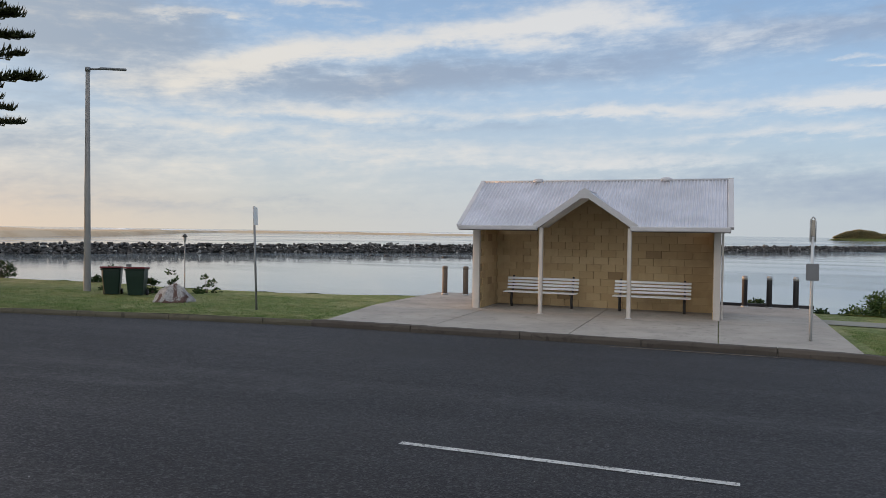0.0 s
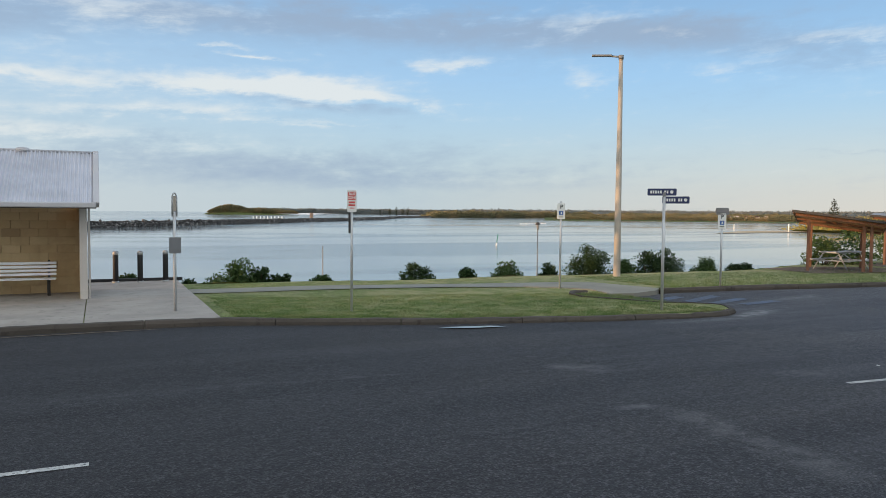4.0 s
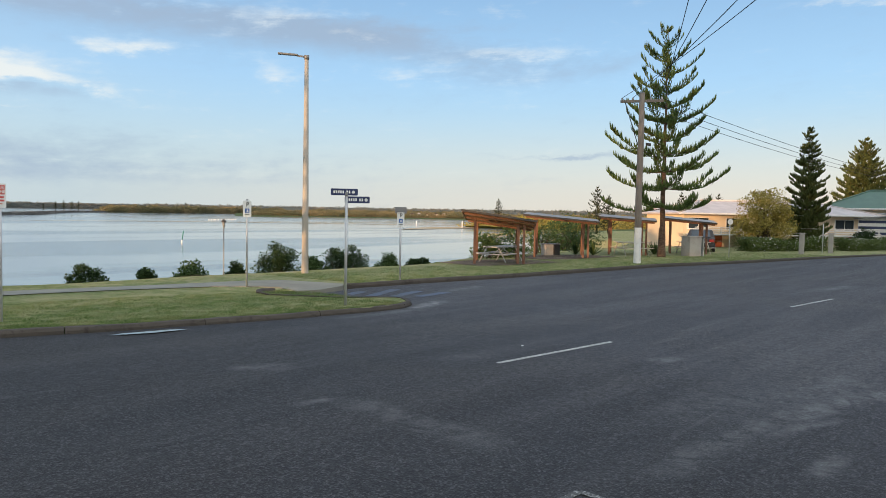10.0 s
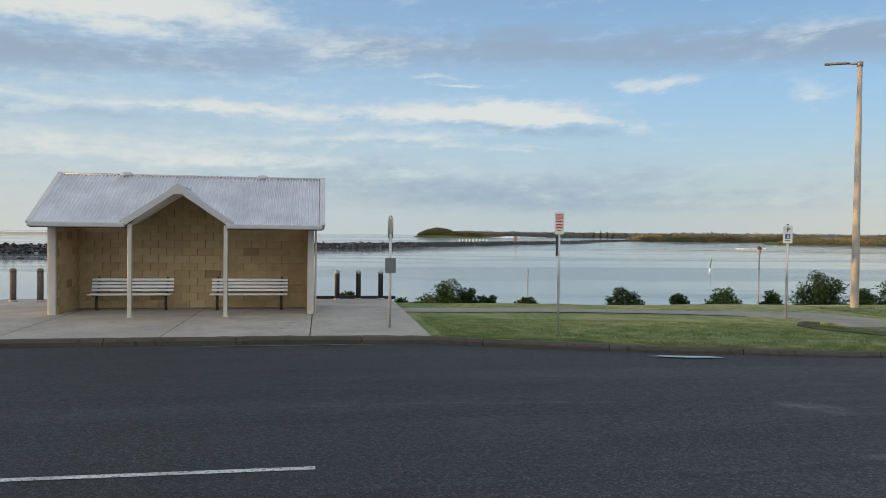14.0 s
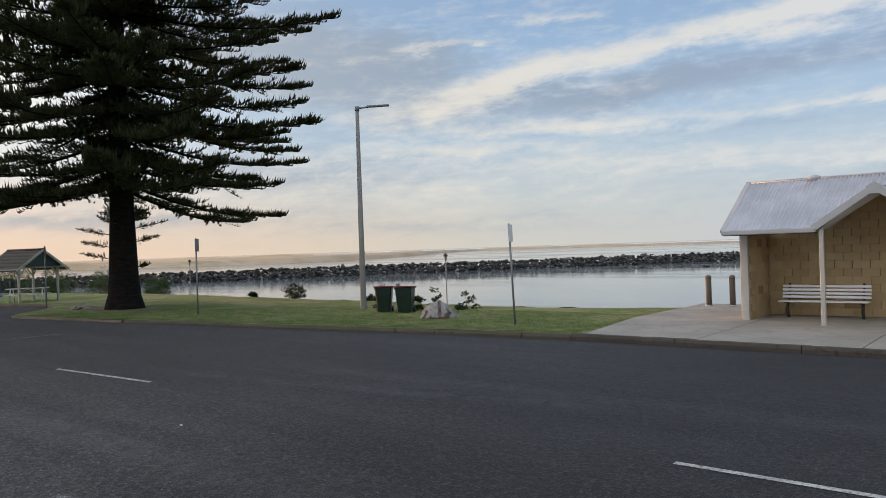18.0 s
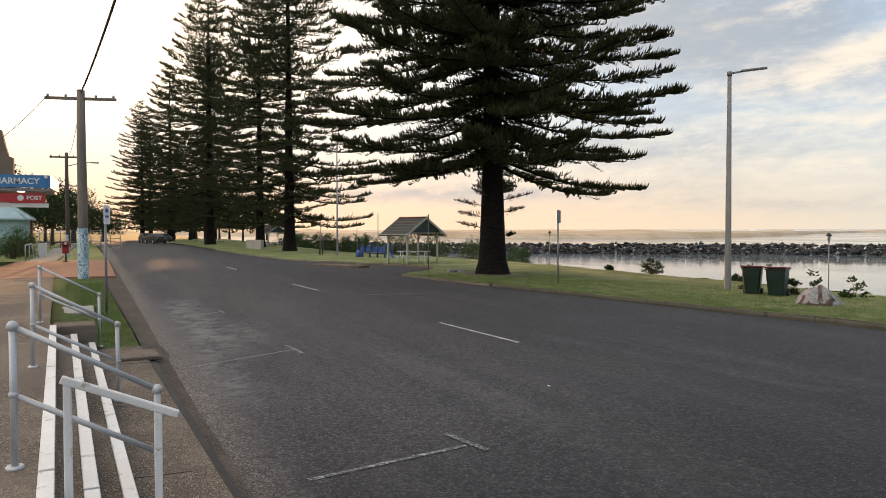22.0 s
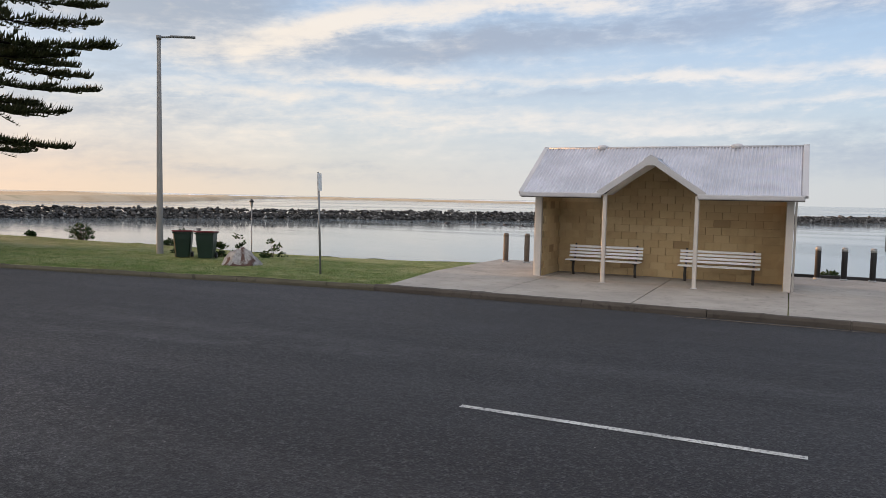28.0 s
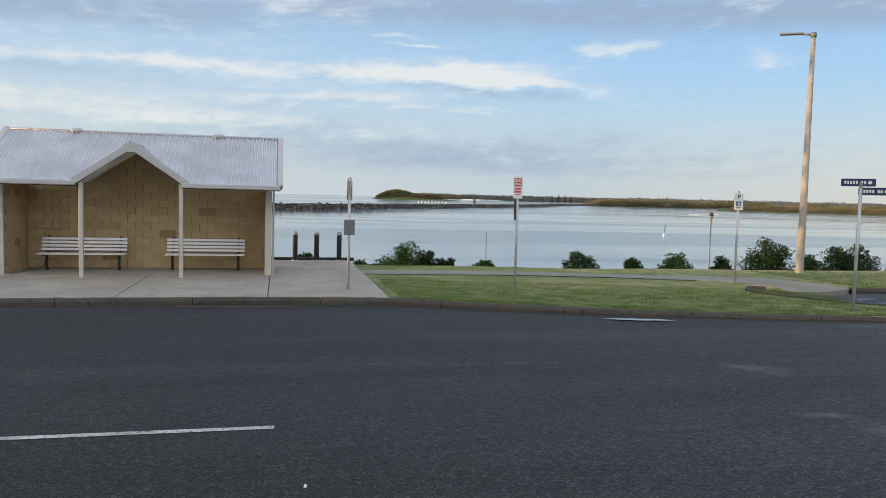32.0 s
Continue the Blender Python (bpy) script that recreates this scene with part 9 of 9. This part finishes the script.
# the headland: a wooded knoll with a sandy foot
knoll = Shape()
rows = []
for u in np.linspace(0, 1, 30):
    rows.append([(112 + 105 * u, 900 - 25 * u + 30 * (v - 0.5), -1.6 + 3.6 * math.sin(math.pi * u ** 0.62) ** 0.8 * math.sin(math.pi * v) * (1 if u < 0.5 else 0.75)) for v in np.linspace(0, 1, 9)])
knoll.grid(rows[::-1])
structure("headland", knoll, M_GROUND, "low knoll of the wooded headland", "headland")
structure("headland_beach", ribbon([(88, 893), (108, 888), (134, 882)], [2, 10, 5], lambda x, y: -1.2), M_SAND, "sandy foot of the wooded headland", "beach")
woods("headland_woods", "dark scrub covering the headland", (124, 890), (216, 868), 26, 4.8, 26000, 1.5, 715, 0.2, M_WOODS, 0.3, 0.35)
woods("headland_woods", "dark scrub covering the headland", (116, 889), (168, 883), 16, 8.8, 16000, 1.5, 716, 0.8, M_WOODS, 0.14, 0.75)
for x, y, s_ in ((330, 860, 1.3), (338, 858, 1.5), (346, 856, 1.35), (352, 854, 1.4), (318, 862, 1.0)):
    plant_pine(far_pine, "tiny distant pine on the far coast", x, y, -1.5, x, s_ * 0.7, (M_BARK_WARM, M_BARK_WARM, M_PINE), "distant pines")

# sandbars, channel marks, a jetty and lines of posts
structure("sandbar", ribbon([(112, 109), (128, 115), (142, 120), (156, 124)], [2.0, 9.0, 12.0, 3.0], lambda x, y: -1.44), M_SAND, "low brown sandbar in the shallows", "sandbar")
structure("sandbar", ribbon([(60, 205), (122, 181), (156, 151), (190, 120)], [1.0, 4.0, 4.0, 2.0], lambda x, y: -1.44), M_SAND, "thin brown sandbar in the shallows", "sandbar")
# dark strip and lumps put in for the dark edge of wind-rippled water
structure("shoal", ribbon([(-52, 91.5), (-41, 91.0), (-24, 94), (-8, 98)], [0.3, 1.2, 1.8, 0.5], lambda x, y: -1.485), M_TAR, "dark strip on the water standing for a wind ripple's edge", "shoal")
for i in range(14):
    u = i / 13
    ob = part("shoal_stone", Shape().ball((0, 0, 0), 0.22 + 0.12 * (i % 3), 0.4, 4, 7), M_TAR)
    ob.location = (-48 + 34 * u, 91.3 + 4 * u + (i % 2), -1.45)
    tagged(ob, "dark flat lump in the strip standing for rippled water", "rock", "stones on the shoal")
for k, (x, y) in enumerate(((39.8, 70.5),)):
    s = thing("channel_marker", "leaning white and green channel marker pole", "channel marker", x, y, -1.8, 0)
    s.scale = (0.7, 0.7, 0.66)
    part("pole", Shape().tube([(0, 0, -0.4), (0.12, 0, 1.0)], 0.13, 8), M_SIGNWHITE, s)
    part("pole_upper", Shape().tube([(0.12, 0, 1.0), (0.34, 0, 2.4)], 0.07, 8), M_MARKGREEN, s, "green upper pole")
for x, y, h in ((140, 116, 2.0), (150, 141, 1.6)):
    s = thing("channel_marker", "thin white marker pole by the sandbar", "channel marker", x, y, -1.7, 0)
    part("pole", Shape().tube([(0, 0, -0.3), (0, 0, h)], 0.14, 8), M_SIGNWHITE, s)
s = thing("depth_gauge", "thin steel pole standing in the shallows", "pole", 7.25, 24.6, -1.9, 0)
part("pole", Shape().tube([(0, 0, -0.3), (0, 0, 2.75)], 0.018, 6), M_GALV_DULL, s)
s = thing("moored_floats", "row of small white floats on the bay", "floats", 132, 218, -1.5, 35)
for i in range(13):
    part("float", Shape().ball((i * 1.7 * (1 + 0.1 * (i % 3)), 0, 0.1), 0.32, 0.7, 5, 8), M_SIGNWHITE, s)
for x, y, n_ in ((50, 264.5, 9),):
    s = thing("jetty_posts", "row of white posts on the breakwater", "posts", x, y, -0.5, -10)
    for i in range(n_):
        part("post", Shape().tube([(i * 1.25, 0, -0.6), (i * 1.25, 0, 0.95)], 0.22, 6), M_SIGNWHITE, s)
    part("rail", Shape().box(5, 0, 0.1, 10, 0.15, 0.12), M_PALE, s)
s = thing("warning_board", "pale orange board standing on the breakwater", "sign", 85.6, 318.6, -0.6, 60)
part("board", Shape().box(0, 0, 1.2, 5.0, 0.2, 2.4), plain("pale_orange_paint", (0.50, 0.30, 0.18), 0.7), s)
part("leg", Shape().box(-1.8, 0.2, 0.0, 0.3, 0.3, 1.6), M_PALE, s)
part("leg", Shape().box(1.8, 0.2, 0.0, 0.3, 0.3, 1.6), M_PALE, s)
# breaking waves out at sea
rr = random.Random(33)
for i in range(26):
    x = rr.uniform(-1500, 420)
    y = 1150 + 0.12 * x + rr.uniform(-120, 420)
    L_ = rr.uniform(50, 190)
    w_ = rr.uniform(2.0, 5.0)
    s = Shape().grid([[(x + L_ * q, y + 10 * math.sin(q * 5 + i), -1.45), (x + L_ * q, y + 10 * math.sin(q * 5 + i) + w_ * 0.5, -1.45 + 1.3 * math.sin(math.pi * q)), (x + L_ * q, y + 10 * math.sin(q * 5 + i) + w_, -1.45)] for q in np.linspace(0, 1, 14)][::-1])
    structure("surf", s, M_FOAM, "white line of breaking surf out at sea", "surf")
for i, (x, y) in enumerate(((325, 306), (329, 303), (333, 299), (337, 296), (322, 309))):
    q = thing("house", "distant white house with an orange roof across the bay", "house", x * 1.03, y * 1.03, 0.3, -50, "houses across the bay")
    q.scale = (0.32, 0.32, 0.36)
    part("wall", Shape().box(4, 3, 1.6, 8, 6, 3.2), M_HOUSE, q)
    hip_roof(q, 0, 8, 0, 6, 3.2, 4.8, 0.5, M_TERRACOTTA if i % 3 else M_CLUBROOF)
    window(q, 2, -0.02, 1.8, 1.5, 1.2)
    window(q, 5.6, -0.02, 1.8, 1.5, 1.2)

# ---- grass blades along the nearest edges ----
def grass_patch(name, label, area, count, height, seed):
    """area(rng, k) gives points; three sided blades, joined."""
    rng = np.random.default_rng(seed)
    p = area(rng, count)
    d = rng.normal(0, 0.35, (count, 3))
    d[:, 2] = 1
    tall = 1 + 0.45 * np.sin(p[:, 0] * 5.1 + 1.7 * np.sin(p[:, 1] * 3.3)) * np.sin(p[:, 1] * 6.3 + 2.1 * np.sin(p[:, 0] * 2.2))
    h = (height * rng.uniform(0.5, 1.3, count) * tall)[:, None]
    a = rng.uniform(0, 6.28, count)
    side = np.stack([np.cos(a), np.sin(a), np.zeros(count)], 1) * 0.0055
    v = np.stack([p - side, p + side, p + d * h], 1).reshape(-1, 3)
    f = (np.arange(count) * 3)[:, None] + [[0, 1, 2]]
    ob = part(name, raw_mesh(name, v, f), M_GRASSBLADE)
    return tagged(ob, label, "grass", "", "stuff")


def verge_area(rng, k):
    x = rng.uniform(6.58, 10.36, k)
    top = np.interp(x, [6.5, 7.4, 8.2, 9.1, 10.4], [0.05, 0.04, -0.08, -0.18, -0.42])
    y = top + 0.05 * rng.normal(0, 1, k) - 4.3 * rng.uniform(0, 1, k) ** 1.2
    for bx, by, w, d in BARE:
        inside = ((x - bx) / w) ** 2 + ((y - by) / d) ** 2 < rng.uniform(0.0, 1.3, k) ** 2
        x, y = np.where(inside, rng.uniform(6.6, 8.0, k), x), np.where(inside, rng.uniform(-0.9, -0.1, k), y)
    return np.stack([x, y, 0.02 - 0.05 * np.clip(y + 0.4, 0, 1)], 1)


def kerb_area(a, b, deep):
    def area(rng, k):
        x = rng.uniform(a, b, k)
        base = np.interp(x, [p[0] for p in FRONT], [p[1] for p in FRONT])
        y = base + 0.17 + deep * rng.uniform(0, 1, k) ** 1.6
        z = np.array([lawn_z(px, py) for px, py in zip(x, y)])
        return np.stack([x, y, z - 0.01], 1)
    return area


def picnic_area(rng, k):
    x = 15.0 + 33.0 * rng.uniform(0, 1, k) ** 1.3
    y = np.interp(x, [p[0] for p in BAY], [p[1] for p in BAY]) + 0.15 + 5.0 * rng.uniform(0, 1, k) ** 1.5
    z = np.array([lawn_z(px, py) for px, py in zip(x, y)])
    return np.stack([x, y, z - 0.01], 1)


def left_verge(rng, k):
    x = rng.uniform(-30, -14.2, k)
    y = np.interp(x, [p[0] for p in LANDING], [p[1] for p in LANDING]) - 0.06 - 1.2 * rng.uniform(0, 1, k)
    return np.stack([x, y, np.full(k, 0.0)], 1)


grass_patch("grass", "rough grass blades on the corner verge", verge_area, 110000, 0.072, 1)
rng = np.random.default_rng(9)
petals = verge_area(rng, 170) + [0, 0, 0.06]
ob = part("daisies", raw_mesh("daisies", *leaf_quads(petals, 0.022, rng)), M_SIGNWHITE)
tagged(ob, "tiny white daisies scattered in the verge", "flowers", "", "stuff")
grass_patch("grass", "grass blades along the park kerb", kerb_area(2.6, 12.6, 4.5), 90000, 0.034, 2)
grass_patch("grass", "grass blades along the park kerb", kerb_area(-30.0, -8.6, 5.5), 100000, 0.042, 3)
grass_patch("grass", "grass blades of the picnic lawn", picnic_area, 70000, 0.05, 5)
grass_patch("grass", "rough grass blades by the left kerb", left_verge, 16000, 0.07, 4)
